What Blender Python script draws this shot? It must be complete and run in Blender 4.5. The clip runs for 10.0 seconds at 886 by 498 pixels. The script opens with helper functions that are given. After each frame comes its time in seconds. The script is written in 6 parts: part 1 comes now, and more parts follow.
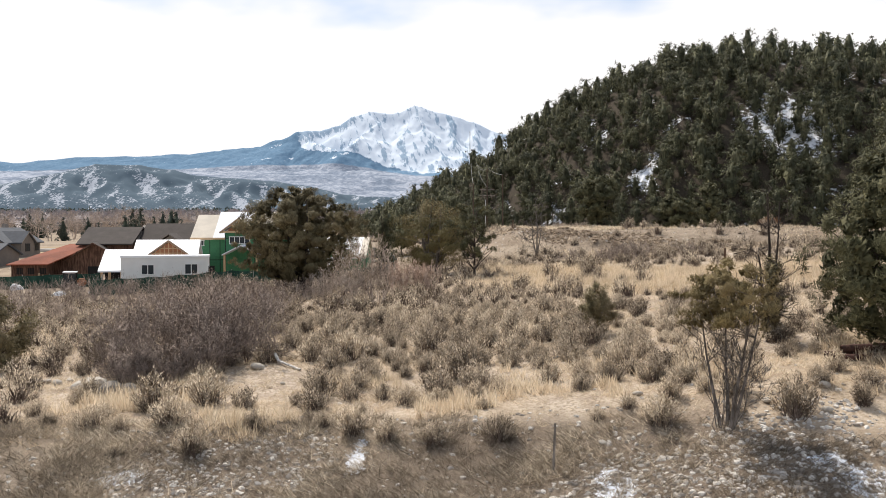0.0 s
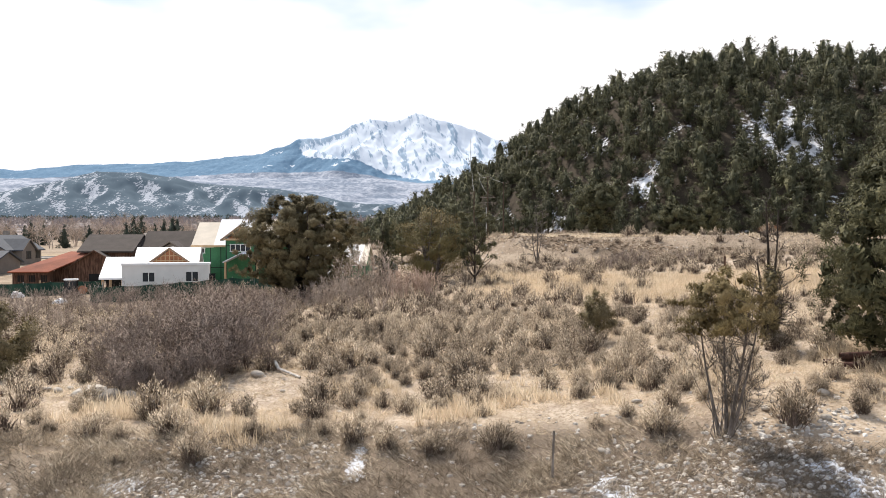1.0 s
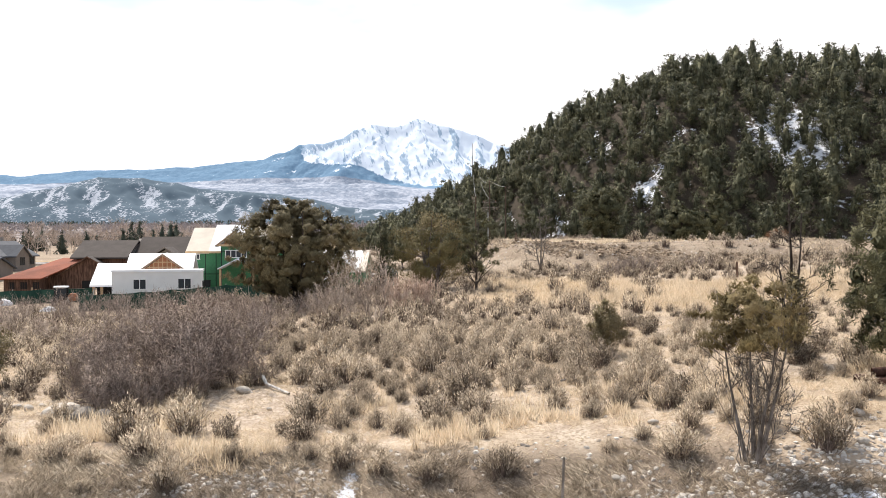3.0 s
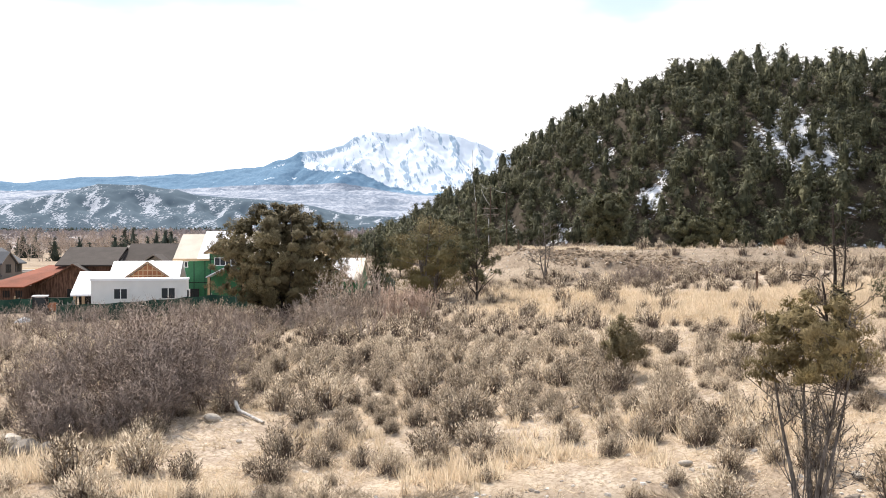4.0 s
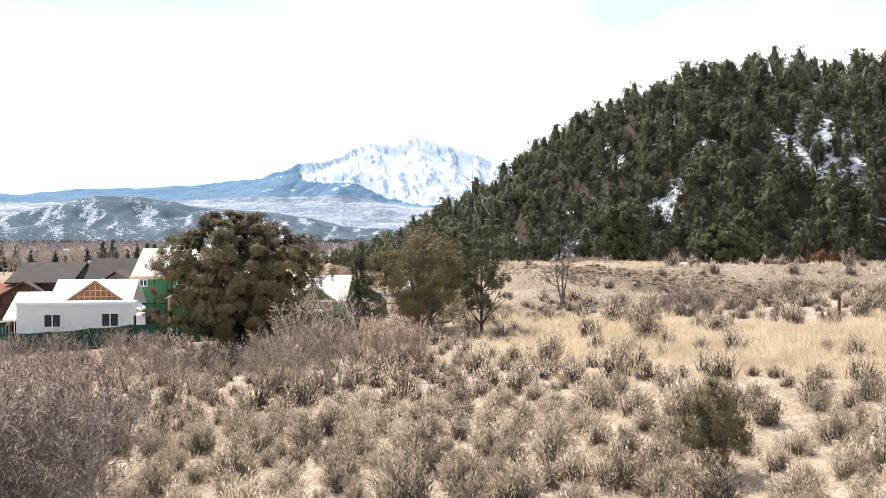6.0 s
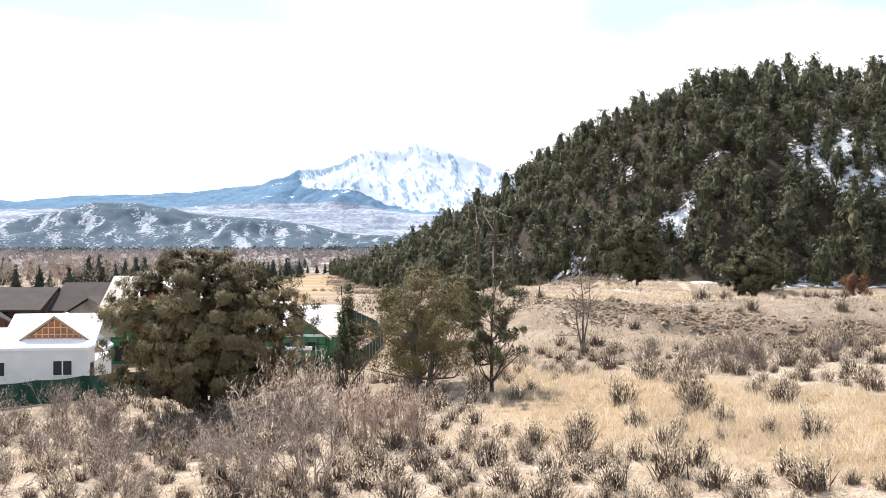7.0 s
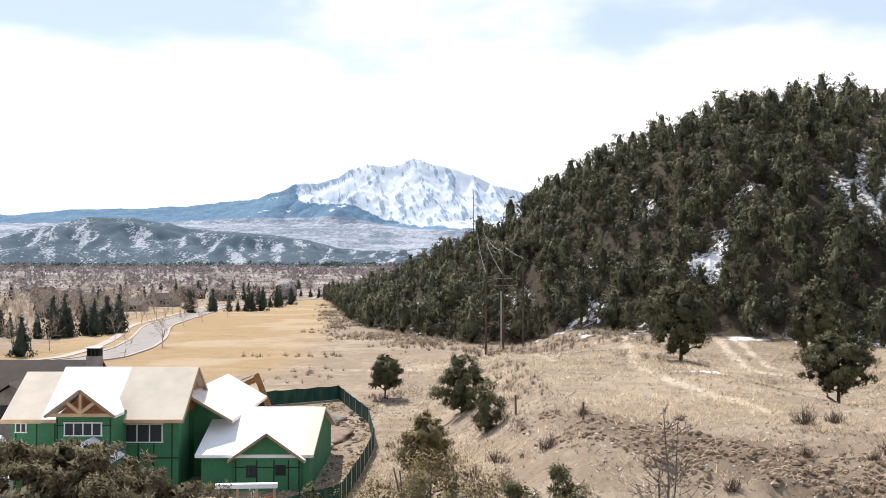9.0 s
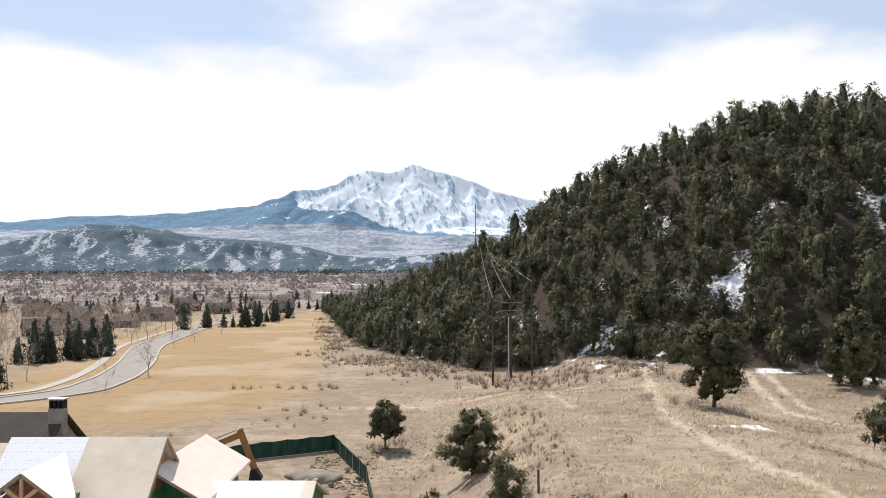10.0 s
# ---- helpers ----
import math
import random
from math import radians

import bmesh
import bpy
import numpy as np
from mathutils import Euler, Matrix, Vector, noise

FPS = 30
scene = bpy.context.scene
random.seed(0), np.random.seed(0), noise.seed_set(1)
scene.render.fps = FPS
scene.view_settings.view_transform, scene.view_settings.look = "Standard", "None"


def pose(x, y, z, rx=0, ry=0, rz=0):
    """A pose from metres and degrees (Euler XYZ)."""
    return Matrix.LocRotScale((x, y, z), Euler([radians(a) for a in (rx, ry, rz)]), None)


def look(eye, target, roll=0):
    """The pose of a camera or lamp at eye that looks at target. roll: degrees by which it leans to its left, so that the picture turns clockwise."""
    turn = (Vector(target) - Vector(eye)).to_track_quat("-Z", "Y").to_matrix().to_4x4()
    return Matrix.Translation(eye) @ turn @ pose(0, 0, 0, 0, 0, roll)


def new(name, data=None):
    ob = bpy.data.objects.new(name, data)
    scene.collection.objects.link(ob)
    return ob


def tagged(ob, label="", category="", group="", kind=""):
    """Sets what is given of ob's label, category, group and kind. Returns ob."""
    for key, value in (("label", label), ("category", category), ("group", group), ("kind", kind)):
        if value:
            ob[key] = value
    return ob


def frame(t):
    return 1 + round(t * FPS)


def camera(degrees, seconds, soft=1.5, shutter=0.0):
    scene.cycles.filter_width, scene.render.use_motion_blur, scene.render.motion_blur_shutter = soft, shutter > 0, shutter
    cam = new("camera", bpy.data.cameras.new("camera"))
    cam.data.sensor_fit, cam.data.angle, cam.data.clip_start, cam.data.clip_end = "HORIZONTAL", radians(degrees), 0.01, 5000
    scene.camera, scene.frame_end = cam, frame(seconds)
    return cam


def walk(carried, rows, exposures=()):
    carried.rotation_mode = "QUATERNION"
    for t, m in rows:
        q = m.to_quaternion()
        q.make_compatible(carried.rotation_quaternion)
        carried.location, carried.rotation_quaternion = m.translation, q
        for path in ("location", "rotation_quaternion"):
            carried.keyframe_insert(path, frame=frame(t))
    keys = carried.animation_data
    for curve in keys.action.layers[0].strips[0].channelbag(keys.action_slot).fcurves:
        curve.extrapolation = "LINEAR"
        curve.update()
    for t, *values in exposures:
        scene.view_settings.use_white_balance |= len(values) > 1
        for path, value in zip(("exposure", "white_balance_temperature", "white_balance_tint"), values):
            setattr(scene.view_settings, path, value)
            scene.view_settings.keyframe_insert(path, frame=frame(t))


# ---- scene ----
cam = camera(46.2, 10.0, soft=0.9)
PATH = [
    (0, (0.461, 0.124, 8.809), (0.461, 2.123, 8.76), -0.1),
    (0.5, (0.456, 0.025, 8.805), (0.456, 2.025, 8.763), -0.1),
    (1, (0.531, -0.016, 8.844), (0.529, 1.984, 8.809), -0.1),
    (1.5, (0.54, 0.014, 8.873), (0.537, 2.014, 8.845), -0.1),
    (2, (0.579, 0.147, 8.832), (0.574, 2.147, 8.804), -0.2),
    (2.5, (0.597, 1.408, 8.836), (0.592, 3.408, 8.808), -0.2),
    (4, (0.813, 9.415, 8.846), (0.807, 11.415, 8.835), -0.1),
    (4.5, (0.866, 13.102, 8.858), (0.861, 15.102, 8.851), -0.1),
    (5, (0.947, 17.116, 8.873), (0.941, 19.116, 8.872), -0.1),
    (5.5, (0.924, 21.502, 8.853), (0.92, 23.502, 8.859), -0.1),
    (7, (0.701, 37.625, 11.542), (0.698, 39.625, 11.566), -0.1),
    (7.5, (0.494, 43.449, 13.072), (0.492, 45.449, 13.103), -0.1),
    (8, (0.349, 50.035, 14.641), (0.35, 52.035, 14.678), -0.1),
    (8.5, (-0.007, 55.775, 16.257), (-0.005, 57.774, 16.3), -0.0),
    (9, (-0.296, 61.809, 17.947), (-0.293, 63.809, 17.997), -0.0),
    (9.5, (-0.559, 67.782, 19.594), (-0.556, 69.781, 19.65), -0.1),
    (10, (-1.0, 73.963, 21.286), (-0.996, 75.962, 21.347), -0.1),
]
EXPOSURES = [(0, 0.04, 6520, 11), (0.5, 0.24, 6550, 12), (1.5, 0.22, 6550, 12), (2.5, 0.35, 6550, 12), (4.5, 0.5, 6500, 12), (5.5, 0.57, 6450, 12), (7.5, 0.62, 6280, 12), (8.5, 0.45, 6350, 12), (10, 0.02, 6500, 11)]
walk(cam, [(t, look(eye, target, roll)) for t, eye, target, roll in PATH], EXPOSURES)

# ---- sky and sun ----
SUN_UP, SUN_LEFT = 52.0, 24.0      # degrees over the horizon, and to the left of straight ahead
sun_way = Vector((-math.sin(radians(SUN_LEFT)) * math.cos(radians(SUN_UP)), math.cos(radians(SUN_LEFT)) * math.cos(radians(SUN_UP)), math.sin(radians(SUN_UP))))
sun = new("sun", bpy.data.lights.new("sun", "SUN"))
sun.data.energy, sun.data.angle, sun.data.color = 5.0, radians(0.6), (1.0, 0.93, 0.83)
sun.matrix_world = look((0, 0, 100), Vector((0, 0, 100)) - sun_way)


class Nodes:
    """A short way to write node trees."""

    def __init__(self, tree):
        self.t = tree
        tree.nodes.clear()

    def add(self, kind, **sockets):
        n = self.t.nodes.new(kind)
        for k, v in sockets.items():
            if k.startswith("i_"):
                self.plug(v, n.inputs[k[2:].replace("_", " ")])
            else:
                setattr(n, k, v)
        return n

    def plug(self, v, socket):
        if isinstance(v, bpy.types.NodeSocket):
            self.t.links.new(v, socket)
        else:
            socket.default_value = v

    def math(self, op, a, b=0.0, c=0.0, clamp=False):
        n = self.t.nodes.new("ShaderNodeMath")
        n.operation, n.use_clamp = op, clamp
        for v, s in zip((a, b, c), n.inputs):
            self.plug(v, s)
        return n.outputs[0]

    def mix(self, fac, a, b, blend="MIX"):
        n = self.t.nodes.new("ShaderNodeMix")
        n.data_type, n.blend_type = "RGBA", blend
        self.plug(fac, n.inputs[0])
        self.plug(tuple(a) + (1,) if isinstance(a, (tuple, list)) and len(a) == 3 else a, n.inputs[6])
        self.plug(tuple(b) + (1,) if isinstance(b, (tuple, list)) and len(b) == 3 else b, n.inputs[7])
        return n.outputs[2]

    def ramp(self, v, lo, hi, a=0.0, b=1.0):
        n = self.t.nodes.new("ShaderNodeMapRange")
        n.interpolation_type = "SMOOTHSTEP"
        for x, s in zip((v, lo, hi, a, b), n.inputs):
            self.plug(x, s)
        return n.outputs[0]

    def noise(self, vec, scale, detail=4.0, rough=0.55, stretch=None):
        if stretch:
            m = self.t.nodes.new("ShaderNodeMapping")
            m.inputs["Scale"].default_value = stretch
            self.plug(vec, m.inputs["Vector"])
            vec = m.outputs[0]
        n = self.t.nodes.new("ShaderNodeTexNoise")
        self.plug(vec, n.inputs["Vector"])
        n.inputs["Scale"].default_value, n.inputs["Detail"].default_value, n.inputs["Roughness"].default_value = scale, detail, rough
        return n.outputs[0]


world = bpy.data.worlds.new("world")
scene.world = world
world.use_nodes = True
w = Nodes(world.node_tree)
sky = w.add("ShaderNodeTexSky", sky_type="NISHITA", sun_disc=False, sun_elevation=radians(SUN_UP), sun_rotation=radians(-SUN_LEFT), altitude=1900.0)
coord = w.add("ShaderNodeTexCoord").outputs["Generated"]
split = w.add("ShaderNodeSeparateXYZ", i_Vector=coord)
up = split.outputs[2]
side = split.outputs[0]
wisps = w.noise(coord, 2.4, 5.0, 0.5, (1.0, 1.0, 2.6))
# thin bright cloud: full near the horizon, opening overhead
cover = w.math("ADD", wisps, w.ramp(up, 0.13, 0.27, 0.26, -0.07))
cloud = w.ramp(cover, 0.50, 0.64)
bg_sky = w.add("ShaderNodeBackground", i_Color=w.mix(0.6, sky.outputs[0], (4.25, 4.65, 5.2)), i_Strength=0.155)
bg_cloud = w.add("ShaderNodeBackground", i_Color=(1.0, 0.992, 0.985, 1), i_Strength=1.03)
sky_mix = w.add("ShaderNodeMixShader")
w.plug(cloud, sky_mix.inputs[0])
w.plug(bg_sky.outputs[0], sky_mix.inputs[1])
w.plug(bg_cloud.outputs[0], sky_mix.inputs[2])
w.add("ShaderNodeOutputWorld", i_Surface=sky_mix.outputs[0])

# ---- materials ----


def material(name, build, rough=0.85, metal=0.0, spec=0.3, bump=None, see_through=0.0):
    """build(nodes, object position, world position) gives the colour socket, or a pair of colour and bump height."""
    m = bpy.data.materials.new(name)
    m.use_nodes = True
    n = Nodes(m.node_tree)
    obj = n.add("ShaderNodeTexCoord").outputs["Object"]
    pos = n.add("ShaderNodeNewGeometry").outputs["Position"]
    got = build(n, obj, pos)
    colour, height = got if isinstance(got, tuple) and len(got) == 2 else (got, None)
    b = n.add("ShaderNodeBsdfPrincipled", i_Roughness=rough, i_Metallic=metal)
    b.inputs["Specular IOR Level"].default_value = spec
    n.plug(tuple(colour) + (1,) if isinstance(colour, (tuple, list)) else colour, b.inputs["Base Color"])
    if height is not None:
        bm_ = n.add("ShaderNodeBump", i_Strength=bump or 0.5, i_Distance=0.05, i_Height=height)
        n.plug(bm_.outputs[0], b.inputs["Normal"])
    surface = b.outputs[0]
    if see_through:
        tr = n.add("ShaderNodeBsdfTranslucent")
        n.plug(tuple(colour) + (1,) if isinstance(colour, (tuple, list)) else colour, tr.inputs["Color"])
        mx = n.add("ShaderNodeMixShader")
        n.plug(see_through, mx.inputs[0])
        n.plug(surface, mx.inputs[1])
        n.plug(tr.outputs[0], mx.inputs[2])
        surface = mx.outputs[0]
    n.add("ShaderNodeOutputMaterial", i_Surface=surface)
    return m


def plain(name, colour, rough=0.8, metal=0.0, vary=0.25, scale=3.0, spec=0.3, bump=0.3):
    """A surface of one colour with stains at two sizes."""

    def build(n, obj, pos):
        big, fine = n.noise(obj, scale * 0.3, 3.0), n.noise(obj, scale * 6, 5.0)
        v = n.math("ADD", n.math("MULTIPLY", big, 0.65), n.math("MULTIPLY", fine, 0.35))
        dark = tuple(c * (1 - vary) for c in colour)
        light = tuple(min(1, c * (1 + vary * 0.6)) for c in colour)
        return n.mix(n.ramp(v, 0.3, 0.7), dark, light), fine

    return material(name, build, rough, metal, spec, bump)


def leafy(name, a, b, c, thin=0.25, bare=None):
    """Foliage: three hues, by island and by object."""

    def build(n, obj, pos):
        isl = n.add("ShaderNodeNewGeometry").outputs["Random Per Island"]
        rnd = n.add("ShaderNodeObjectInfo").outputs["Random"]
        blotch = n.ramp(n.noise(pos, 0.55, 3.0), 0.35, 0.65)
        col = n.mix(n.ramp(isl, 0.1, 0.9), a, b)
        col = n.mix(n.math("MULTIPLY", blotch, 0.6), col, c)
        col = n.mix(n.math("MULTIPLY", rnd, 0.25), col, b)
        col = n.mix(n.math("MULTIPLY", n.ramp(n.noise(pos, 0.2, 1.0), 0.42, 0.58), 0.55), col, a)
        if bare:
            # broad noise patches turn many of the blades dark brown
            some = n.ramp(n.noise(pos, 0.42, 2.0), 0.52, 0.62)
            col = n.mix(n.math("MULTIPLY", some, n.ramp(isl, 0.95, 0.35)), col, bare)
        return col

    return material(name, build, 0.8, 0, 0.2, see_through=thin)


def barky(name, a, b, scale=9.0):
    def build(n, obj, pos):
        v = n.noise(obj, scale, 5.0, 0.6, (1, 1, 0.2))
        return n.mix(n.ramp(v, 0.35, 0.65), a, b), v

    return material(name, build, 0.9, 0, 0.15, 0.6)


M_BARK = barky("juniper_bark", (0.09, 0.075, 0.062), (0.23, 0.2, 0.175))
M_BARK_DARK = barky("dark_bark", (0.035, 0.028, 0.024), (0.11, 0.09, 0.075))
M_DEADWOOD = barky("grey_deadwood", (0.17, 0.155, 0.145), (0.38, 0.355, 0.33))
M_TWIG = barky("grey_twigs", (0.24, 0.19, 0.155), (0.56, 0.465, 0.39), 3.0)
M_THICKET = barky("dark_brown_twigs", (0.15, 0.118, 0.10), (0.44, 0.36, 0.31), 3.0)
M_TWIG_RED = barky("reddish_twigs", (0.33, 0.235, 0.185), (0.66, 0.52, 0.43), 3.0)
M_JUNIPER = leafy("juniper_leaf", (0.085, 0.075, 0.042), (0.32, 0.262, 0.138), (0.19, 0.146, 0.085), 0.14)
M_JUNIPER_OLIVE = leafy("olive_juniper_leaf", (0.13, 0.115, 0.05), (0.25, 0.195, 0.09), (0.19, 0.135, 0.07), 0.14)
M_JUNIPER_BROWN = leafy("brown_juniper_leaf", (0.13, 0.105, 0.05), (0.38, 0.30, 0.145), (0.25, 0.185, 0.095), 0.3)
M_PINE = leafy("pinyon_needles", (0.034, 0.040, 0.022), (0.20, 0.187, 0.095), (0.10, 0.095, 0.05), 0.14)
M_FOREST = leafy("forest_needles", (0.024, 0.031, 0.019), (0.23, 0.226, 0.126), (0.10, 0.092, 0.056), 0.14)
# Mauve-grey with little contrast: distance haze is put into the twig colour.
M_FARWOOD = leafy("hazy_bare_woods", (0.24, 0.208, 0.203), (0.32, 0.28, 0.27), (0.28, 0.243, 0.235), 0.1)
M_SPRUCE = leafy("spruce_needles", (0.035, 0.048, 0.038), (0.10, 0.115, 0.08), (0.06, 0.068, 0.052), 0.14)
M_RUSTLEAF = leafy("rusty_needles", (0.16, 0.075, 0.035), (0.24, 0.13, 0.07), (0.12, 0.07, 0.04))
M_SAGE = leafy("sage_leaf", (0.19, 0.152, 0.112), (0.74, 0.625, 0.475), (0.48, 0.39, 0.29), 0.25, (0.10, 0.075, 0.055))
M_MAT = leafy("matted_grass", (0.14, 0.112, 0.085), (0.66, 0.565, 0.44), (0.38, 0.31, 0.23), 0.18)
M_STRAW = leafy("dry_grass", (0.52, 0.42, 0.30), (0.82, 0.705, 0.54), (0.64, 0.50, 0.35), 0.4)

# ---- mesh helpers ----


def mesh_of(name, verts, faces, mats, which=None, smooth=False, normals=None):
    """A mesh from arrays: verts (n, 3) and faces (m, 3) or (m, 4), and normals of its own for foliage."""
    me = bpy.data.meshes.new(name)
    verts, faces = np.asarray(verts, np.float32), np.asarray(faces, np.int32)
    k = faces.shape[1]
    me.vertices.add(len(verts))
    me.vertices.foreach_set("co", verts.ravel())
    me.loops.add(faces.size)
    me.loops.foreach_set("vertex_index", faces.ravel())
    me.polygons.add(len(faces))
    me.polygons.foreach_set("loop_start", np.arange(len(faces), dtype=np.int32) * k)
    for m in mats if isinstance(mats, (list, tuple)) else [mats]:
        me.materials.append(m)
    if which is not None:
        me.polygons.foreach_set("material_index", np.asarray(which, np.int32))
    me.polygons.foreach_set("use_smooth", np.full(len(faces), smooth or normals is not None, bool))
    me.update(calc_edges=True)
    if normals is not None:
        me.attributes.new("custom_normal", "FLOAT_VECTOR", "POINT").data.foreach_set("vector", np.asarray(normals, np.float32).ravel())
    return me


def put(ob, parent):
    ob.parent = parent
    return ob


def part(name, bm, mat, parent=None, label="", smooth=False):
    """Links a bmesh as one mesh object under a thing or a part."""
    me = bpy.data.meshes.new(name)
    bmesh.ops.recalc_face_normals(bm, faces=bm.faces)
    bm.to_mesh(me)
    bm.free()
    me.materials.append(mat)
    for p in me.polygons:
        p.use_smooth = smooth
    ob = new(name, me)
    ob.parent = parent
    if label:
        tagged(ob, label)
    return ob


def hull(bm, corners):
    """Adds a box from eight corners: four below, four above, in the same turn."""
    v = [bm.verts.new(c) for c in corners]
    for f in ((3, 2, 1, 0), (4, 5, 6, 7), (0, 1, 5, 4), (1, 2, 6, 5), (2, 3, 7, 6), (3, 0, 4, 7)):
        bm.faces.new([v[i] for i in f])
    return v


def box(bm, x0, x1, y0, y1, z0, z1):
    return hull(bm, [(x0, y0, z0), (x1, y0, z0), (x1, y1, z0), (x0, y1, z0), (x0, y0, z1), (x1, y0, z1), (x1, y1, z1), (x0, y1, z1)])


def beam(bm, a, b, wide, deep=None):
    """A straight bar from a to b."""
    a, b = Vector(a), Vector(b)
    way = (b - a).normalized()
    s = way.cross(Vector((0, 0, 1)) if abs(way.z) < 0.95 else Vector((0, 1, 0))).normalized()
    u = s.cross(way)
    deep = deep or wide
    c = [s * i * wide / 2 + u * j * deep / 2 for i, j in ((-1, -1), (1, -1), (1, 1), (-1, 1))]
    return hull(bm, [a + k for k in c] + [b + k for k in c])


def slab(bm, corners, thick):
    """A roof plane: four corners, and its thickness downwards."""
    c = [Vector(p) for p in corners]
    d = Vector((0, 0, -thick))
    return hull(bm, [p + d for p in c] + c)


def empty(name, m, label, category, group="", kind=""):
    ob = new(name)
    ob.empty_display_size = 0.3
    ob.matrix_world = m
    return tagged(ob, label, category, group, kind)


def unit(v):
    return v / np.maximum(np.linalg.norm(v, axis=-1, keepdims=True), 1e-9)


def tubes(segs, sides=4):
    """Verts and quads for tapered segments: rows of p0 (3), p1 (3), r0, r1."""
    s = np.asarray(segs, float)
    a, b = s[:, 0:3], s[:, 3:6]
    way = unit(b - a)
    ref = np.where(np.abs(way[:, 2:3]) > 0.9, [[1.0, 0, 0]], [[0, 0, 1.0]])
    u = unit(np.cross(way, ref))
    v = np.cross(way, u)
    ang = np.arange(sides) * 2 * np.pi / sides
    ring = np.cos(ang)[None, :, None] * u[:, None] + np.sin(ang)[None, :, None] * v[:, None]
    lo, hi = a[:, None] + ring * s[:, 6, None, None], b[:, None] + ring * s[:, 7, None, None]
    verts = np.concatenate([lo, hi], 1).reshape(-1, 3)
    i = np.arange(sides)
    j = (i + 1) % sides
    quad = np.stack([i, j, j + sides, i + sides], 1)
    faces = (quad[None] + (np.arange(len(s)) * 2 * sides)[:, None, None]).reshape(-1, 4)
    return verts, faces


def branches(rng, start, way, length, radius, levels, kids=3, spread=0.7, bend=0.25, shrink=0.62, lift=0.15, steps=3, taper=0.6):
    """A branching skeleton: rows for tubes(), and the tips with their ways."""
    segs, tips = [], []
    todo = [(np.array(start, float), unit(np.array(way, float)), length, radius, levels)]
    while todo:
        p, d, l, r, n = todo.pop()
        joints = []
        for k in range(steps):
            d = unit(d + rng.normal(0, bend, 3) + (0, 0, lift))
            q = p + d * l / steps
            r1 = r * (1 - (1 - taper) / steps)
            segs.append((*p, *q, r, r1))
            p, r = q, r1
            joints.append((p, d, r))
        if n == 0:
            tips.append((p, d))
            continue
        for k in range(kids):
            at, dd, rr = joints[-1] if k == 0 else joints[rng.integers(max(0, steps - 2), steps)]
            out = unit(dd + rng.normal(0, spread, 3))
            todo.append((at, out, l * shrink * rng.uniform(0.75, 1.2), rr * 0.72, n - 1))
    return segs, tips


def sprigs(rng, centres, size, count, spread, slim=0.45, lift=0.0, puffs=None):
    """Clumps of small leaf blades: count triangles about each centre. puffs: which way each clump looks, out of its crown."""
    c = np.repeat(np.asarray(centres, float), count, 0)
    off = unit(rng.normal(0, 1, c.shape)) * rng.uniform(0.15, 1, (len(c), 1)) ** 0.6 * spread
    d = unit(off + rng.normal(0, 0.45, c.shape) * spread + np.array([0, 0, lift * spread]))
    l = size * rng.uniform(0.6, 1.35, (len(c), 1))
    base = c + off
    if puffs is None:
        s, puff = unit(np.cross(d, rng.normal(0, 1, c.shape))), None
    else:
        # sprays lie like shingles on the crown: their faces look outwards
        puff = unit(np.repeat(puffs, count, 0) + 0.4 * unit(off) + rng.normal(0, 0.2, c.shape))
        face = unit(puff + rng.normal(0, 0.35, c.shape))
        d = unit(d - face * (d * face).sum(1, keepdims=True))
        s = np.cross(d, face)
        puff = np.repeat(puff, 3, 0)
    verts = np.stack([base - s * l * slim, base + s * l * slim, base + d * l * 1.25], 1).reshape(-1, 3)
    return verts, puff


def smooth(v, a, b):
    t = np.clip((np.asarray(v, float) - a) / (b - a), 0, 1)
    return t * t * (3 - 2 * t)


def value_noise(x, y, scale, seed=0):
    """Smooth noise in -1..1 over the plane."""
    x, y = np.asarray(x, float) / scale + seed * 17.3, np.asarray(y, float) / scale - seed * 9.1
    i, j = np.floor(x), np.floor(y)
    u, v = x - i, y - j
    u, v = u * u * (3 - 2 * u), v * v * (3 - 2 * v)

    def h(a, b):
        k = np.sin(a * 127.1 + b * 311.7 + seed * 74.7) * 43758.5453
        return (k - np.floor(k)) * 2 - 1

    return (h(i, j) * (1 - u) + h(i + 1, j) * u) * (1 - v) + (h(i, j + 1) * (1 - u) + h(i + 1, j + 1) * u) * v


def fractal(x, y, scale, octaves=4, seed=0, gain=0.5):
    total, amp = 0, 1
    for k in range(octaves):
        total = total + amp * value_noise(x, y, scale / 2**k, seed + k)
        amp *= gain
    return total


# ---- the lie of the land ----
HILL_X = [-400, -75, -46, -40, -25, 4, 23, 40, 62, 94, 136, 200, 500]
HILL_FOOT = [1500, 720, 524, 470, 365, 288, 275, 243, 230, 226, 226, 220, 190]
HILL_CREST_Y = [1500, 730, 640, 620, 560, 430, 370, 340, 316, 330, 320, 330, 330]
HILL_CREST = [3, 4, 7.5, 10, 12.5, 24.0, 32.6, 39.2, 49.0, 58.4, 55.6, 59, 76]


def dug_bank(x, y):
    """The slanting belt of freshly dug earth on the bank."""
    top, foot = np.interp(x, [6, 14.6, 21, 27, 42], [142, 129, 124, 120, 115]), np.interp(x, [6, 12.8, 18.7, 22.8, 32], [129, 120, 116, 110, 106])
    return smooth(y - foot, -2, 2) * (1 - smooth(y - top, -3, 2)) * smooth(x, 5, 10)


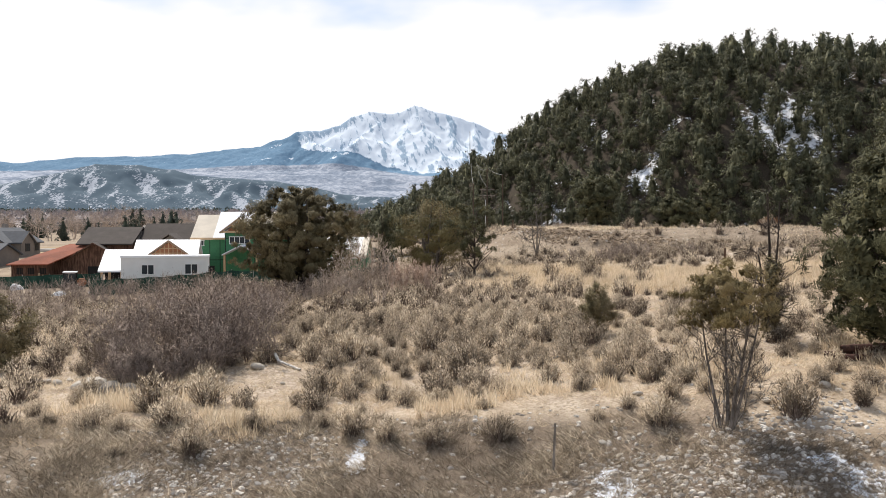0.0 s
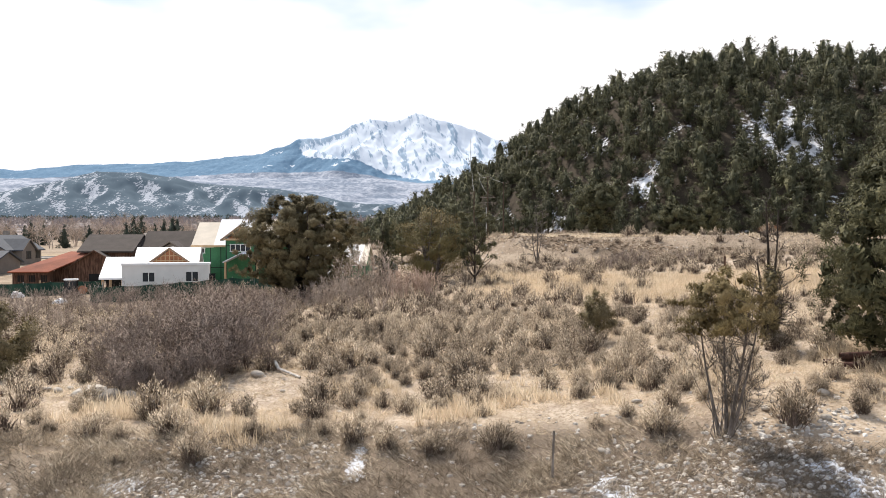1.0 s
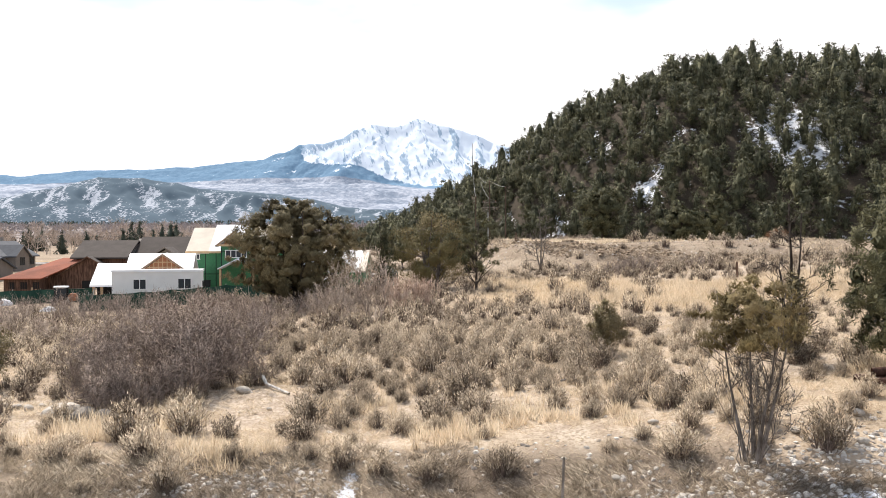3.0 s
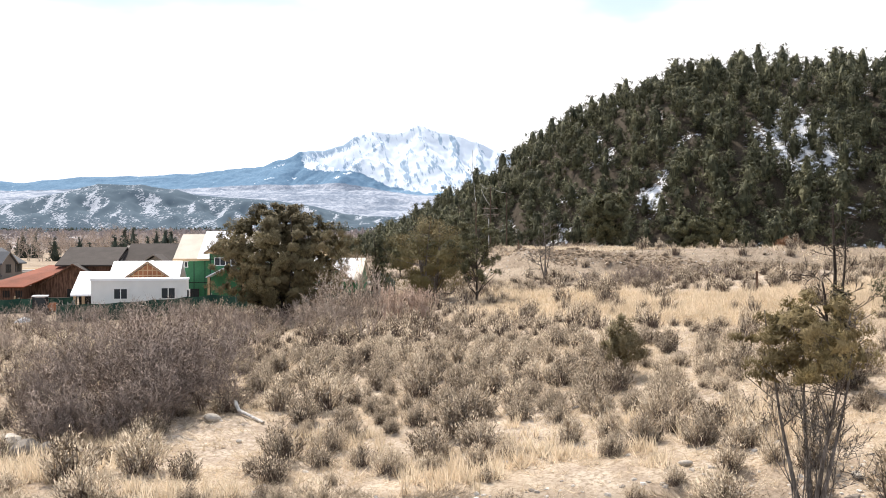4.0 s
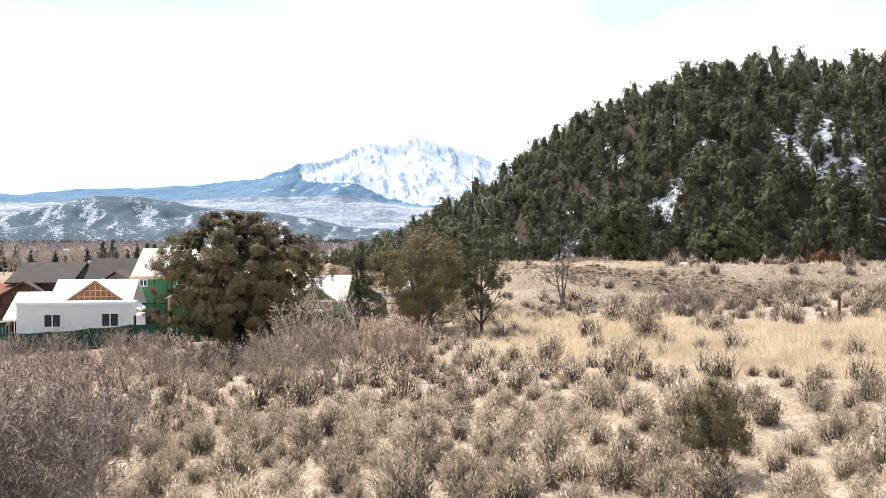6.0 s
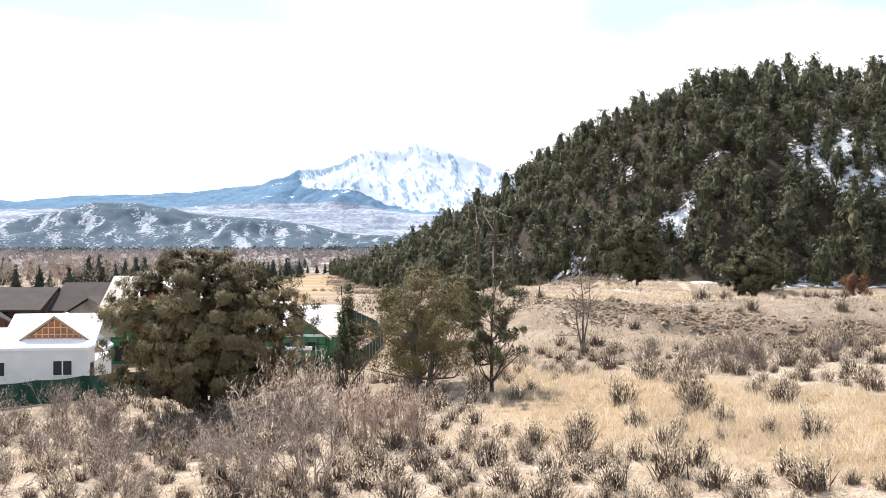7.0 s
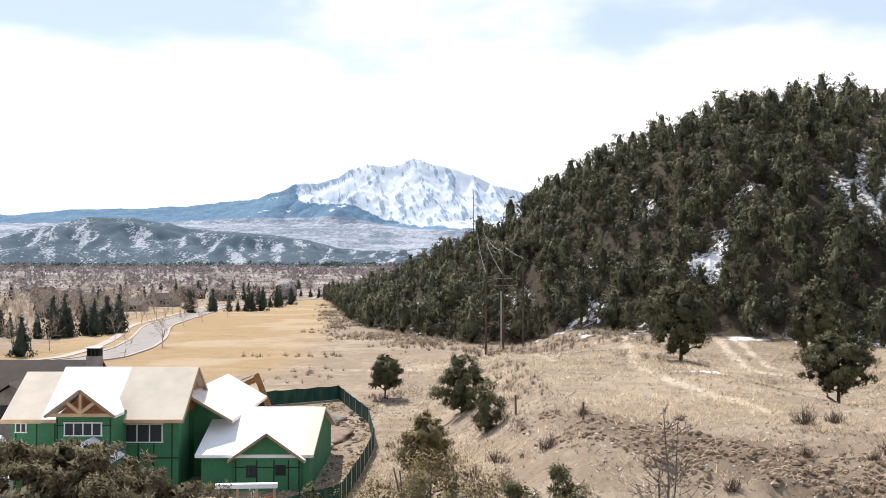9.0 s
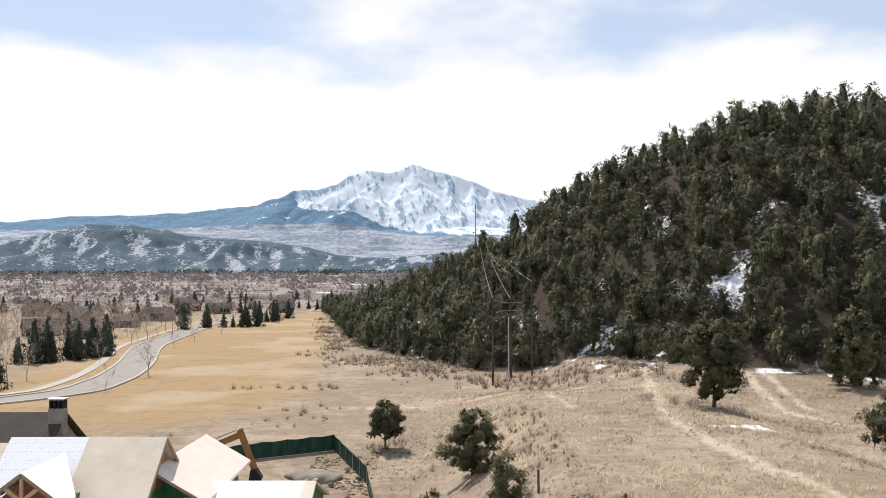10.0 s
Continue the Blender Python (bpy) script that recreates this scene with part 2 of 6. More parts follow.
def height(x, y):
    """The ground's height: sage slope, house pad, dug bank and knoll, meadow, wooded hill, valley floor."""
    x, y = np.asarray(x, float), np.asarray(y, float)
    right, left = np.maximum(x, 0), np.minimum(x, 0)
    yy = np.clip(y, -50, 110)
    slope = 1.6 + 0.046 * (yy - 52) + np.minimum(0.08 * right, 3.2) + np.maximum(left, -60) * (0.04 + 0.045 * smooth(y, 60, 95))
    edge = 41.5 + 1.2 * value_noise(x, y * 0, 9, 12)
    slope = slope - 0.24 * np.maximum(edge - np.maximum(yy, 24), 0)
    meadow = 1.5 + 2.0 * smooth(y, 150, 200) - 0.8 * smooth(x, -20, -60) * (1 - smooth(y, 170, 230))
    z = slope + (meadow - slope) * smooth(y, 100, 124)
    top = 8.1 - 2.7 * smooth(x, 27, 38) * smooth(y, 130, 156) * (1 - smooth(y, 204, 236)) - 0.004 * np.maximum(y - 150, 0) + 0.3 * value_noise(x, y, 22, 4)
    back = smooth(x, 14, 28)
    w = smooth(x, -4, 10) * smooth(y, 100, 127) * ((1 - smooth(y, 190, 250)) * (1 - back) + back)
    z = z + (top - z) * w
    z = z + 0.014 * np.maximum(y - 700, 0) + 0.006 * np.maximum(y - 1500, 0)
    foot, crest_y, crest = (np.interp(x, HILL_X, k) for k in (HILL_FOOT, HILL_CREST_Y, HILL_CREST))
    u = np.clip((y - foot) / np.maximum(crest_y - foot, 10), 0, 1)
    rise = np.maximum(crest - 4, 0) * (1 - (1 - u) ** 1.6)
    z = z * (1 - 0.0 * u) + rise + 2.2 * u * value_noise(x, y, 30, 8)
    lumps = 0.10 * value_noise(x, y, 3.1, 1) + 0.05 * value_noise(x, y, 1.2, 2) + 0.25 * value_noise(x, y, 13, 3)
    near = (1 - smooth(y, 112, 140)) * 0.9
    z = z + 0.12 * value_noise(x, y, 11, 3) * smooth(y, 112, 140) * (1 - smooth(y, 250, 300))
    clods = dug_bank(x, y)
    z = z + lumps * near + clods * (0.34 * value_noise(x, y, 1.1, 6) + 0.2 * value_noise(x, y, 2.3, 7))
    return z


def gz(x, y):
    return float(height(x, y))


def straw_band(x, y):
    """The slanting belt of tall straw grass below the dug bank."""
    low, high = np.maximum(71, 84 - 0.9 * (x - 6)), np.maximum(90, 107 - 1.05 * (x - 6))
    return smooth(y - low, -3, 3) * (1 - smooth(y - high, -4, 2)) * smooth(x, 1, 7) * (1 - smooth(x, 27, 40)) * 0.9


def ground_colours(x, y):
    """Cover: red is straw grass, green is bare trodden earth, blue is lying snow, alpha is grey gravel."""
    n1, n2 = fractal(x, y, 7, 4, 11), fractal(x, y, 2.2, 3, 15)
    straw = straw_band(x, y)
    road_x = np.interp(y, [214, 254, 294, 350, 450, 520, 610, 700], [-82, -60, -66, -79, -91, -98, -94, -70])
    straw = np.maximum(straw, smooth(y, 185, 215) * (1 - smooth(x - np.interp(y, [190, 212, 236, 289, 393, 500, 700], [-42, -29, -26, -28, -35, -48, -50]) + 3 * n1, -5, 6)) * 0.95 * smooth(x - road_x, -24, -13) * (1 - smooth(y, 680, 760)))
    straw = np.maximum(straw, smooth(y, 47, 44) * smooth(y, 38, 41) * smooth(n1, -0.2, 0.5) * 0.25)
    earth = np.zeros_like(x)
    for (ax, ay, bx, by, wide) in TRAILS:
        t = np.clip(((x - ax) * (bx - ax) + (y - ay) * (by - ay)) / ((bx - ax) ** 2 + (by - ay) ** 2), 0, 1)
        far = np.hypot(x - ax - t * (bx - ax), y - ay - t * (by - ay))
        earth = np.maximum(earth, 1 - smooth(far + 0.5 * n2, wide * 0.4, wide * 1.2))
    clod = dug_bank(x, y + 3 * n1) * 0.85
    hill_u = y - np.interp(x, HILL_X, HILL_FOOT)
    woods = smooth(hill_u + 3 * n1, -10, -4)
    snow = smooth(fractal(x, y, 5, 3, 21), 0.5, 0.8) * woods * 0.55
    snow = np.maximum(snow, woods * smooth(np.hypot((x - 49.5) / 3.5, (y - 257) / 8), 1.2, 0.5) * smooth(n2, -0.7, -0.1))
    snow = np.maximum(snow, woods * smooth(np.hypot((x - 88) / 15, (y - 262) / 19), 1.2, 0.4) * 0.72)
    for cx, cy, rx, ry in SNOW_SPOTS:
        snow = np.maximum(snow, smooth(np.hypot((x - cx) / rx, (y - cy) / ry) + 0.9 * n2 + 0.4 * n1, 1.6, 0.6) * (1.0 if cy < 60 else 0.72))
    gravel = smooth(y - np.interp(x, [-22, -8, 0, 8, 14, 20], [43.6, 42.6, 42.0, 40.4, 37.8, 36.5]), 0.8, -1.2) * (0.55 + 0.45 * smooth(n1, -0.5, 0.2))
    return np.stack([straw, np.clip(earth, 0, 1), np.clip(snow, 0, 1), np.maximum(gravel, clod)], -1), woods


SNOW_SPOTS = [(6.1, 36.8, 0.8, 1.2), (6.4, 35.6, 0.9, 0.6), (13.6, 35.7, 0.9, 0.7), (14.4, 33.9, 1.0, 0.7), (-2.85, 39.0, 0.22, 1.1), (0.5, 38.6, 0.6, 0.6), (-10.9, 37.6, 0.7, 0.4), (-8.4, 38.8, 0.3, 0.3), (22.4, 269, 2.2, 3), (26, 254, 1.5, 2), (36, 250, 2.5, 2), (26, 168, 2.6, 1.6), (50, 231, 7, 3), (24, 246, 1.8, 2.2), (31, 240, 3, 3), (37, 243, 4, 4), (66, 226, 9, 3), (88, 224, 9, 2), (30, 268, 3, 5), (-40, 520, 6, 14)]
TRAILS = [(-26, 219, -7, 220, 1.0), (-7, 220, 7, 218, 1.3), (7, 218, 21, 222, 1.2), (21, 222, 30, 233, 1.3), (30, 233, 25, 202, 0.9), (25, 202, 21, 175, 0.75), (21, 175, 21, 161, 0.75), (21, 161, 22, 148, 0.8), (22, 148, 24, 138, 0.8), (45, 235, 43, 218, 0.8), (43, 218, 41, 200, 0.7), (41, 200, 44, 188, 0.7), (47.5, 233, 46, 217, 0.7), (46, 217, 44.5, 201, 0.6), (12, 215, 13, 185, 0.5)]


def grid_lines(dense_lo, dense_hi, step, lo, hi, grow):
    mid = list(np.arange(dense_lo, dense_hi + 1e-6, step))
    s, up_ = step, [dense_hi]
    while up_[-1] < hi:
        s *= grow
        up_.append(up_[-1] + s)
    s, down = step, [dense_lo]
    while down[-1] > lo:
        s *= grow
        down.append(down[-1] - s)
    return np.array(down[:0:-1] + mid + up_[1:])


def sheet(xs, ys, z_of):
    X, Y = np.meshgrid(xs, ys)
    Z = z_of(X, Y)
    n, m = len(xs), len(ys)
    i = np.arange(n - 1)[None] + np.arange(m - 1)[:, None] * n
    faces = np.stack([i, i + 1, i + n + 1, i + n], -1).reshape(-1, 4)
    return np.stack([X, Y, Z], -1).reshape(-1, 3), faces


def ground_build(n, obj, pos):
    att = n.add("ShaderNodeAttribute", attribute_name="cover")
    rgb = n.add("ShaderNodeSeparateColor")
    n.plug(att.outputs["Color"], rgb.inputs[0])
    straw, earth, snow, gravel = rgb.outputs[0], rgb.outputs[1], rgb.outputs[2], att.outputs["Alpha"]
    big, mid, fine = n.noise(pos, 0.09, 4.0), n.noise(pos, 0.8, 5.0, 0.6), n.noise(pos, 7.0, 5.0, 0.65)
    grit = n.noise(pos, 28.0, 3.0, 0.6)
    tan = n.mix(n.ramp(mid, 0.35, 0.65), (0.40, 0.322, 0.252), (0.63, 0.535, 0.43))
    tan = n.mix(n.ramp(fine, 0.42, 0.68), tan, (0.25, 0.19, 0.135))
    tan = n.mix(n.math("MULTIPLY", n.ramp(big, 0.4, 0.65), 0.45), tan, (0.47, 0.36, 0.24))
    patch = n.noise(pos, 0.22, 6.0, 0.68)
    broad = n.noise(pos, 0.07, 5.0, 0.6)
    grey = n.mix(n.ramp(n.math("ADD", n.math("MULTIPLY", mid, 0.3), n.math("MULTIPLY", broad, 0.7)), 0.4, 0.6), (0.20, 0.152, 0.108), (0.36, 0.288, 0.21))
    grey = n.mix(n.math("MULTIPLY", n.ramp(patch, 0.47, 0.6), 0.9), grey, (0.19, 0.138, 0.092))
    grey = n.mix(n.math("MULTIPLY", n.ramp(fine, 0.5, 0.68), 0.8), grey, (0.45, 0.375, 0.285))
    speck = n.noise(pos, 1.7, 5.0, 0.75)
    grey = n.mix(n.math("MULTIPLY", n.ramp(speck, 0.54, 0.64), 0.75), grey, (0.16, 0.125, 0.09))
    ypos = n.add("ShaderNodeSeparateXYZ", i_Vector=pos).outputs[1]
    tan = n.mix(n.math("MULTIPLY", n.ramp(ypos, 98.0, 106.0), 0.8), tan, grey)
    gold = n.mix(n.ramp(fine, 0.3, 0.7), (0.40, 0.285, 0.15), (0.30, 0.208, 0.112))
    gold = n.mix(n.math("MULTIPLY", n.ramp(speck, 0.56, 0.68), 0.5), gold, (0.22, 0.155, 0.095))
    gold = n.mix(n.math("MULTIPLY", n.ramp(patch, 0.5, 0.62), 0.55), gold, (0.27, 0.19, 0.11))
    gold = n.mix(n.math("MULTIPLY", n.ramp(n.noise(pos, 0.035, 4.0), 0.5, 0.62), 0.5), gold, (0.46, 0.385, 0.275))
    col = n.mix(n.math("MULTIPLY", straw, n.ramp(mid, 0.2, 0.5)), tan, gold)
    stones = n.mix(n.ramp(grit, 0.45, 0.6), (0.10, 0.075, 0.055), (0.27, 0.21, 0.155))
    col = n.mix(n.math("MULTIPLY", gravel, n.ramp(mid, 0.35, 0.62, 0.7, 1.0)), col, stones)
    soil = n.mix(n.ramp(fine, 0.35, 0.65), (0.45, 0.37, 0.285), (0.60, 0.51, 0.415))
    col = n.mix(n.math("MULTIPLY", earth, n.ramp(mid, 0.25, 0.55, 0.4, 0.95)), col, soil)
    # Needle duff, its colour darkened to near black for the shade between trees.
    shaded_duff = n.mix(n.ramp(fine, 0.35, 0.7), (0.026, 0.022, 0.016), (0.085, 0.066, 0.046))
    col = n.mix(n.math("MULTIPLY", n.add("ShaderNodeAttribute", attribute_name="woods").outputs["Fac"], n.ramp(mid, 0.25, 0.6, 1.0, 0.96)), col, shaded_duff)
    white = n.ramp(n.math("ADD", n.math("MULTIPLY", snow, 0.9), n.math("ADD", n.math("MULTIPLY", n.math("SUBTRACT", mid, 0.5), 1.7), n.math("MULTIPLY", n.math("SUBTRACT", fine, 0.5), 1.3))), 0.46, 0.56)
    col = n.mix(white, col, (0.86, 0.88, 0.92))
    # the valley: fields, brush and bare cottonwoods, with distance haze put into the colours
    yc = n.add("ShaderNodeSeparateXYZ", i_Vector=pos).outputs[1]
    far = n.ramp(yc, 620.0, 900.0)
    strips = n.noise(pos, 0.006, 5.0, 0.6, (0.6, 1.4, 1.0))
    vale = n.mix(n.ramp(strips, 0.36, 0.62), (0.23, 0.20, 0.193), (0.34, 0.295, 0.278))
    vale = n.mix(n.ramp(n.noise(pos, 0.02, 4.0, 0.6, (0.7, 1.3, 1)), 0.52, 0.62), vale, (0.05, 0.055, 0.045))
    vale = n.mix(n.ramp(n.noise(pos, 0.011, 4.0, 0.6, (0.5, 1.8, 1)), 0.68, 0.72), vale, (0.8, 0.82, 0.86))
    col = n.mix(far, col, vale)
    return col, n.math("ADD", fine, n.math("MULTIPLY", grit, 0.5))


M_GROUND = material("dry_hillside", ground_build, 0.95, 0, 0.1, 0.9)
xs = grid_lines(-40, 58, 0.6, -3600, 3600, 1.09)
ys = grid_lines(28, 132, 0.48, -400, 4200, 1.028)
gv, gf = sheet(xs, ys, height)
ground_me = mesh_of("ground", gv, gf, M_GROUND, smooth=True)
cover = ground_me.color_attributes.new("cover", "FLOAT_COLOR", "POINT")
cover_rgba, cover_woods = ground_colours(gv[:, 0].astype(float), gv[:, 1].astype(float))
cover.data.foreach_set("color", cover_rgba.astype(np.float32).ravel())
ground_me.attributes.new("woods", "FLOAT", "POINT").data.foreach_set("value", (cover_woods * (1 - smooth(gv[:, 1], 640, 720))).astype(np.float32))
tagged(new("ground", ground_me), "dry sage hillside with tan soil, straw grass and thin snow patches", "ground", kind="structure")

# ---- far mountains ----


CREST_X = [-2112, -1962, -1887, -1612, -1387, -1111, -961, -796, -656, -611, -541, -453, -385, -323, -233, -168, -120, -85, -38, 55, 128, 220, 295, 390, 541, 1041]
CREST_Z = [269, 292, 279, 307, 309, 319, 335, 354, 412, 419, 419, 448, 484, 504, 494, 504, 531, 531, 508, 479, 457, 417, 399, 374, 344, 274]
SPURS = [[(-323, 4600, 504), (-293, 4520, 442), (-346, 4420, 384), (-400, 4330, 334)], [(-293, 4520, 442), (-268, 4400, 358), (-219, 4280, 267), (-162, 4200, 214)], [(-168, 4600, 504), (-143, 4470, 408), (-81, 4370, 337), (-9, 4250, 254), (-27, 4180, 218)], [(-120, 4600, 532), (-78, 4480, 426), (-34, 4400, 358)], [(15, 4600, 492), (53, 4450, 372), (38, 4320, 270), (14, 4240, 219)], [(128, 4600, 457), (155, 4440, 349), (154, 4300, 233)], [(220, 4600, 417), (255, 4420, 312), (268, 4250, 208)], [(-611, 4600, 419), (-578, 4500, 366), (-462, 4380, 323)]]


def peak_z(x, y):
    """The snowy peak with its spurs, the long dark mesa that joins it, and the rolling benches below."""
    wx = x + 14 * fractal(x, y, 90, 3, 33)
    wy = y + 14 * fractal(x, y, 90, 3, 35)
    crest = np.interp(wx, CREST_X, CREST_Z)
    snowy = smooth(x, -760, -560) * (1 - smooth(x, 300, 600))
    z = crest - np.abs(4600 - y) * np.where(y > 4600, 2.0, 0.42 + 0.46 * snowy) - 8 * snowy * smooth(4600 - y, 0, 60)
    for line in SPURS:
        for (ax, ay, az), (bx, by, bz) in zip(line, line[1:]):
            t = np.clip(((wx - ax) * (bx - ax) + (wy - ay) * (by - ay)) / ((bx - ax) ** 2 + (by - ay) ** 2), 0, 1)
            far = np.hypot(wx - ax - t * (bx - ax), wy - ay - t * (by - ay))
            z = np.where(y < 4600, np.maximum(z, az + t * (bz - az) - 0.75 * far), z)
    bench = 40 + 190 * smooth(y, 3250, 4300) + 12 * fractal(x * 0.6, y, 240, 4, 37)
    z = np.maximum(z, bench - np.maximum(y - 4560, 0) * 2)
    gully = 1 - np.abs(fractal(x + 0.2 * y, y * 0.4, 70, 4, 31, 0.6))
    return z + (gully - 0.6) * 6 * smooth(4600 - y, 0, 60) + 3 * fractal(x, y, 40, 3, 50)


SNOW_X = [-704, -651, -622, -584, -536, -426, -354, -309, -249, -170, -117, -81, -10, 38, 278]
SNOW_Z = [440, 400, 339, 322, 318, 308, 304, 280, 248, 227, 210, 207, 210, 196, 191]
WOODS_X = [-1975, -1600, -1132, -898, -664, -430, -290, -197, -115, -56, 271]
WOODS_Z = [233, 243, 240, 252, 254, 254, 233, 210, 196, 191, 187]


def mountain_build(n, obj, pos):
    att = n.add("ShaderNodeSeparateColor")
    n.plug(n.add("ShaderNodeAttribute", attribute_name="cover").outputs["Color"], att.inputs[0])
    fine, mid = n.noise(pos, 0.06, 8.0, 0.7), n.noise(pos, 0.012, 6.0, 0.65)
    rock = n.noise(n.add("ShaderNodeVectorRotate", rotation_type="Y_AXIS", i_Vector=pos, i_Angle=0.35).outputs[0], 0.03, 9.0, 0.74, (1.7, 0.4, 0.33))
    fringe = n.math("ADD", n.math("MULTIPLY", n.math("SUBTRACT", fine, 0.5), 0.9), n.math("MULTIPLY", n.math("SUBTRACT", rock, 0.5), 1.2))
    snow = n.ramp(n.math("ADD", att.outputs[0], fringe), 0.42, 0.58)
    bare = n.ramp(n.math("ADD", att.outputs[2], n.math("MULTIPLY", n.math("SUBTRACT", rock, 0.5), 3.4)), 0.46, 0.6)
    # Distance haze is put into these colours: blued woods and rock, dulled snow.
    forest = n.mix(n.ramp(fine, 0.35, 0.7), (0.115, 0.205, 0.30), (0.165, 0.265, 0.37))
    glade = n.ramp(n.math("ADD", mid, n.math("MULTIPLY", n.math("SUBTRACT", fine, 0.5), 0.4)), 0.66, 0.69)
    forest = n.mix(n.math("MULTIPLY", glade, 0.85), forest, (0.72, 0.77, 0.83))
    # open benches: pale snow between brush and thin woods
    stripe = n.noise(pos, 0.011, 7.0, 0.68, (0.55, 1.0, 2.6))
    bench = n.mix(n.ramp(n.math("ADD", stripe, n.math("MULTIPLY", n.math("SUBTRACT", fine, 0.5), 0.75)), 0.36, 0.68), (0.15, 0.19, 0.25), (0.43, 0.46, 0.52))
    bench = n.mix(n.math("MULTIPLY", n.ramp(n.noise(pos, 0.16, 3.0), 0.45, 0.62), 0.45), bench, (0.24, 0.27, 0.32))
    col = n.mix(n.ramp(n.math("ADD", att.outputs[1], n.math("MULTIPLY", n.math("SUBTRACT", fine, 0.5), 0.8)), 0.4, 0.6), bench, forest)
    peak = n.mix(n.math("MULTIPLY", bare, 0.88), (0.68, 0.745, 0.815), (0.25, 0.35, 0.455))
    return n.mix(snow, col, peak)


M_MOUNTAIN = material("hazy_snowy_mountain", mountain_build, 0.95, 0, 0.05)
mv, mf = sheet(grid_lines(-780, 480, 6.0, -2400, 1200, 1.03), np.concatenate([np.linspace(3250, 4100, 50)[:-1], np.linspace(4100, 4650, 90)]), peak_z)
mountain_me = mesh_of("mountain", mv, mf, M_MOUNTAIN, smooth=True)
mx, my, mz = mv.astype(float).T
snow_by = (mz - np.interp(mx, SNOW_X, SNOW_Z)) / 30
woods_by = (mz - np.interp(mx, WOODS_X, WOODS_Z)) / 24
hollow = mz - (peak_z(mx - 24, my) + peak_z(mx + 24, my)) / 2
rocky = 0.2 + 0.5 * smooth(mz - np.interp(mx, CREST_X, CREST_Z), -60, -15) * smooth(mx, -300, -460) + 0.5 * smooth(hollow, -4, 8) * (0.5 + 0.5 * smooth(mz, 420, 260))
mountain_cover = np.stack([np.clip(0.5 + snow_by - 0.35 * smooth(hollow, 0, 10) * smooth(mz, 330, 240), 0, 1) * smooth(mx, -700, -560), np.clip(0.5 + woods_by, 0, 1), rocky, np.ones_like(mx)], -1)
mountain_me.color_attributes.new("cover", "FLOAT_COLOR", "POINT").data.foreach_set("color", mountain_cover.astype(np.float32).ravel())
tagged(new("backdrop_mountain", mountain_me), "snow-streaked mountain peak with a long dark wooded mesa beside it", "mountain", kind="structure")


def foothill_z(x, y):
    c = np.interp(x, [-2400, -1500, -1250, -1060, -900, -700, -560, -420, -300, -160, 0, 160, 400, 900], [40, 62, 120, 165, 158, 120, 112, 95, 66, 56, 72, 66, 40, 30])
    d = np.abs(y - 3150 - 60 * value_noise(x, y, 400, 5)) / 420
    front = np.clip(1 - d, 0, 1)
    gully = 1 - np.abs(fractal(x + 0.3 * y, y * 0.6, 105, 4, 61))
    return 18 + (c + 12) * front**0.9 + (gully - 0.6) * 50 * front * np.clip((1 - front) * 4, 0.1, 1)


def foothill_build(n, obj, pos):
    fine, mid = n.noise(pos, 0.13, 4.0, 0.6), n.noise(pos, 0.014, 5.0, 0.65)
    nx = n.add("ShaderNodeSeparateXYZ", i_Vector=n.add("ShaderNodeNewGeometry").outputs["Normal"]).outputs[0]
    # Haze tints both colours blue-grey; left-facing slopes are painted whiter, as sunlit snow.
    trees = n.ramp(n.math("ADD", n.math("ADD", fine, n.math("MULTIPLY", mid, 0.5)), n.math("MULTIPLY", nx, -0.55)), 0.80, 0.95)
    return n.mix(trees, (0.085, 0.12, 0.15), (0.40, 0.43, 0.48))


M_FOOTHILL = material("hazy_speckled_foothill", foothill_build, 0.95, 0, 0.05)
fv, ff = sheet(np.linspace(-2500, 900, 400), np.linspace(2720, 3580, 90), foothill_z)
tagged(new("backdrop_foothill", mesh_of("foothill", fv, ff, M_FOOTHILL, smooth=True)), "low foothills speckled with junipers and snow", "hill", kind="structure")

# ---- trees ----


def crown_points(rng, n, rx, ry, z0, z1, shape, lobes=24, lobe=0.2):
    """Clump centres through a crown of many lobes: shape(h) gives the half width, 0 to 1, at the height h, 0 to 1."""
    heads = []
    grid_h = np.linspace(0, 1, 60)
    amount = np.cumsum([shape(g) + 0.08 for g in grid_h])
    amount = (amount - amount[0]) / (amount[-1] - amount[0])
    for k in range(lobes):
        h, a = float(np.interp((k + rng.uniform(0, 1)) / lobes, amount, grid_h)), 2.39996 * k + rng.uniform(-0.35, 0.35)
        r = shape(h) * (rng.uniform(0.65, 1.2) if k % 3 else rng.uniform(0.2, 0.6)) * (1 - lobe * 0.6)
        heads.append((r * rx * math.cos(a), r * ry * math.sin(a), z0 + (z1 - z0) * (h + rng.uniform(-0.05, 0.05))))
    heads = np.array(heads)
    pick = rng.integers(0, lobes, n)
    off = unit(rng.normal(0, 1, (n, 3))) * rng.uniform(0.2, 1, (n, 1)) ** 0.5 * (rng.uniform(0.6, 1.25, lobes)[pick][:, None])
    pts = heads[pick] + off * lobe * np.array([rx, ry, (z1 - z0) * 0.55])
    pts[:, 2] = np.clip(pts[:, 2], z0 * 0.8, z1 * 1.02)
    return pts, unit(off)


def ball(level):
    bm = bmesh.new()
    bmesh.ops.create_icosphere(bm, subdivisions=level, radius=1)
    v, f = np.array([p.co for p in bm.verts]), np.array([[p.index for p in q.verts] for q in bm.faces])
    bm.free()
    return v, f


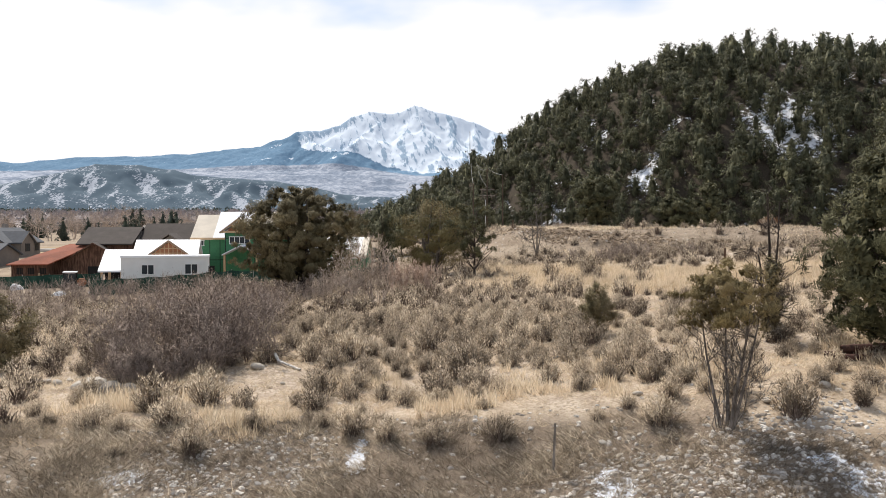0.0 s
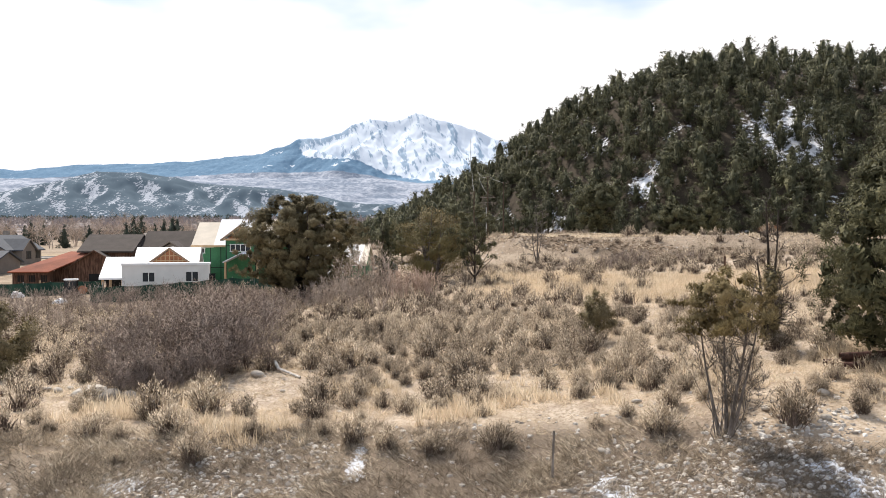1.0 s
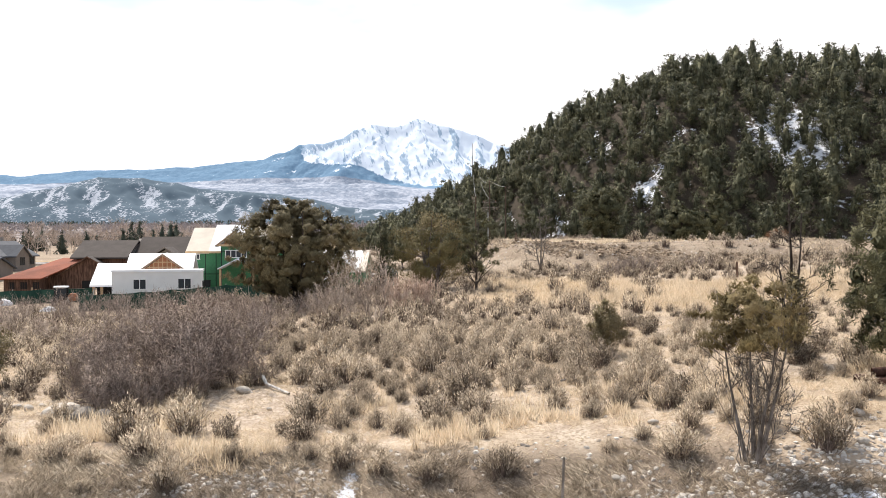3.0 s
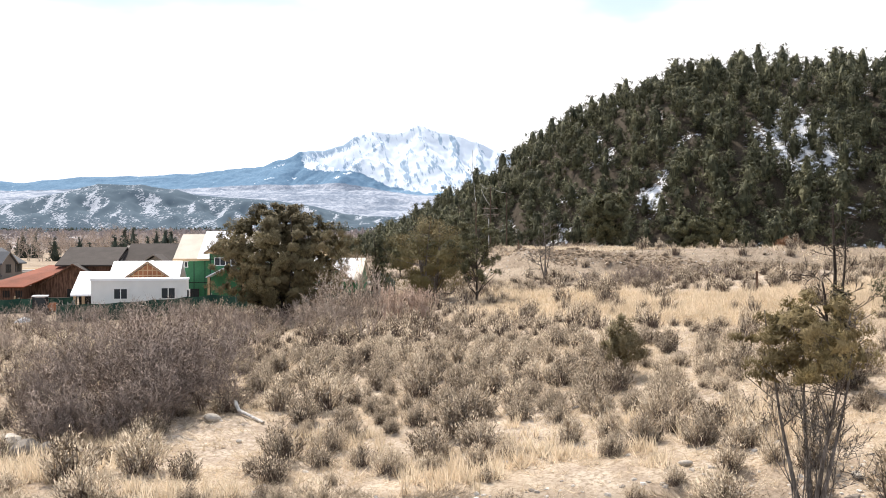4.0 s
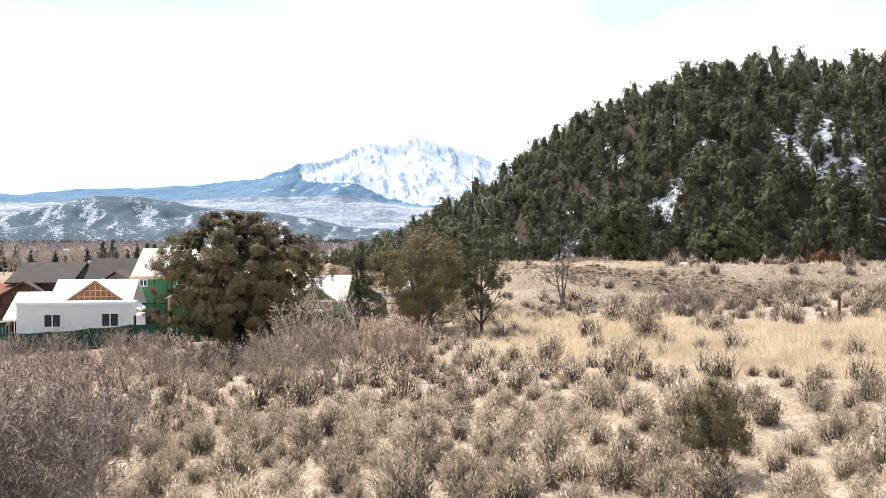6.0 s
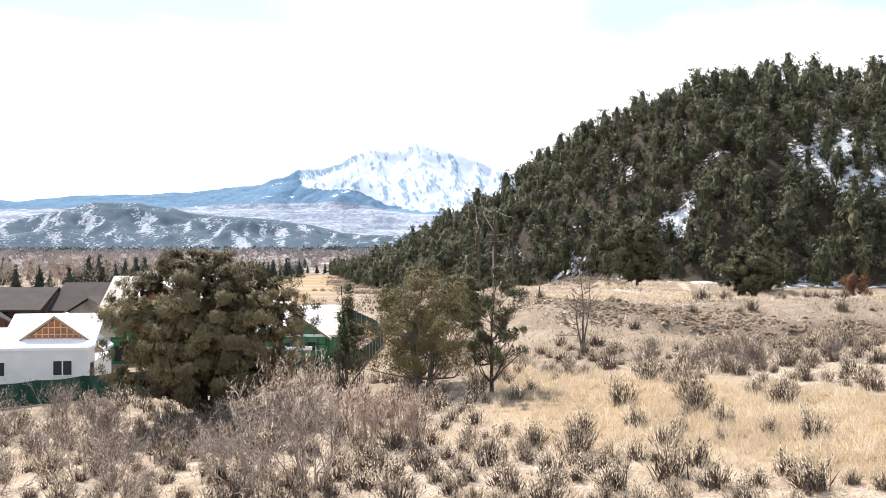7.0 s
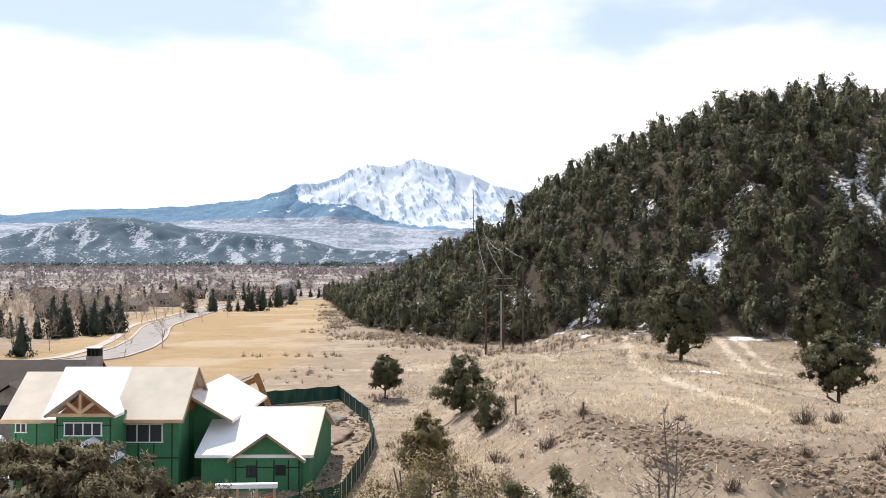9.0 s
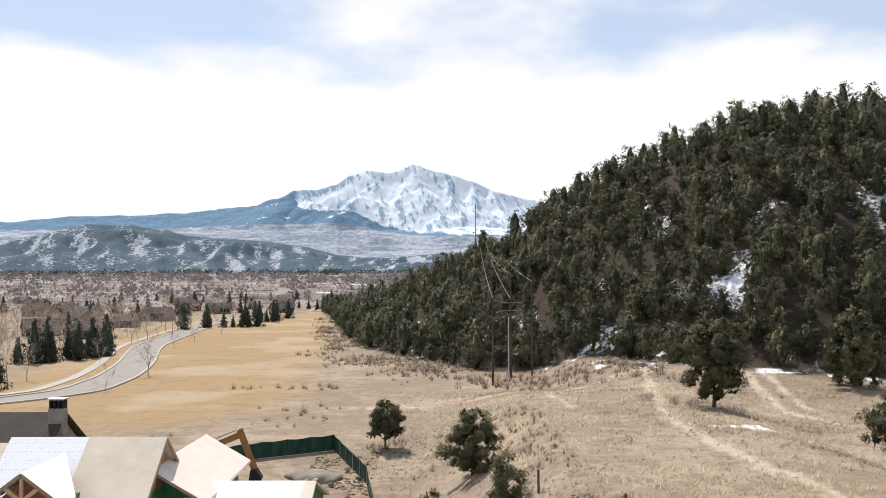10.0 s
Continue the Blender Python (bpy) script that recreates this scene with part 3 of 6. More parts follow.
def tree_meshes(seed, tall, wide, crown_from, shape, mat, bark, clumps, count, size, spread, trunk_r, limbs=8, lean=0.0, stems=1, lobes=24, lobe=0.2, flat=1.0, slim=0.34, lift=0.35, core=0.35, fill=5, lump=0.0, faces=2):
    """Trunk and crown meshes of one tree that stands at the origin. lump: the width of the dense heart of the crown."""
    rng = np.random.default_rng(seed)
    pts, lobe_way = crown_points(rng, clumps, wide / 2, wide / 2 * flat, tall * crown_from, tall * 0.97, shape, lobes, lobe)
    segs = []
    for s in range(stems):
        a = rng.uniform(0, 6.28)
        p, d = np.array([0.25 * trunk_r * 4 * math.cos(a) * (stems > 1), 0.25 * trunk_r * 4 * math.sin(a) * (stems > 1), -0.3]), np.array([lean + 0.25 * math.cos(a) * (stems > 1), 0.25 * math.sin(a) * (stems > 1), 1.0])
        r = trunk_r * (1 if stems == 1 else 0.75)
        k = 6
        for i in range(k):
            d = unit(d + rng.normal(0, 0.08, 3) + (0, 0, 0.15))
            q = p + d * (tall * 0.92 + 0.3) / k
            r1 = max(r * 0.74, 0.02)
            segs.append((*p, *q, r, r1))
            p, r = q, r1
    own = np.array(segs)
    for i in range(limbs):
        t = pts[rng.integers(len(pts))]
        k = int(np.argmin(np.abs(own[:, 5] - (t[2] - tall * rng.uniform(0.05, 0.28))) + rng.uniform(0, 0.04 * tall, len(own))))
        base = own[k, 0:3] * 0.3 + own[k, 3:6] * 0.7
        mid = (base + t) / 2 + (0, 0, -0.03 * tall) + rng.normal(0, 0.04 * tall, 3)
        r0 = own[k, 7] * 0.5
        segs += [(*base, *mid, r0, r0 * 0.65), (*mid, *t, r0 * 0.65, max(0.012, r0 * 0.2))]
    tv, tf = tubes(segs, 6)
    outs = unit((pts - np.array([0, 0, tall * (0.35 + 0.4 * crown_from)])) / np.array([wide / 2, wide / 2, tall * 0.55]))
    puffs = unit(0.9 * outs + 0.5 * lobe_way + np.array([0, 0, 0.12]))
    cv, cn = sprigs(rng, pts, size, count, spread, slim, lift, puffs)
    # broader inner sprays that close the middle of each clump
    axis = np.stack([0 * pts[:, 0], 0 * pts[:, 1], pts[:, 2] - 0.04 * tall], 1)
    iv, inn = sprigs(rng, axis + (pts - axis) * 0.78, spread * core * 1.6, fill, spread * 0.6, 0.5, lift, puffs)
    cv, cn = np.concatenate([cv, iv]), np.concatenate([cn, inn])
    if lump:
        # the dark, rough heart of the crown
        bv, bf = ball(faces)
        h = (bv[:, 2] + 1) / 2
        r = np.array([shape(g) for g in h]) * np.sqrt(np.maximum(1 - (2 * h - 1) ** 8, 0)) * lump * (1 + rng.normal(0, 0.24, len(bv)))
        a = np.arctan2(bv[:, 1], bv[:, 0])
        lv = np.stack([np.cos(a) * r * wide / 2, np.sin(a) * r * wide / 2 * flat, tall * (crown_from + (0.94 - crown_from) * h)], 1)
        ln = unit(bv * (1, 1, 0.6) + (0, 0, 0.2) + rng.normal(0, 0.3, bv.shape))
        cv, cn = np.concatenate([cv, lv[bf].reshape(-1, 3)]), np.concatenate([cn, ln[bf].reshape(-1, 3)])
    return mesh_of("trunk", tv, tf, bark, smooth=True), mesh_of("crown", cv, np.arange(len(cv)).reshape(-1, 3), mat, normals=cn)


def tree(name, x, y, meshes, label, category, turn=0.0, scale=1.0, group="", sink=0.0, tilt=0.0):
    ob = empty(name, pose(x, y, gz(x, y) - sink, tilt, 0, turn) @ Matrix.Scale(scale, 4), label, category, group)
    for me, nm in zip(meshes, ("trunk", "crown")):
        put(new(nm, me), ob)
    return ob


def pine_shape(h):
    return max(0.12, min(1.0, 0.55 + 2.2 * h) * (1 - h) ** 0.62 * 1.25)


def round_shape(h):
    return max(0.1, max(0.0, 1 - abs(2 * h - 0.9) ** 2.3 * 0.82) ** 0.6) if h < 0.98 else 0.25


def pinyon_crown(h):
    return float(np.interp(h, [0, 0.15, 0.35, 0.6, 0.8, 0.93, 1], [0.62, 0.95, 1.0, 0.85, 0.68, 0.45, 0.25]))


def open_crown(h):
    return float(np.interp(h, [0, 0.2, 0.4, 0.55, 0.75, 0.9, 1], [0.35, 0.8, 0.7, 1.0, 0.85, 0.6, 0.4]))


def spire_shape(h):
    return max(0.05, 1 - h)


def spruce_shape(h):
    return max(0.08, (1 - h) ** 0.8)


# ---- single trees ----


def twiglets(r, segs, more):
    """Thin tapering twigs: one blade for each segment, and more side twigs from its end."""
    s = np.asarray(segs, float)
    a, b = s[:, 0:3], s[:, 3:6]
    long = np.linalg.norm(b - a, axis=1, keepdims=True)
    way = unit(b - a)
    starts, ends = [a], [b + way * long * 0.25]
    for _ in range(more):
        at = a + (b - a) * r.uniform(0.2, 1.0, (len(s), 1))
        starts.append(at)
        ends.append(at + unit(way + r.normal(0, 0.55, a.shape)) * long * r.uniform(0.5, 1.1, (len(s), 1)))
    a, b = np.concatenate(starts), np.concatenate(ends)
    side_way = unit(np.cross(b - a, r.normal(0, 1, a.shape))) * r.uniform(0.008, 0.014, (len(a), 1))
    v = np.stack([a - side_way, a + side_way, b], 1).reshape(-1, 3)
    mid_ = (a + b) / 2 - (0, 0, 0.35 * b[:, 2].max())
    puff = unit(unit(mid_ * (1, 1, 1.2)) + r.normal(0, 0.4, a.shape))
    flip = (np.cross(2 * side_way, b - a) * puff).sum(1) < 0
    v = v.reshape(-1, 3, 3)
    v[flip] = v[flip][:, [1, 0, 2]]
    return v.reshape(-1, 3), np.arange(len(v) * 3).reshape(-1, 3), np.repeat(puff, 3, 0)


def bare_tree(name, x, y, seed, tall, radius, mat, label, category="tree", levels=4, kids=3, spread=0.55, stems=1, fan=0.3, sides=4, group="", lift=0.15, shrink=0.66, bend=0.2, sink=0.1, more=2):
    """A leafless tree or shrub: its stems and its fine twigs."""
    r = np.random.default_rng(seed)
    thick, fine = [], []
    for k in range(stems):
        a = r.uniform(0, 6.28)
        lean = fan * r.uniform(0.4, 1.2) if stems > 1 else 0.05
        start = (0.12 * tall * fan * math.cos(a) * (stems > 1), 0.12 * tall * fan * math.sin(a) * (stems > 1), -0.2)
        way = (lean * math.cos(a), lean * math.sin(a), 1)
        segs, tips = branches(r, start, way, tall * 0.42 * r.uniform(0.75, 1.15), radius * r.uniform(0.6, 1.1), levels, kids, spread, bend, shrink, lift)
        cut = min(radius * 0.3, 0.02)
        thick.append([s for s in segs if s[6] > cut])
        fine += [(*s[:6], max(s[6], 0.0085), max(s[7], 0.006)) for s in segs if s[6] <= cut]
    ob = empty(name, pose(x, y, gz(x, y) - sink), label, category, group)
    for own in thick:
        if own:
            v, f = tubes(own, 4)
            put(new("stem" if stems > 1 else "trunk", mesh_of("stem", v, f, mat, smooth=True)), ob)
    if fine:
        v, f, puff = twiglets(r, fine, more)
        put(new("twig_mass", mesh_of("twig_mass", v, f, mat, normals=puff)), ob)
    return ob


def snag(name, x, y, seed, tall, radius, mat, label, limbs=56, reach=0.46):
    """A dead tree: one or two upright stems with many side limbs and their twigs."""
    r = np.random.default_rng(seed)
    stems, fine = [], []
    for lean, top in ((0.02, 1.0), (0.12, 0.95), (-0.28, 0.6)):
        p, d, rad = np.array([0, 0, -0.3]), np.array([lean, lean * 0.5, 1.0]), radius * (1 if lean < 0.1 else 0.7)
        joints = []
        for k in range(9):
            d = unit(d + r.normal(0, 0.05, 3) + (0, 0, 0.12))
            q = p + d * (tall * top + 0.3) / 9
            stems.append((*p, *q, rad, rad * 0.84))
            p, rad = q, rad * 0.84
            joints.append((p, rad))
        for k in range(limbs // 3):
            at, rr = joints[r.integers(2, 9)]
            a = r.uniform(0, 6.28)
            long = tall * reach * r.uniform(0.4, 1.0) * (1.15 - at[2] / tall * 0.8)
            segs, _ = branches(r, at, (math.cos(a), math.sin(a), r.uniform(0.15, 0.7)), long * 0.55, rr * 0.4, 2, 3, 0.5, 0.14, 0.6, 0.06, 2)
            fine += [(*g[:6], max(g[6], 0.016), max(g[7], 0.012)) for g in segs]
    ob = empty(name, pose(x, y, gz(x, y)), label, "tree")
    v, f = tubes(stems, 7)
    put(new("trunk", mesh_of("trunk", v, f, mat, smooth=True)), ob)
    v, f = tubes(fine, 3)
    put(new("branchwork", mesh_of("branchwork", v, f, mat)), ob)
    return ob


def broad_crown(h):
    return float(np.interp(h, [0, 0.2, 0.42, 0.6, 0.75, 0.88, 1], [0.55, 0.9, 1.0, 0.97, 0.85, 0.62, 0.3]))


def juniper_crown(h):
    return max(0.15, max(0.0, 1 - abs(2 * h - 0.8) ** 2.6 * 0.75) ** 0.6) if h < 0.97 else 0.3


big = tree_meshes(1, 9.7, 11.8, 0.14, broad_crown, M_JUNIPER, M_BARK_DARK, 5200, 25, 0.13, 0.2, 0.36, 34, stems=4, lobes=380, lobe=0.085, flat=0.85, lift=1.0, core=0.6, fill=9, slim=0.18)
tree("juniper_tree", -13.1, 97.8, big, "big rounded dark juniper beside the building site", "tree")
tree("pine_tree", -5.0, 99.8, tree_meshes(2, 7.4, 3.0, 0.3, spire_shape, M_PINE, M_BARK_DARK, 170, 34, 0.1, 0.26, 0.15, 34, lobes=26, lobe=0.22, slim=0.17, lift=0.5), "slim green pine with a bare lower trunk", "tree")
tree("juniper_tree", -0.6, 102.0, tree_meshes(3, 7.4, 9.2, 0.16, juniper_crown, M_JUNIPER_OLIVE, M_BARK, 950, 30, 0.085, 0.36, 0.26, 40, stems=5, lobes=52, lobe=0.2, lift=1.0, core=0.22), "olive-brown juniper with many bare grey lower limbs", "tree")
tree("pine_tree", 3.45, 98.6, tree_meshes(4, 7.3, 5.2, 0.24, open_crown, M_PINE, M_BARK_DARK, 330, 30, 0.14, 0.2, 0.16, 44, lobes=40, lobe=0.11, core=0.5, fill=3, slim=0.17), "sparse open pine with separate foliage tufts", "tree")
snag("dead_tree", 10.6, 112.0, 5, 5.9, 0.12, M_BARK, "leafless grey dead tree below the dug bank")
tree("juniper_tree", 11.0, 38.6, tree_meshes(6, 6.4, 3.8, 0.6, juniper_crown, M_JUNIPER_BROWN, M_BARK, 640, 24, 0.085, 0.13, 0.13, 46, stems=4, lobes=80, lobe=0.13, lift=0.9, core=0.7, fill=3, slim=0.17), "brown-green juniper on many bare grey stems", "tree")
bare_tree("juniper_suckers", 10.9, 38.5, 61, 4.2, 0.03, M_BARK, "bare grey dead stems round the juniper foot", "shrub", levels=3, kids=3, stems=9, fan=0.5, spread=0.4, lift=0.15)
snag("dead_tree", 17.0, 52.3, 7, 7.4, 0.19, M_BARK_DARK, "half-dead tree with a dark trunk and bare crooked limbs", 42, 0.34)
tree("juniper_tree", 16.9, 52.0, tree_meshes(71, 4.3, 1.3, 0.1, round_shape, M_JUNIPER, M_BARK_DARK, 130, 26, 0.11, 0.3, 0.3, 6, lobes=10, lobe=0.4), "narrow dark juniper round a thick trunk", "tree")
tree("pine_tree", 21.8, 46.2, tree_meshes(8, 12.6, 9.0, 0.08, pine_shape, M_PINE, M_BARK_DARK, 3000, 26, 0.15, 0.24, 0.3, 22, lobes=300, lobe=0.085, core=0.6, fill=9, lift=0.3, slim=0.16), "big dense dark pine with branches to the ground", "tree")
tree("pine_sapling", 9.1, 58.2, tree_meshes(9, 2.9, 2.0, 0.25, pinyon_crown, M_JUNIPER, M_BARK, 240, 30, 0.11, 0.18, 0.07, 8, lobes=50, lobe=0.18, lift=0.8, slim=0.16), "small green pine sapling among the sage", "tree")
tree("juniper_tree", -23.8, 56.5, tree_meshes(10, 4.2, 4.2, 0.05, round_shape, M_JUNIPER, M_BARK_DARK, 330, 26, 0.1, 0.3, 0.16, 8, lobes=22, lobe=0.26), "low bushy dark green juniper at the slope's edge", "tree")
tree("pine_tree", 34.8, 154.0, tree_meshes(11, 6.9, 7.4, 0.28, open_crown, M_PINE, M_BARK_DARK, 620, 22, 0.2, 0.3, 0.22, 24, lobes=85, lobe=0.12, lift=0.5, slim=0.17, core=0.8, fill=5), "spreading green pine on the dry knoll", "tree", group="pines on the knoll")
tree("pine_tree", 27.8, 184.0, tree_meshes(12, 9.4, 8.8, 0.14, open_crown, M_PINE, M_BARK_DARK, 900, 20, 0.22, 0.3, 0.25, 24, lobes=100, lobe=0.12, lift=0.3, core=0.9, fill=5, slim=0.17), "dark broad pine standing beside the dirt track", "tree", group="pines on the knoll")
tree("pine_tree", 56.6, 180.0, tree_meshes(13, 5.0, 4.6, 0.1, round_shape, M_RUSTLEAF, M_BARK_DARK, 220, 24, 0.15, 0.45, 0.16, 8, lobes=16, lobe=0.26), "rust-brown dying pine at the knoll's edge", "tree", group="pines on the knoll")
tree("pine_tree", -7.0, 186.8, tree_meshes(14, 5.3, 4.2, 0.27, juniper_crown, M_PINE, M_BARK_DARK, 420, 20, 0.18, 0.26, 0.17, 10, lobes=60, lobe=0.14, lift=0.7, core=0.9, fill=5, slim=0.18), "small round green pine on the dry meadow", "tree", group="pines on the knoll")
tree("pine_tree", 1.7, 166.0, tree_meshes(15, 5.8, 5.6, 0.06, pinyon_crown, M_PINE, M_BARK_DARK, 460, 20, 0.19, 0.28, 0.17, 14, lobes=60, lobe=0.14, lift=0.8, core=0.8, fill=4, slim=0.18), "bushy green pine at the foot of the knoll", "tree", group="pines on the knoll")
tree("pine_tree", -1.6, 145.0, tree_meshes(16, 4.8, 5.0, 0.05, juniper_crown, M_JUNIPER_OLIVE, M_BARK_DARK, 420, 20, 0.18, 0.28, 0.17, 10, lobes=60, lobe=0.14, lift=0.8, core=0.8, fill=4, slim=0.18), "low olive juniper beside the site fence", "tree", group="pines on the knoll")
tree("pine_tree", 3.4, 147.0, tree_meshes(17, 4.2, 3.2, 0.05, juniper_crown, M_PINE, M_BARK_DARK, 200, 28, 0.11, 0.36, 0.14, 8, lobes=14, lobe=0.3), "low dark juniper on the side of the bank", "tree", group="pines on the knoll")
tree("pine_tree", 56.5, 219.0, tree_meshes(18, 11.0, 8.6, 0.06, pinyon_crown, M_PINE, M_BARK_DARK, 800, 16, 0.26, 0.4, 0.2, 10, lobes=90, lobe=0.13, lift=0.4, core=0.7, fill=5, slim=0.2), "dark pine at the edge of the wooded hill", "tree", group="pines on the knoll")

# bare shrubs
for i, (x, y, h) in enumerate([(-16.0, 54.0, 3.6), (-14.2, 57.0, 4.4), (-12.2, 56.0, 4.3), (-10.6, 58.5, 4.1), (-15.2, 60.0, 4.3), (-12.6, 61.5, 4.5), (-17.0, 57.5, 3.6), (-13.6, 53.0, 3.4), (-11.4, 53.6, 3.3), (-15.2, 51.4, 2.4), (-9.8, 55.5, 3.2), (-13.6, 50.9, 2.8), (-11.6, 51.4, 2.9), (-14.8, 50.2, 2.3), (-12.6, 50.0, 2.2)]):
    bare_tree("oak_shrub", x, y, 200 + i, h * 0.92, 0.045, M_THICKET, "dense leafless grey-brown scrub oak thicket", "shrub", levels=4, kids=3, stems=14, fan=0.75, spread=0.6, group="scrub oak thicket", lift=0.12, shrink=0.68, more=3)
for i, (x, y, h) in enumerate([(-19.5, 64.5, 2.6), (-22, 70, 2.4), (-16, 71, 2.2), (-12.0, 78, 2.6), (-9.0, 82, 2.4), (-15.5, 84, 2.6), (-19, 80, 2.4), (-24, 84, 2.4), (-8.0, 90, 2.3), (-29, 78, 2.4), (-32, 88, 2.4), (-26, 92, 2.2), (-20.5, 92, 2.2)]):
    bare_tree("bare_shrub", x, y, 230 + i, h, 0.035, M_TWIG, "low leafless grey twiggy shrub", "shrub", levels=3, kids=3, stems=10, fan=0.8, spread=0.55, group="bare shrubs on the slope", shrink=0.7)
FENCE_SHRUBS = [(-26, 99, 2.6), (-29.5, 101, 2.4), (-33, 101.5, 2.6), (-37, 103, 2.5), (-41, 104, 2.6), (-36.2, 90, 3.0), (-43, 97, 2.4), (-30, 94, 2.2), (-39, 90, 2.4), (-24, 104, 2.0), (-47, 104, 2.6), (-45, 90, 2.4), (-36, 82, 2.4), (-28, 96, 2.8), (-33, 97, 2.4), (-40, 97, 2.8), (-44, 101, 2.6), (-38, 107, 2.0), (-42, 109, 2.0), (-47, 112, 2.2), (-33, 106, 1.6), (-51, 108, 2.4), (-25, 97, 2.4), (-22, 100.5, 2.2)]
SLOPE_SHRUBS = [(-18.5, 88, 2.2), (-21.5, 86, 2.4), (-15, 87.5, 2.0), (-23.5, 91.5, 2.2), (-19.5, 98.5, 2.0), (-13.5, 82.5, 2.2), (-17.5, 79, 2.2), (-21, 76, 2.4)]
for i, (x, y, h) in enumerate(FENCE_SHRUBS + SLOPE_SHRUBS):
    bare_tree("bare_shrub", x, y, 280 + i, h * 1.2, 0.04, M_THICKET, "leafless dark brown shrub before the site fence", "shrub", levels=3, kids=3, stems=13, fan=0.8, spread=0.55, group="bare shrubs on the slope", shrink=0.7, more=1)
bare_tree("bare_shrub", -4.7, 79.0, 250, 4.9, 0.06, M_TWIG, "tall leafless brown shrub with upright stems", "shrub", levels=4, stems=12, fan=0.5, spread=0.42, lift=0.2)
bare_tree("bare_shrub", -6.6, 78.0, 251, 4.2, 0.055, M_TWIG, "grey-brown leafless shrub with arching twigs", "shrub", levels=4, stems=9, fan=0.8, spread=0.55)
for i, (x, y) in enumerate([(-2.9, 86), (-1.6, 87.5), (-3.9, 88.5), (-0.6, 86.0)]):
    bare_tree("willow_shrub", x, y, 260 + i, 2.9, 0.03, M_TWIG_RED, "thin reddish leafless willow stems", "shrub", levels=3, stems=14, fan=0.45, spread=0.3, lift=0.25, group="reddish willow shrubs")
for i, (x, y, h) in enumerate([(-16.5, 91.5, 2.4), (-13.5, 90.5, 2.2), (-10.5, 92.5, 2.6), (-18.5, 95, 2.2), (-8.4, 95, 2.4), (-11.8, 87, 2.0), (-6.2, 92, 2.2)]):
    bare_tree("bare_shrub", x, y, 310 + i, h, 0.035, M_TWIG if x > -11 else M_THICKET, "tangled leafless brush under the big juniper", "shrub", levels=3, kids=3, stems=11, fan=0.9, spread=0.6, group="brush under the juniper", shrink=0.7)
for i, (x, y, h) in enumerate([(16.2, 99, 2.0), (17.8, 98.6, 2.2), (19.4, 99.4, 1.8), (13.2, 101.5, 1.6), (24, 99.5, 1.6)]):
    bare_tree("bare_shrub", x, y, 270 + i, h * 1.2, 0.03, M_THICKET, "low dark leafless shrub at the foot of the bank", "shrub", levels=3, stems=13, fan=0.85, spread=0.5, group="shrubs below the bank")

for i, (x, y, h) in enumerate([(-7.8, 184.6, 1.6), (-5.8, 188, 1.3), (25.2, 183, 1.5), (30.5, 184.5, 1.2), (6.0, 160, 1.3), (4.6, 156, 1.2), (5.4, 139, 1.4), (21.8, 190, 1.5), (24.0, 187, 1.2)]):
    bare_tree("bare_shrub", x, y, 330 + i, h, 0.03, M_TWIG, "low brown leafless shrub on the dry meadow", "shrub", levels=3, kids=3, stems=9, fan=0.95, spread=0.6, group="shrubs on the meadow", shrink=0.7)

# ---- posts, stones, wood ----
M_POST = barky("weathered_post", (0.14, 0.12, 0.10), (0.30, 0.265, 0.235), 6.0)
M_RUSTPOST = barky("brown_post", (0.09, 0.055, 0.04), (0.19, 0.12, 0.085), 6.0)
M_STONE = plain("pale_stone", (0.50, 0.45, 0.385), 0.9, vary=0.35, scale=2.0, bump=0.6)
M_STONE_DARK = plain("grey_stone", (0.25, 0.22, 0.185), 0.9, vary=0.35, scale=2.0, bump=0.6)


def post(x, y, tall, wide, mat, label, lean=0.0):
    bm = bmesh.new()
    bmesh.ops.create_cone(bm, cap_ends=True, segments=8, radius1=wide / 2, radius2=wide * 0.44, depth=tall + 0.3)
    for v in bm.verts:
        v.co.x += 0.012 * math.sin(v.co.z * 5 + x)
    ob = part("fence_post", bm, mat)
    ob.matrix_world = pose(x, y, gz(x, y) + (tall - 0.3) / 2, lean, lean * 0.6, 20)
    return tagged(ob, label, "post")


post(24.6, 89.0, 1.45, 0.2, M_RUSTPOST, "lone brown wooden post in straw grass")
post(4.45, 37.3, 1.75, 0.1, M_POST, "thin weathered grey stake in matted grass", 2)
post(5.7, 146.0, 1.6, 0.2, M_RUSTPOST, "short wooden post on the knoll")
post(9.4, 133, 1.3, 0.16, M_RUSTPOST, "short wooden post on the knoll")


def stone_mesh(seed, mat, flat=0.6):
    r = np.random.default_rng(seed)
    bm = bmesh.new()
    bmesh.ops.create_icosphere(bm, subdivisions=2, radius=0.5)
    k = r.normal(0, 1, (4, 3))
    for v in bm.verts:
        d = sum(0.09 * math.sin(2.5 * float(np.dot(k[i], v.co)) + i) for i in range(4))
        v.co = v.co * (1 + d)
        v.co.z *= flat
    me = bpy.data.meshes.new("stone")
    bm.to_mesh(me)
    bm.free()
    me.materials.append(mat)
    return me


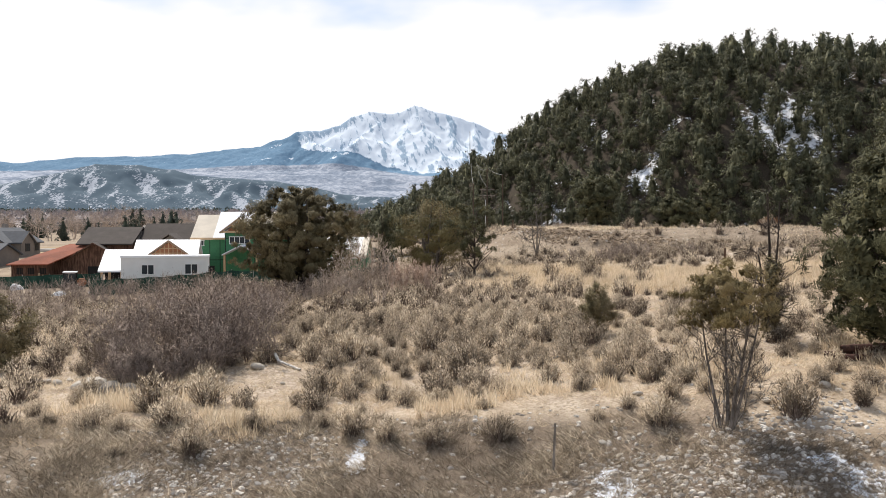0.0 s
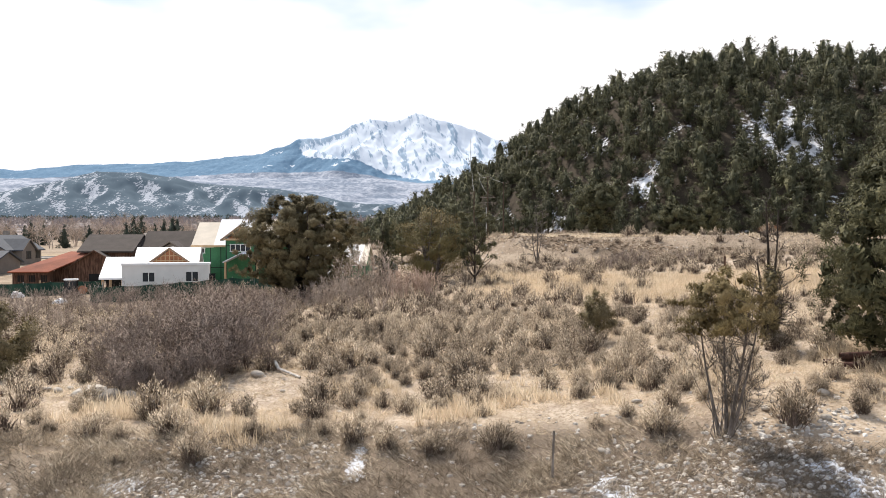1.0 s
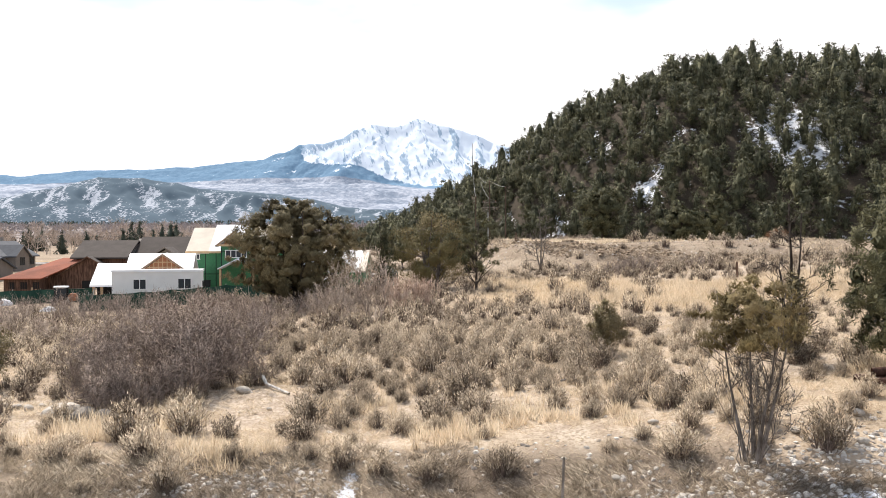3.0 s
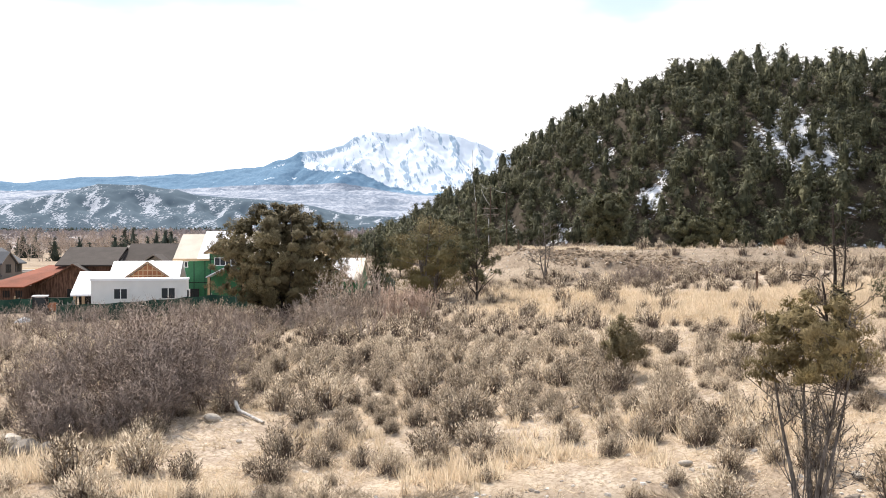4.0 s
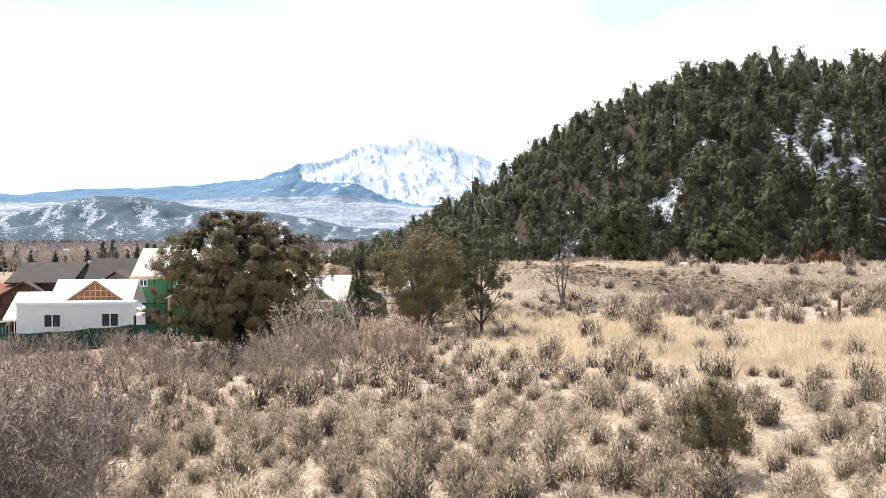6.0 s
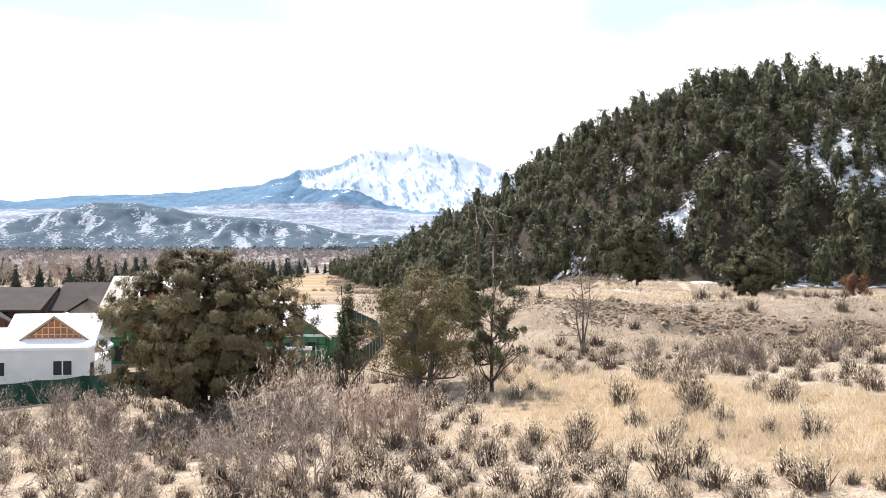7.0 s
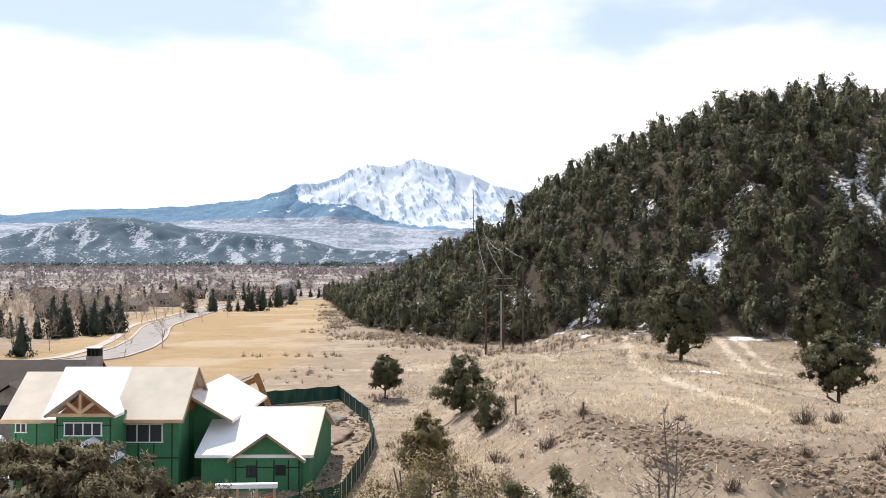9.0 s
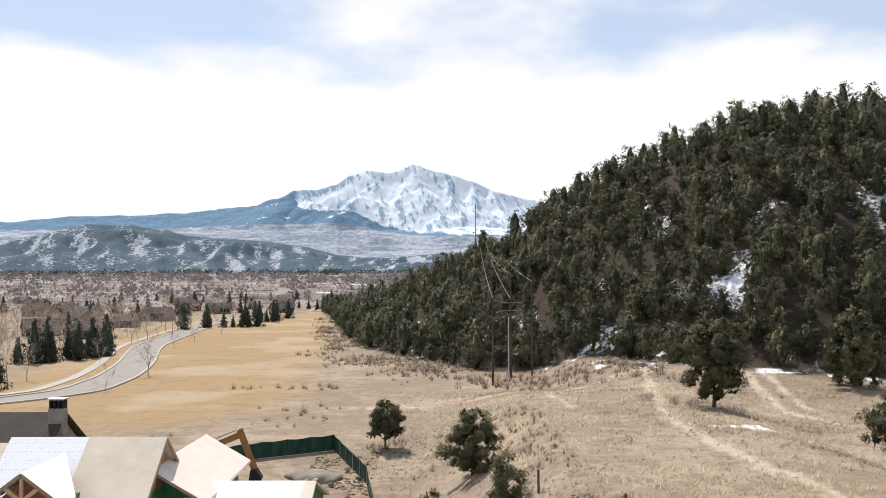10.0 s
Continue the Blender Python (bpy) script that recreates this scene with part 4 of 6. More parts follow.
stone_kinds = [stone_mesh(i, (M_STONE, M_STONE, M_STONE_DARK)[i % 3], 0.5 + 0.1 * (i % 3)) for i in range(6)]
STONES = [(-16.4, 49.2, 1.7, 0), (-15.2, 48.6, 1.3, 2), (-14.3, 48.6, 1.1, 2), (-13.4, 48.8, 0.8, 1), (-9.0, 52.9, 0.7, 1), (-19.2, 51.5, 0.5, 0), (-18.6, 51.2, 0.6, 1), (-18.2, 51.9, 0.4, 0), (-20.0, 51.8, 0.5, 1),
          (-12.0, 47.0, 0.35, 0), (-7.2, 49.5, 0.3, 1), (8.4, 42.3, 0.45, 0), (15.6, 41.2, 0.55, 1), (11.7, 43.4, 0.5, 2), (13.0, 40.2, 0.45, 0), (3.0, 46.2, 0.5, 1), (2.2, 48.5, 0.4, 0), (6.4, 38.7, 0.4, 0), (14.9, 39.0, 0.45, 1), (-11.5, 50.6, 0.5, 2), (16.8, 44.0, 0.5, 1), (-5.4, 46.5, 0.35, 1)]
for i, (x, y, s, k) in enumerate(STONES):
    ob = new("stone", stone_kinds[k])
    ob.matrix_world = pose(x, y, gz(x, y) + 0.17 * s, 8 * (i % 3) - 8, 6 * (i % 4) - 9, 47 * i) @ Matrix.Diagonal((s, s * 0.75, s * 0.8, 1))
    tagged(ob, ("pale rounded stone lying in dry grass", "pale flat stone lying in dry grass", "dark grey boulder at the thicket's edge")[k], "stone", "stones on the slope")


def log(name, pts, radius, mat, label, category="log"):
    segs = [(*pts[i], *pts[i + 1], radius * (1 - 0.12 * i), radius * (1 - 0.12 * (i + 1))) for i in range(len(pts) - 1)]
    v, f = tubes(segs, 8)
    return tagged(new(name, mesh_of(name, v, f, mat, smooth=True)), label, category)


M_BLEACHED = barky("bleached_wood", (0.42, 0.40, 0.37), (0.68, 0.65, 0.61), 6.0)
log("fallen_branch", [(-8.35, 54.4, gz(-8.35, 54.4) + 0.5), (-8.1, 54.0, gz(-8.1, 54.0) + 0.16), (-7.4, 53.0, gz(-7.4, 53.0) + 0.12), (-6.7, 52.0, gz(-6.7, 52.0) + 0.06)], 0.09, M_BLEACHED, "bleached white dead branch on the ground")
M_REDLOG = barky("dark_red_log", (0.05, 0.028, 0.022), (0.13, 0.07, 0.055), 5.0)
for i, (x0, y0, x1, y1, r, up_) in enumerate([(17.6, 46.6, 22.4, 46.0, 0.22, 0.15), (17.9, 46.0, 22.0, 45.2, 0.18, 0.12), (18.2, 46.3, 22.6, 45.8, 0.18, 0.48)]):
    log("fallen_log", [(x0, y0, gz(x0, y0) + up_), ((x0 + x1) / 2, (y0 + y1) / 2, gz((x0 + x1) / 2, (y0 + y1) / 2) + up_ + 0.05), (x1, y1, gz(x1, y1) + up_)], r, M_REDLOG, "dark reddish fallen log beside the big pine")
for i in range(5):
    r = np.random.default_rng(300 + i)
    x, y = (-3.0, 1.0, -6.0, 6.0, 3.0)[i], (71, 97, 94, 52, 101)[i]
    a = r.uniform(0, 3.14)
    log("fallen_branch", [(x + k * math.cos(a) * 0.7, y + k * math.sin(a) * 0.7, gz(x + k * math.cos(a) * 0.7, y + k * math.sin(a) * 0.7) + 0.1 + 0.05 * (k % 2)) for k in range(4)], 0.06, M_DEADWOOD, "grey dead branch lying among sage")

# ---- power line ----
M_POLE = barky("creosoted_pole", (0.05, 0.036, 0.028), (0.13, 0.095, 0.07), 4.0)
M_CONDUIT = plain("grey_conduit", (0.46, 0.46, 0.45), 0.5, 0.2)
M_WIRE = plain("aluminium_wire", (0.42, 0.42, 0.41), 0.55, 0.5, 0.1)
M_INSULATOR = plain("brown_insulator", (0.16, 0.09, 0.06), 0.3)


def round_bar(bm, a, b, r0, r1=None, sides=10):
    v, f = tubes([(*a, *b, r0, r1 or r0)], sides)
    vs = [bm.verts.new(p) for p in v]
    for q in f:
        bm.faces.new([vs[i] for i in q])
    bm.faces.new(vs[:sides][::-1])
    bm.faces.new(vs[sides:])


def utility_pole(x, y, tall, label, cross=False):
    ob = empty("utility_pole", pose(x, y, gz(x, y)), label, "pole", "power line poles")
    bm = bmesh.new()
    round_bar(bm, (0, 0, -0.5), (0, 0, tall), 0.21, 0.14)
    part("pole", bm, M_POLE, ob)
    if cross:
        for z, half in ((tall - 5.0, 1.9), (tall - 6.4, 1.9)):
            bm = bmesh.new()
            beam(bm, (-half, 0.2, z), (half, 0.2, z), 0.16, 0.18)
            part("crossarm", bm, M_POST, ob, "weathered grey crossarm")
        for sx in (-1, 1):
            bm = bmesh.new()
            beam(bm, (0, 0.2, tall - 4.2), (sx * 1.7, 0.2, tall - 5.0), 0.08)
            beam(bm, (0, 0.2, tall - 7.2), (sx * 1.7, 0.2, tall - 6.4), 0.08)
            part("brace", bm, M_POST, ob)
        bm = bmesh.new()
        round_bar(bm, (-0.42, -0.1, 0), (-0.42, -0.1, tall - 7.5), 0.11)
        part("conduit", bm, M_CONDUIT, ob, "pale grey conduit pipe")
        for k in range(3):
            bm = bmesh.new()
            round_bar(bm, (-1.5 + 1.5 * k, 0.2, tall - 5.0), (-1.5 + 1.5 * k, 0.2, tall - 4.5), 0.09, 0.05)
            part("insulator", bm, M_INSULATOR, ob)
    bm = bmesh.new()
    round_bar(bm, (0, 0, tall), (0, 0, tall + 0.35), 0.09, 0.05)
    part("insulator", bm, M_INSULATOR, ob)
    return (x, y, gz(x, y) + tall + 0.3)


tops = [utility_pole(7.8, 251, 14.6, "dark wooden utility pole at the hill's foot"), utility_pole(11.6, 262, 18.8, "dark utility pole with grey crossarms and pale conduit", True), utility_pole(15.7, 265, 17.2, "tall dark wooden utility pole with a wire")]
far_top = utility_pole(14.7, 546, 57.0 - gz(14.7, 546), "tall thin utility pole behind the wooded ridge")
for i, (a, sag) in enumerate(zip([*tops, (11.6, 262.2, tops[1][2] - 4.6)], (9.5, 11, 9, 8))):
    v = []
    for k in range(25):
        t = k / 24
        v.append((a[0] + (far_top[0] - a[0]) * t, a[1] + (far_top[1] - a[1]) * t, a[2] + (far_top[2] - a[2]) * t - sag * 4 * t * (1 - t) * 0.6))
    wv, wf = tubes([(*v[k], *v[k + 1], 0.028, 0.028) for k in range(24)], 4)
    tagged(new("power_line_wire", mesh_of("wire", wv, wf, M_WIRE)), "sagging pale power line wire over the trees", "wire", "power line wires")

# ---- building site ----
M_WHITE = plain("white_house_wrap", (0.76, 0.75, 0.72), 0.7, vary=0.06)
M_SNOWROOF = plain("white_roof_wrap", (0.86, 0.87, 0.88), 0.6, vary=0.05)
M_PINKBOARD = plain("pale_pink_boards", (0.74, 0.65, 0.58), 0.8, vary=0.08)
M_OSB = plain("tan_roof_boards", (0.64, 0.57, 0.47), 0.85, vary=0.12, scale=2.0)
def wrap_build(n, obj, pos):
    m = n.add("ShaderNodeMapping")
    m.inputs["Scale"].default_value = (0.85, 0.85, 0.85)
    n.plug(pos, m.inputs["Vector"])
    v = n.add("ShaderNodeTexVoronoi", distance="CHEBYCHEV")
    v.inputs["Randomness"].default_value = 0.25
    n.plug(m.outputs[0], v.inputs["Vector"])
    mark = n.math("MULTIPLY", n.ramp(v.outputs["Distance"], 0.26, 0.2), n.ramp(n.noise(pos, 6.0, 2.0), 0.4, 0.6))
    return n.mix(n.math("MULTIPLY", mark, 0.85), (0.70, 0.72, 0.76), (0.34, 0.39, 0.52))


M_WRAP = material("printed_roof_wrap", wrap_build, 0.6)
M_FASCIA = plain("brown_fascia", (0.30, 0.21, 0.14), 0.8, vary=0.2)
M_GREEN = plain("green_sheathing", (0.055, 0.20, 0.095), 0.7, vary=0.22, scale=0.8)
M_TAPE = plain("black_seam_tape", (0.012, 0.02, 0.016), 0.5, vary=0.1)
M_LUMBER = plain("raw_lumber", (0.52, 0.36, 0.21), 0.8, vary=0.2)
M_ORANGE = plain("orange_sheathing", (0.36, 0.15, 0.075), 0.8, vary=0.25)
M_DARK = plain("dark_interior", (0.02, 0.018, 0.016), 0.9, vary=0.2)
M_FRAME = plain("black_window_frame", (0.02, 0.02, 0.022), 0.4, vary=0.1)
M_GLASS = plain("window_glass", (0.035, 0.04, 0.045), 0.12, vary=0.1, spec=0.2, bump=0.0)
M_RUSTROOF = plain("rusted_metal_roof", (0.22, 0.062, 0.03), 0.85, 0.1, 0.35, 1.0)
M_BARNWOOD = barky("barn_boards", (0.07, 0.038, 0.026), (0.18, 0.10, 0.068), 4.0)
M_SHINGLE = plain("brown_grey_shingles", (0.06, 0.049, 0.043), 0.9, vary=0.25, scale=2.0)
M_SLATE = plain("blue_grey_roof", (0.075, 0.082, 0.095), 0.8, vary=0.2)
M_TAUPE = plain("taupe_wall", (0.21, 0.18, 0.155), 0.85, vary=0.15)
M_STONEWALL = plain("stone_wall", (0.28, 0.25, 0.22), 0.9, vary=0.35, scale=4.0)
def cloth_build(n, obj, pos):
    folds = n.noise(pos, 1.1, 4.0, 0.6, (1.0, 1.0, 0.3))
    return n.mix(n.ramp(folds, 0.35, 0.65), (0.010, 0.034, 0.026), (0.026, 0.062, 0.046)), folds


M_FENCE = material("green_screen_cloth", cloth_build, 0.8, 0, 0.2, 0.3, see_through=0.15)
M_METAL = plain("galvanised_metal", (0.5, 0.5, 0.5), 0.45, 0.7, 0.15)


def prism(bm, ring, y0, y1):
    """A closed ring of (x, z) drawn along y."""
    a, b = [bm.verts.new((x, y0, z)) for x, z in ring], [bm.verts.new((x, y1, z)) for x, z in ring]
    n = len(ring)
    bm.faces.new(a)
    bm.faces.new(b[::-1])
    for i in range(n):
        bm.faces.new((a[i], a[(i + 1) % n], b[(i + 1) % n], b[i]))


def prism_x(bm, ring, x0, x1):
    """A closed ring of (y, z) drawn along x."""
    a, b = [bm.verts.new((x0, y, z)) for y, z in ring], [bm.verts.new((x1, y, z)) for y, z in ring]
    n = len(ring)
    bm.faces.new(a)
    bm.faces.new(b[::-1])
    for i in range(n):
        bm.faces.new((a[i], a[(i + 1) % n], b[(i + 1) % n], b[i]))


def window(parent, x, y, z, wide, tall, panes=2, side=False, frame_mat=None):
    """A window whose face looks towards -y, or towards +x with side: frame, and each pane."""
    ob = empty("window", pose(x, y, z, 0, 0, 90 if side else 0), "", "")
    for key in ("label", "category"):
        if key in ob:
            del ob[key]
    ob.parent = parent
    bm = bmesh.new()
    t = 0.09
    box(bm, -wide / 2 - t, wide / 2 + t, -0.05, 0.04, -t, 0)
    box(bm, -wide / 2 - t, wide / 2 + t, -0.05, 0.04, tall, tall + t)
    for k in range(panes + 1):
        xx = -wide / 2 + wide * k / panes
        box(bm, xx - t / 2, xx + t / 2, -0.045, 0.04, 0, tall)
    part("window_frame", bm, frame_mat or M_FRAME, ob)
    for k in range(panes):
        bm = bmesh.new()
        box(bm, -wide / 2 + wide * k / panes + t / 2, -wide / 2 + wide * (k + 1) / panes - t / 2, -0.02, 0.0, 0, tall)
        part("pane", bm, M_GLASS, ob)
    return ob


def gable_roof(parent, mat, x0, x1, y0, y1, ridge, z_ridge, z_eave, along="x", thick=0.22, split=(), name="roof", trim=None):
    """Two roof planes. along x: the ridge runs in x at y = ridge; along y: in y at x = ridge."""
    if along == "x":
        cuts = [x0, *split, x1]
        for k, (a, b) in enumerate(zip(cuts, cuts[1:])):
            m = mat[k] if isinstance(mat, (list, tuple)) else mat
            bm = bmesh.new()
            slab(bm, [(a, y0, z_eave), (b, y0, z_eave), (b, ridge, z_ridge), (a, ridge, z_ridge)], thick)
            part(name, bm, m, parent)
            bm = bmesh.new()
            slab(bm, [(a, ridge, z_ridge), (b, ridge, z_ridge), (b, y1, z_eave), (a, y1, z_eave)], thick)
            part(name, bm, m, parent)
    else:
        for xa, za, xb, zb in ((x0, z_eave, ridge, z_ridge), (ridge, z_ridge, x1, z_eave)):
            bm = bmesh.new()
            slab(bm, [(xa, y0, za), (xb, y0, zb), (xb, y1, zb), (xa, y1, za)], thick)
            part(name, bm, mat if not isinstance(mat, (list, tuple)) else mat[0], parent)
    if trim and along == "y":
        for xa, za in ((x0, z_eave), (x1, z_eave)):
            bm = bmesh.new()
            beam(bm, (xa, y0 - 0.05, za - 0.12), (ridge, y0 - 0.05, z_ridge - 0.12), 0.06, 0.18)
            part("fascia", bm, trim, parent)


def tapes(parent, face_y, xs_, z0, z1, zs_=(), x0=0, x1=0):
    for x in xs_:
        bm = bmesh.new()
        box(bm, x - 0.05, x + 0.05, face_y - 0.012, face_y, z0, z1)
        part("seam_tape", bm, M_TAPE, parent)
    for z in zs_:
        bm = bmesh.new()
        box(bm, x0, x1, face_y - 0.016, face_y, z - 0.05, z + 0.05)
        part("seam_tape", bm, M_TAPE, parent)


def green_house():
    g = 0.6
    h = empty("green_house", pose(0, 0, 0), "green-sheathed two-storey house under construction with bare white and tan roofs", "house")
    # main block
    bm = bmesh.new()
    prism_x(bm, [(142.0, g), (150.8, g), (150.8, 6.8), (146.4, 9.75), (142.0, 6.8)], -33.3, -20.5)
    part("wall", bm, M_GREEN, h)
    gable_roof(h, [M_WRAP, M_OSB], -30.8, -20.0, 141.2, 151.6, 146.4, 10.5, 6.95, split=(-25.4,))
    gable_roof(h, M_OSB, -33.9, -30.8, 141.25, 151.5, 146.4, 10.1, 6.85)
    bm = bmesh.new()
    prism_x(bm, [(142.2, 7.1), (150.6, 7.1), (146.4, 10.1)], -20.5, -20.44)
    part("gable_lining", bm, M_ORANGE, h, "orange-brown unsheathed gable lining")
    for sgn in (-1, 1):
        bm = bmesh.new()
        beam(bm, (-19.98, 146.4, 10.3), (-19.98, 146.4 + sgn * 5.2, 6.75), 0.07, 0.28)
        part("fascia", bm, M_FASCIA, h)
    bm = bmesh.new()
    box(bm, -33.9, -20.0, 141.12, 141.2, 6.68, 6.95)
    part("fascia", bm, M_LUMBER, h)
    tapes(h, 142.0, [-33.0, -31.4, -30.0, -23.6, -22.4, -21.0], g, 6.8, (3.9,), -33.3, -20.5)
    for k in range(4):
        bm = bmesh.new()
        box(bm, -20.5, -20.488, 143.0 + 2.4 * k, 143.1 + 2.4 * k, g, 7.0)
        part("seam_tape", bm, M_TAPE, h)
    window(h, -32.6, 141.97, 5.9, 0.8, 0.6, 2, frame_mat=M_WHITE)
    window(h, -23.2, 141.97, 5.15, 2.9, 1.3, 3, frame_mat=M_WHITE)
    window(h, -31.6, 141.97, 1.7, 1.6, 1.3, 2)
    # front bay with open timber gable
    bm = bmesh.new()
    box(bm, -28.6, -24.5, 138.4, 142.0, g, 7.6)
    part("bay_wall", bm, M_GREEN, h)
    tapes(h, 138.4, [-28.5, -24.6], g, 7.4, (6.9,), -28.6, -24.5)
    window(h, -26.6, 138.37, 6.2, 2.7, 0.85, 4, frame_mat=M_WHITE)
    for xa in (-29.1, -24.0):
        bm = bmesh.new()
        slab(bm, [(xa, 137.5, 7.75), (-26.55, 137.5, 9.65), (-26.55, 145.1, 9.65), (xa, 139.8, 7.75)], 0.2)
        part("roof", bm, M_SNOWROOF, h)
        bm = bmesh.new()
        beam(bm, (xa, 137.45, 7.63), (-26.55, 137.45, 9.53), 0.06, 0.2)
        part("fascia", bm, M_FASCIA, h)
    # porch roof in printed wrap on two posts
    gable_roof(h, M_WRAP, -28.3, -23.5, 135.0, 138.3, -25.8, 6.1, 4.85, "y", thick=0.14)
    for px_ in (-28.0, -23.8):
        bm = bmesh.new()
        box(bm, px_ - 0.12, px_ + 0.12, 135.2, 135.44, g, 4.8)
        part("porch_post", bm, M_LUMBER, h)
    bm = bmesh.new()
    prism(bm, [(-28.6, 7.6), (-24.5, 7.6), (-26.55, 9.3)], 138.6, 141.6)
    part("gable_wall", bm, M_ORANGE, h)
    bm = bmesh.new()
    for a, b in (((-28.9, 7.75), (-24.2, 7.75)), ((-26.55, 7.8), (-26.55, 9.3)), ((-26.55, 7.9), (-27.6, 8.7)), ((-26.55, 7.9), (-25.5, 8.7))):
        beam(bm, (a[0], 137.65, a[1]), (b[0], 137.65, b[1]), 0.2, 0.24)
    part("truss", bm, M_LUMBER, h, "raw timber gable truss")
    # link with its ridge running back
    bm = bmesh.new()
    prism(bm, [(-23.3, g), (-17.7, g), (-17.7, 6.7), (-20.5, 8.3), (-23.3, 6.7)], 147.0, 160.0)
    part("wall", bm, M_GREEN, h)
    gable_roof(h, M_PINKBOARD, -24.0, -16.8, 144.2, 160.6, -20.5, 8.6, 6.45, "y", trim=M_FASCIA)
    # low wing with its front gable
    bm = bmesh.new()
    prism_x(bm, [(141.4, g), (157.2, g), (157.2, 4.3), (149.3, 6.6), (141.4, 4.3)], -18.6, -10.4)
    part("wall", bm, M_GREEN, h)
    gable_roof(h, [M_SNOWROOF, M_OSB], -19.0, -10.0, 140.9, 158.0, 149.3, 6.9, 4.3, split=(-10.9,))
    bm = bmesh.new()
    prism(bm, [(-16.0, g), (-11.0, g), (-11.0, 4.05), (-13.5, 5.75), (-16.0, 4.05)], 141.0, 143.0)
    part("gable_wall", bm, M_GREEN, h)
    gable_roof(h, M_SNOWROOF, -16.4, -10.6, 140.4, 146.5, -13.5, 6.05, 4.0, "y", trim=M_FASCIA)
    tapes(h, 141.0, [-15.9, -14.3, -13.0, -11.9, -11.1], g, 3.9, (3.35,), -16.0, -11.0)
    window(h, -14.7, 140.97, 2.7, 0.7, 0.7, 2)
    bm = bmesh.new()
    box(bm, -12.9, -12.1, 140.96, 140.985, 2.75, 3.55)
    part("vent_opening", bm, M_TAPE, h)
    return h


def white_house():
    g = 1.0
    h = empty("white_house", pose(-25.0, 112.5, 0, 0, 0, 9.5), "single-storey house under construction in white wrap with an open framed gable", "house")
    bm = bmesh.new()
    box(bm, -9.1, 0, 0, 3.0, g, 5.2)
    part("wall", bm, M_WHITE, h)
    bm = bmesh.new()
    box(bm, -9.18, 0.08, -0.08, 3.08, 5.2, 5.42)
    part("flat_roof", bm, M_SNOWROOF, h)
    bm = bmesh.new()
    box(bm, -8.6, -1.0, 3.0, 18.0, g, 3.6)
    part("link_wall", bm, M_WHITE, h)
    window(h, -6.3, -0.03, 3.45, 1.3, 0.95, 2, frame_mat=M_WHITE)
    window(h, -1.75, -0.03, 3.45, 1.35, 1.0, 2, frame_mat=M_WHITE)
    window(h, 0.03, 1.5, 3.2, 1.0, 0.9, 1, True)
    # rear block, level with the main road
    bm = bmesh.new()
    box(bm, -9.8, -2.4, 18.0, 27.0, g, 4.2)
    part("rear_wall", bm, M_WHITE, h)
    gable_roof(h, M_SNOWROOF, -10.2, -2.2, 16.4, 29.0, 22.6, 6.8, 4.3)
    gable_roof(h, M_SNOWROOF, -13.9, -10.2, 15.5, 28.0, 21.6, 5.6, 3.2)
    gable_roof(h, M_SNOWROOF, -9.9, -1.6, 17.4, 23.5, -5.75, 6.86, 3.87, "y", trim=M_FASCIA)
    bm = bmesh.new()
    prism(bm, [(-9.4, 3.95), (-2.1, 3.95), (-5.75, 6.55)], 17.75, 17.85)
    part("gable_backing", bm, M_ORANGE, h, "orange-brown backing behind open studs")
    for k in range(-7, 8):
        x = -5.75 + 0.52 * k
        top_z = 6.56 - abs(x + 5.75) * 0.72
        if top_z > 4.1:
            bm = bmesh.new()
            beam(bm, (x, 17.66, 3.95), (x, 17.66, top_z), 0.09, 0.12)
            part("stud", bm, M_LUMBER, h)
    for z in (4.0, 4.6, 5.2, 5.8):
        half = (6.52 - z) / 0.72
        bm = bmesh.new()
        beam(bm, (-5.75 - half, 17.62, z), (-5.75 + half, 17.62, z), 0.09, 0.1)
        part("rail", bm, M_LUMBER, h)
    for x in (-13.5, -12.6, -11.2):
        bm = bmesh.new()
        box(bm, x - 0.14, x + 0.14, 15.9, 16.2, g - 0.4, 3.1)
        part("porch_post", bm, M_LUMBER, h, "raw timber porch post")
    # Near-black block stands in for the shade under the porch roof.
    bm = bmesh.new()
    box(bm, -13.6, -10.0, 19.0, 27.0, g - 0.3, 3.2)
    part("porch_wall", bm, M_DARK, h)
    return h


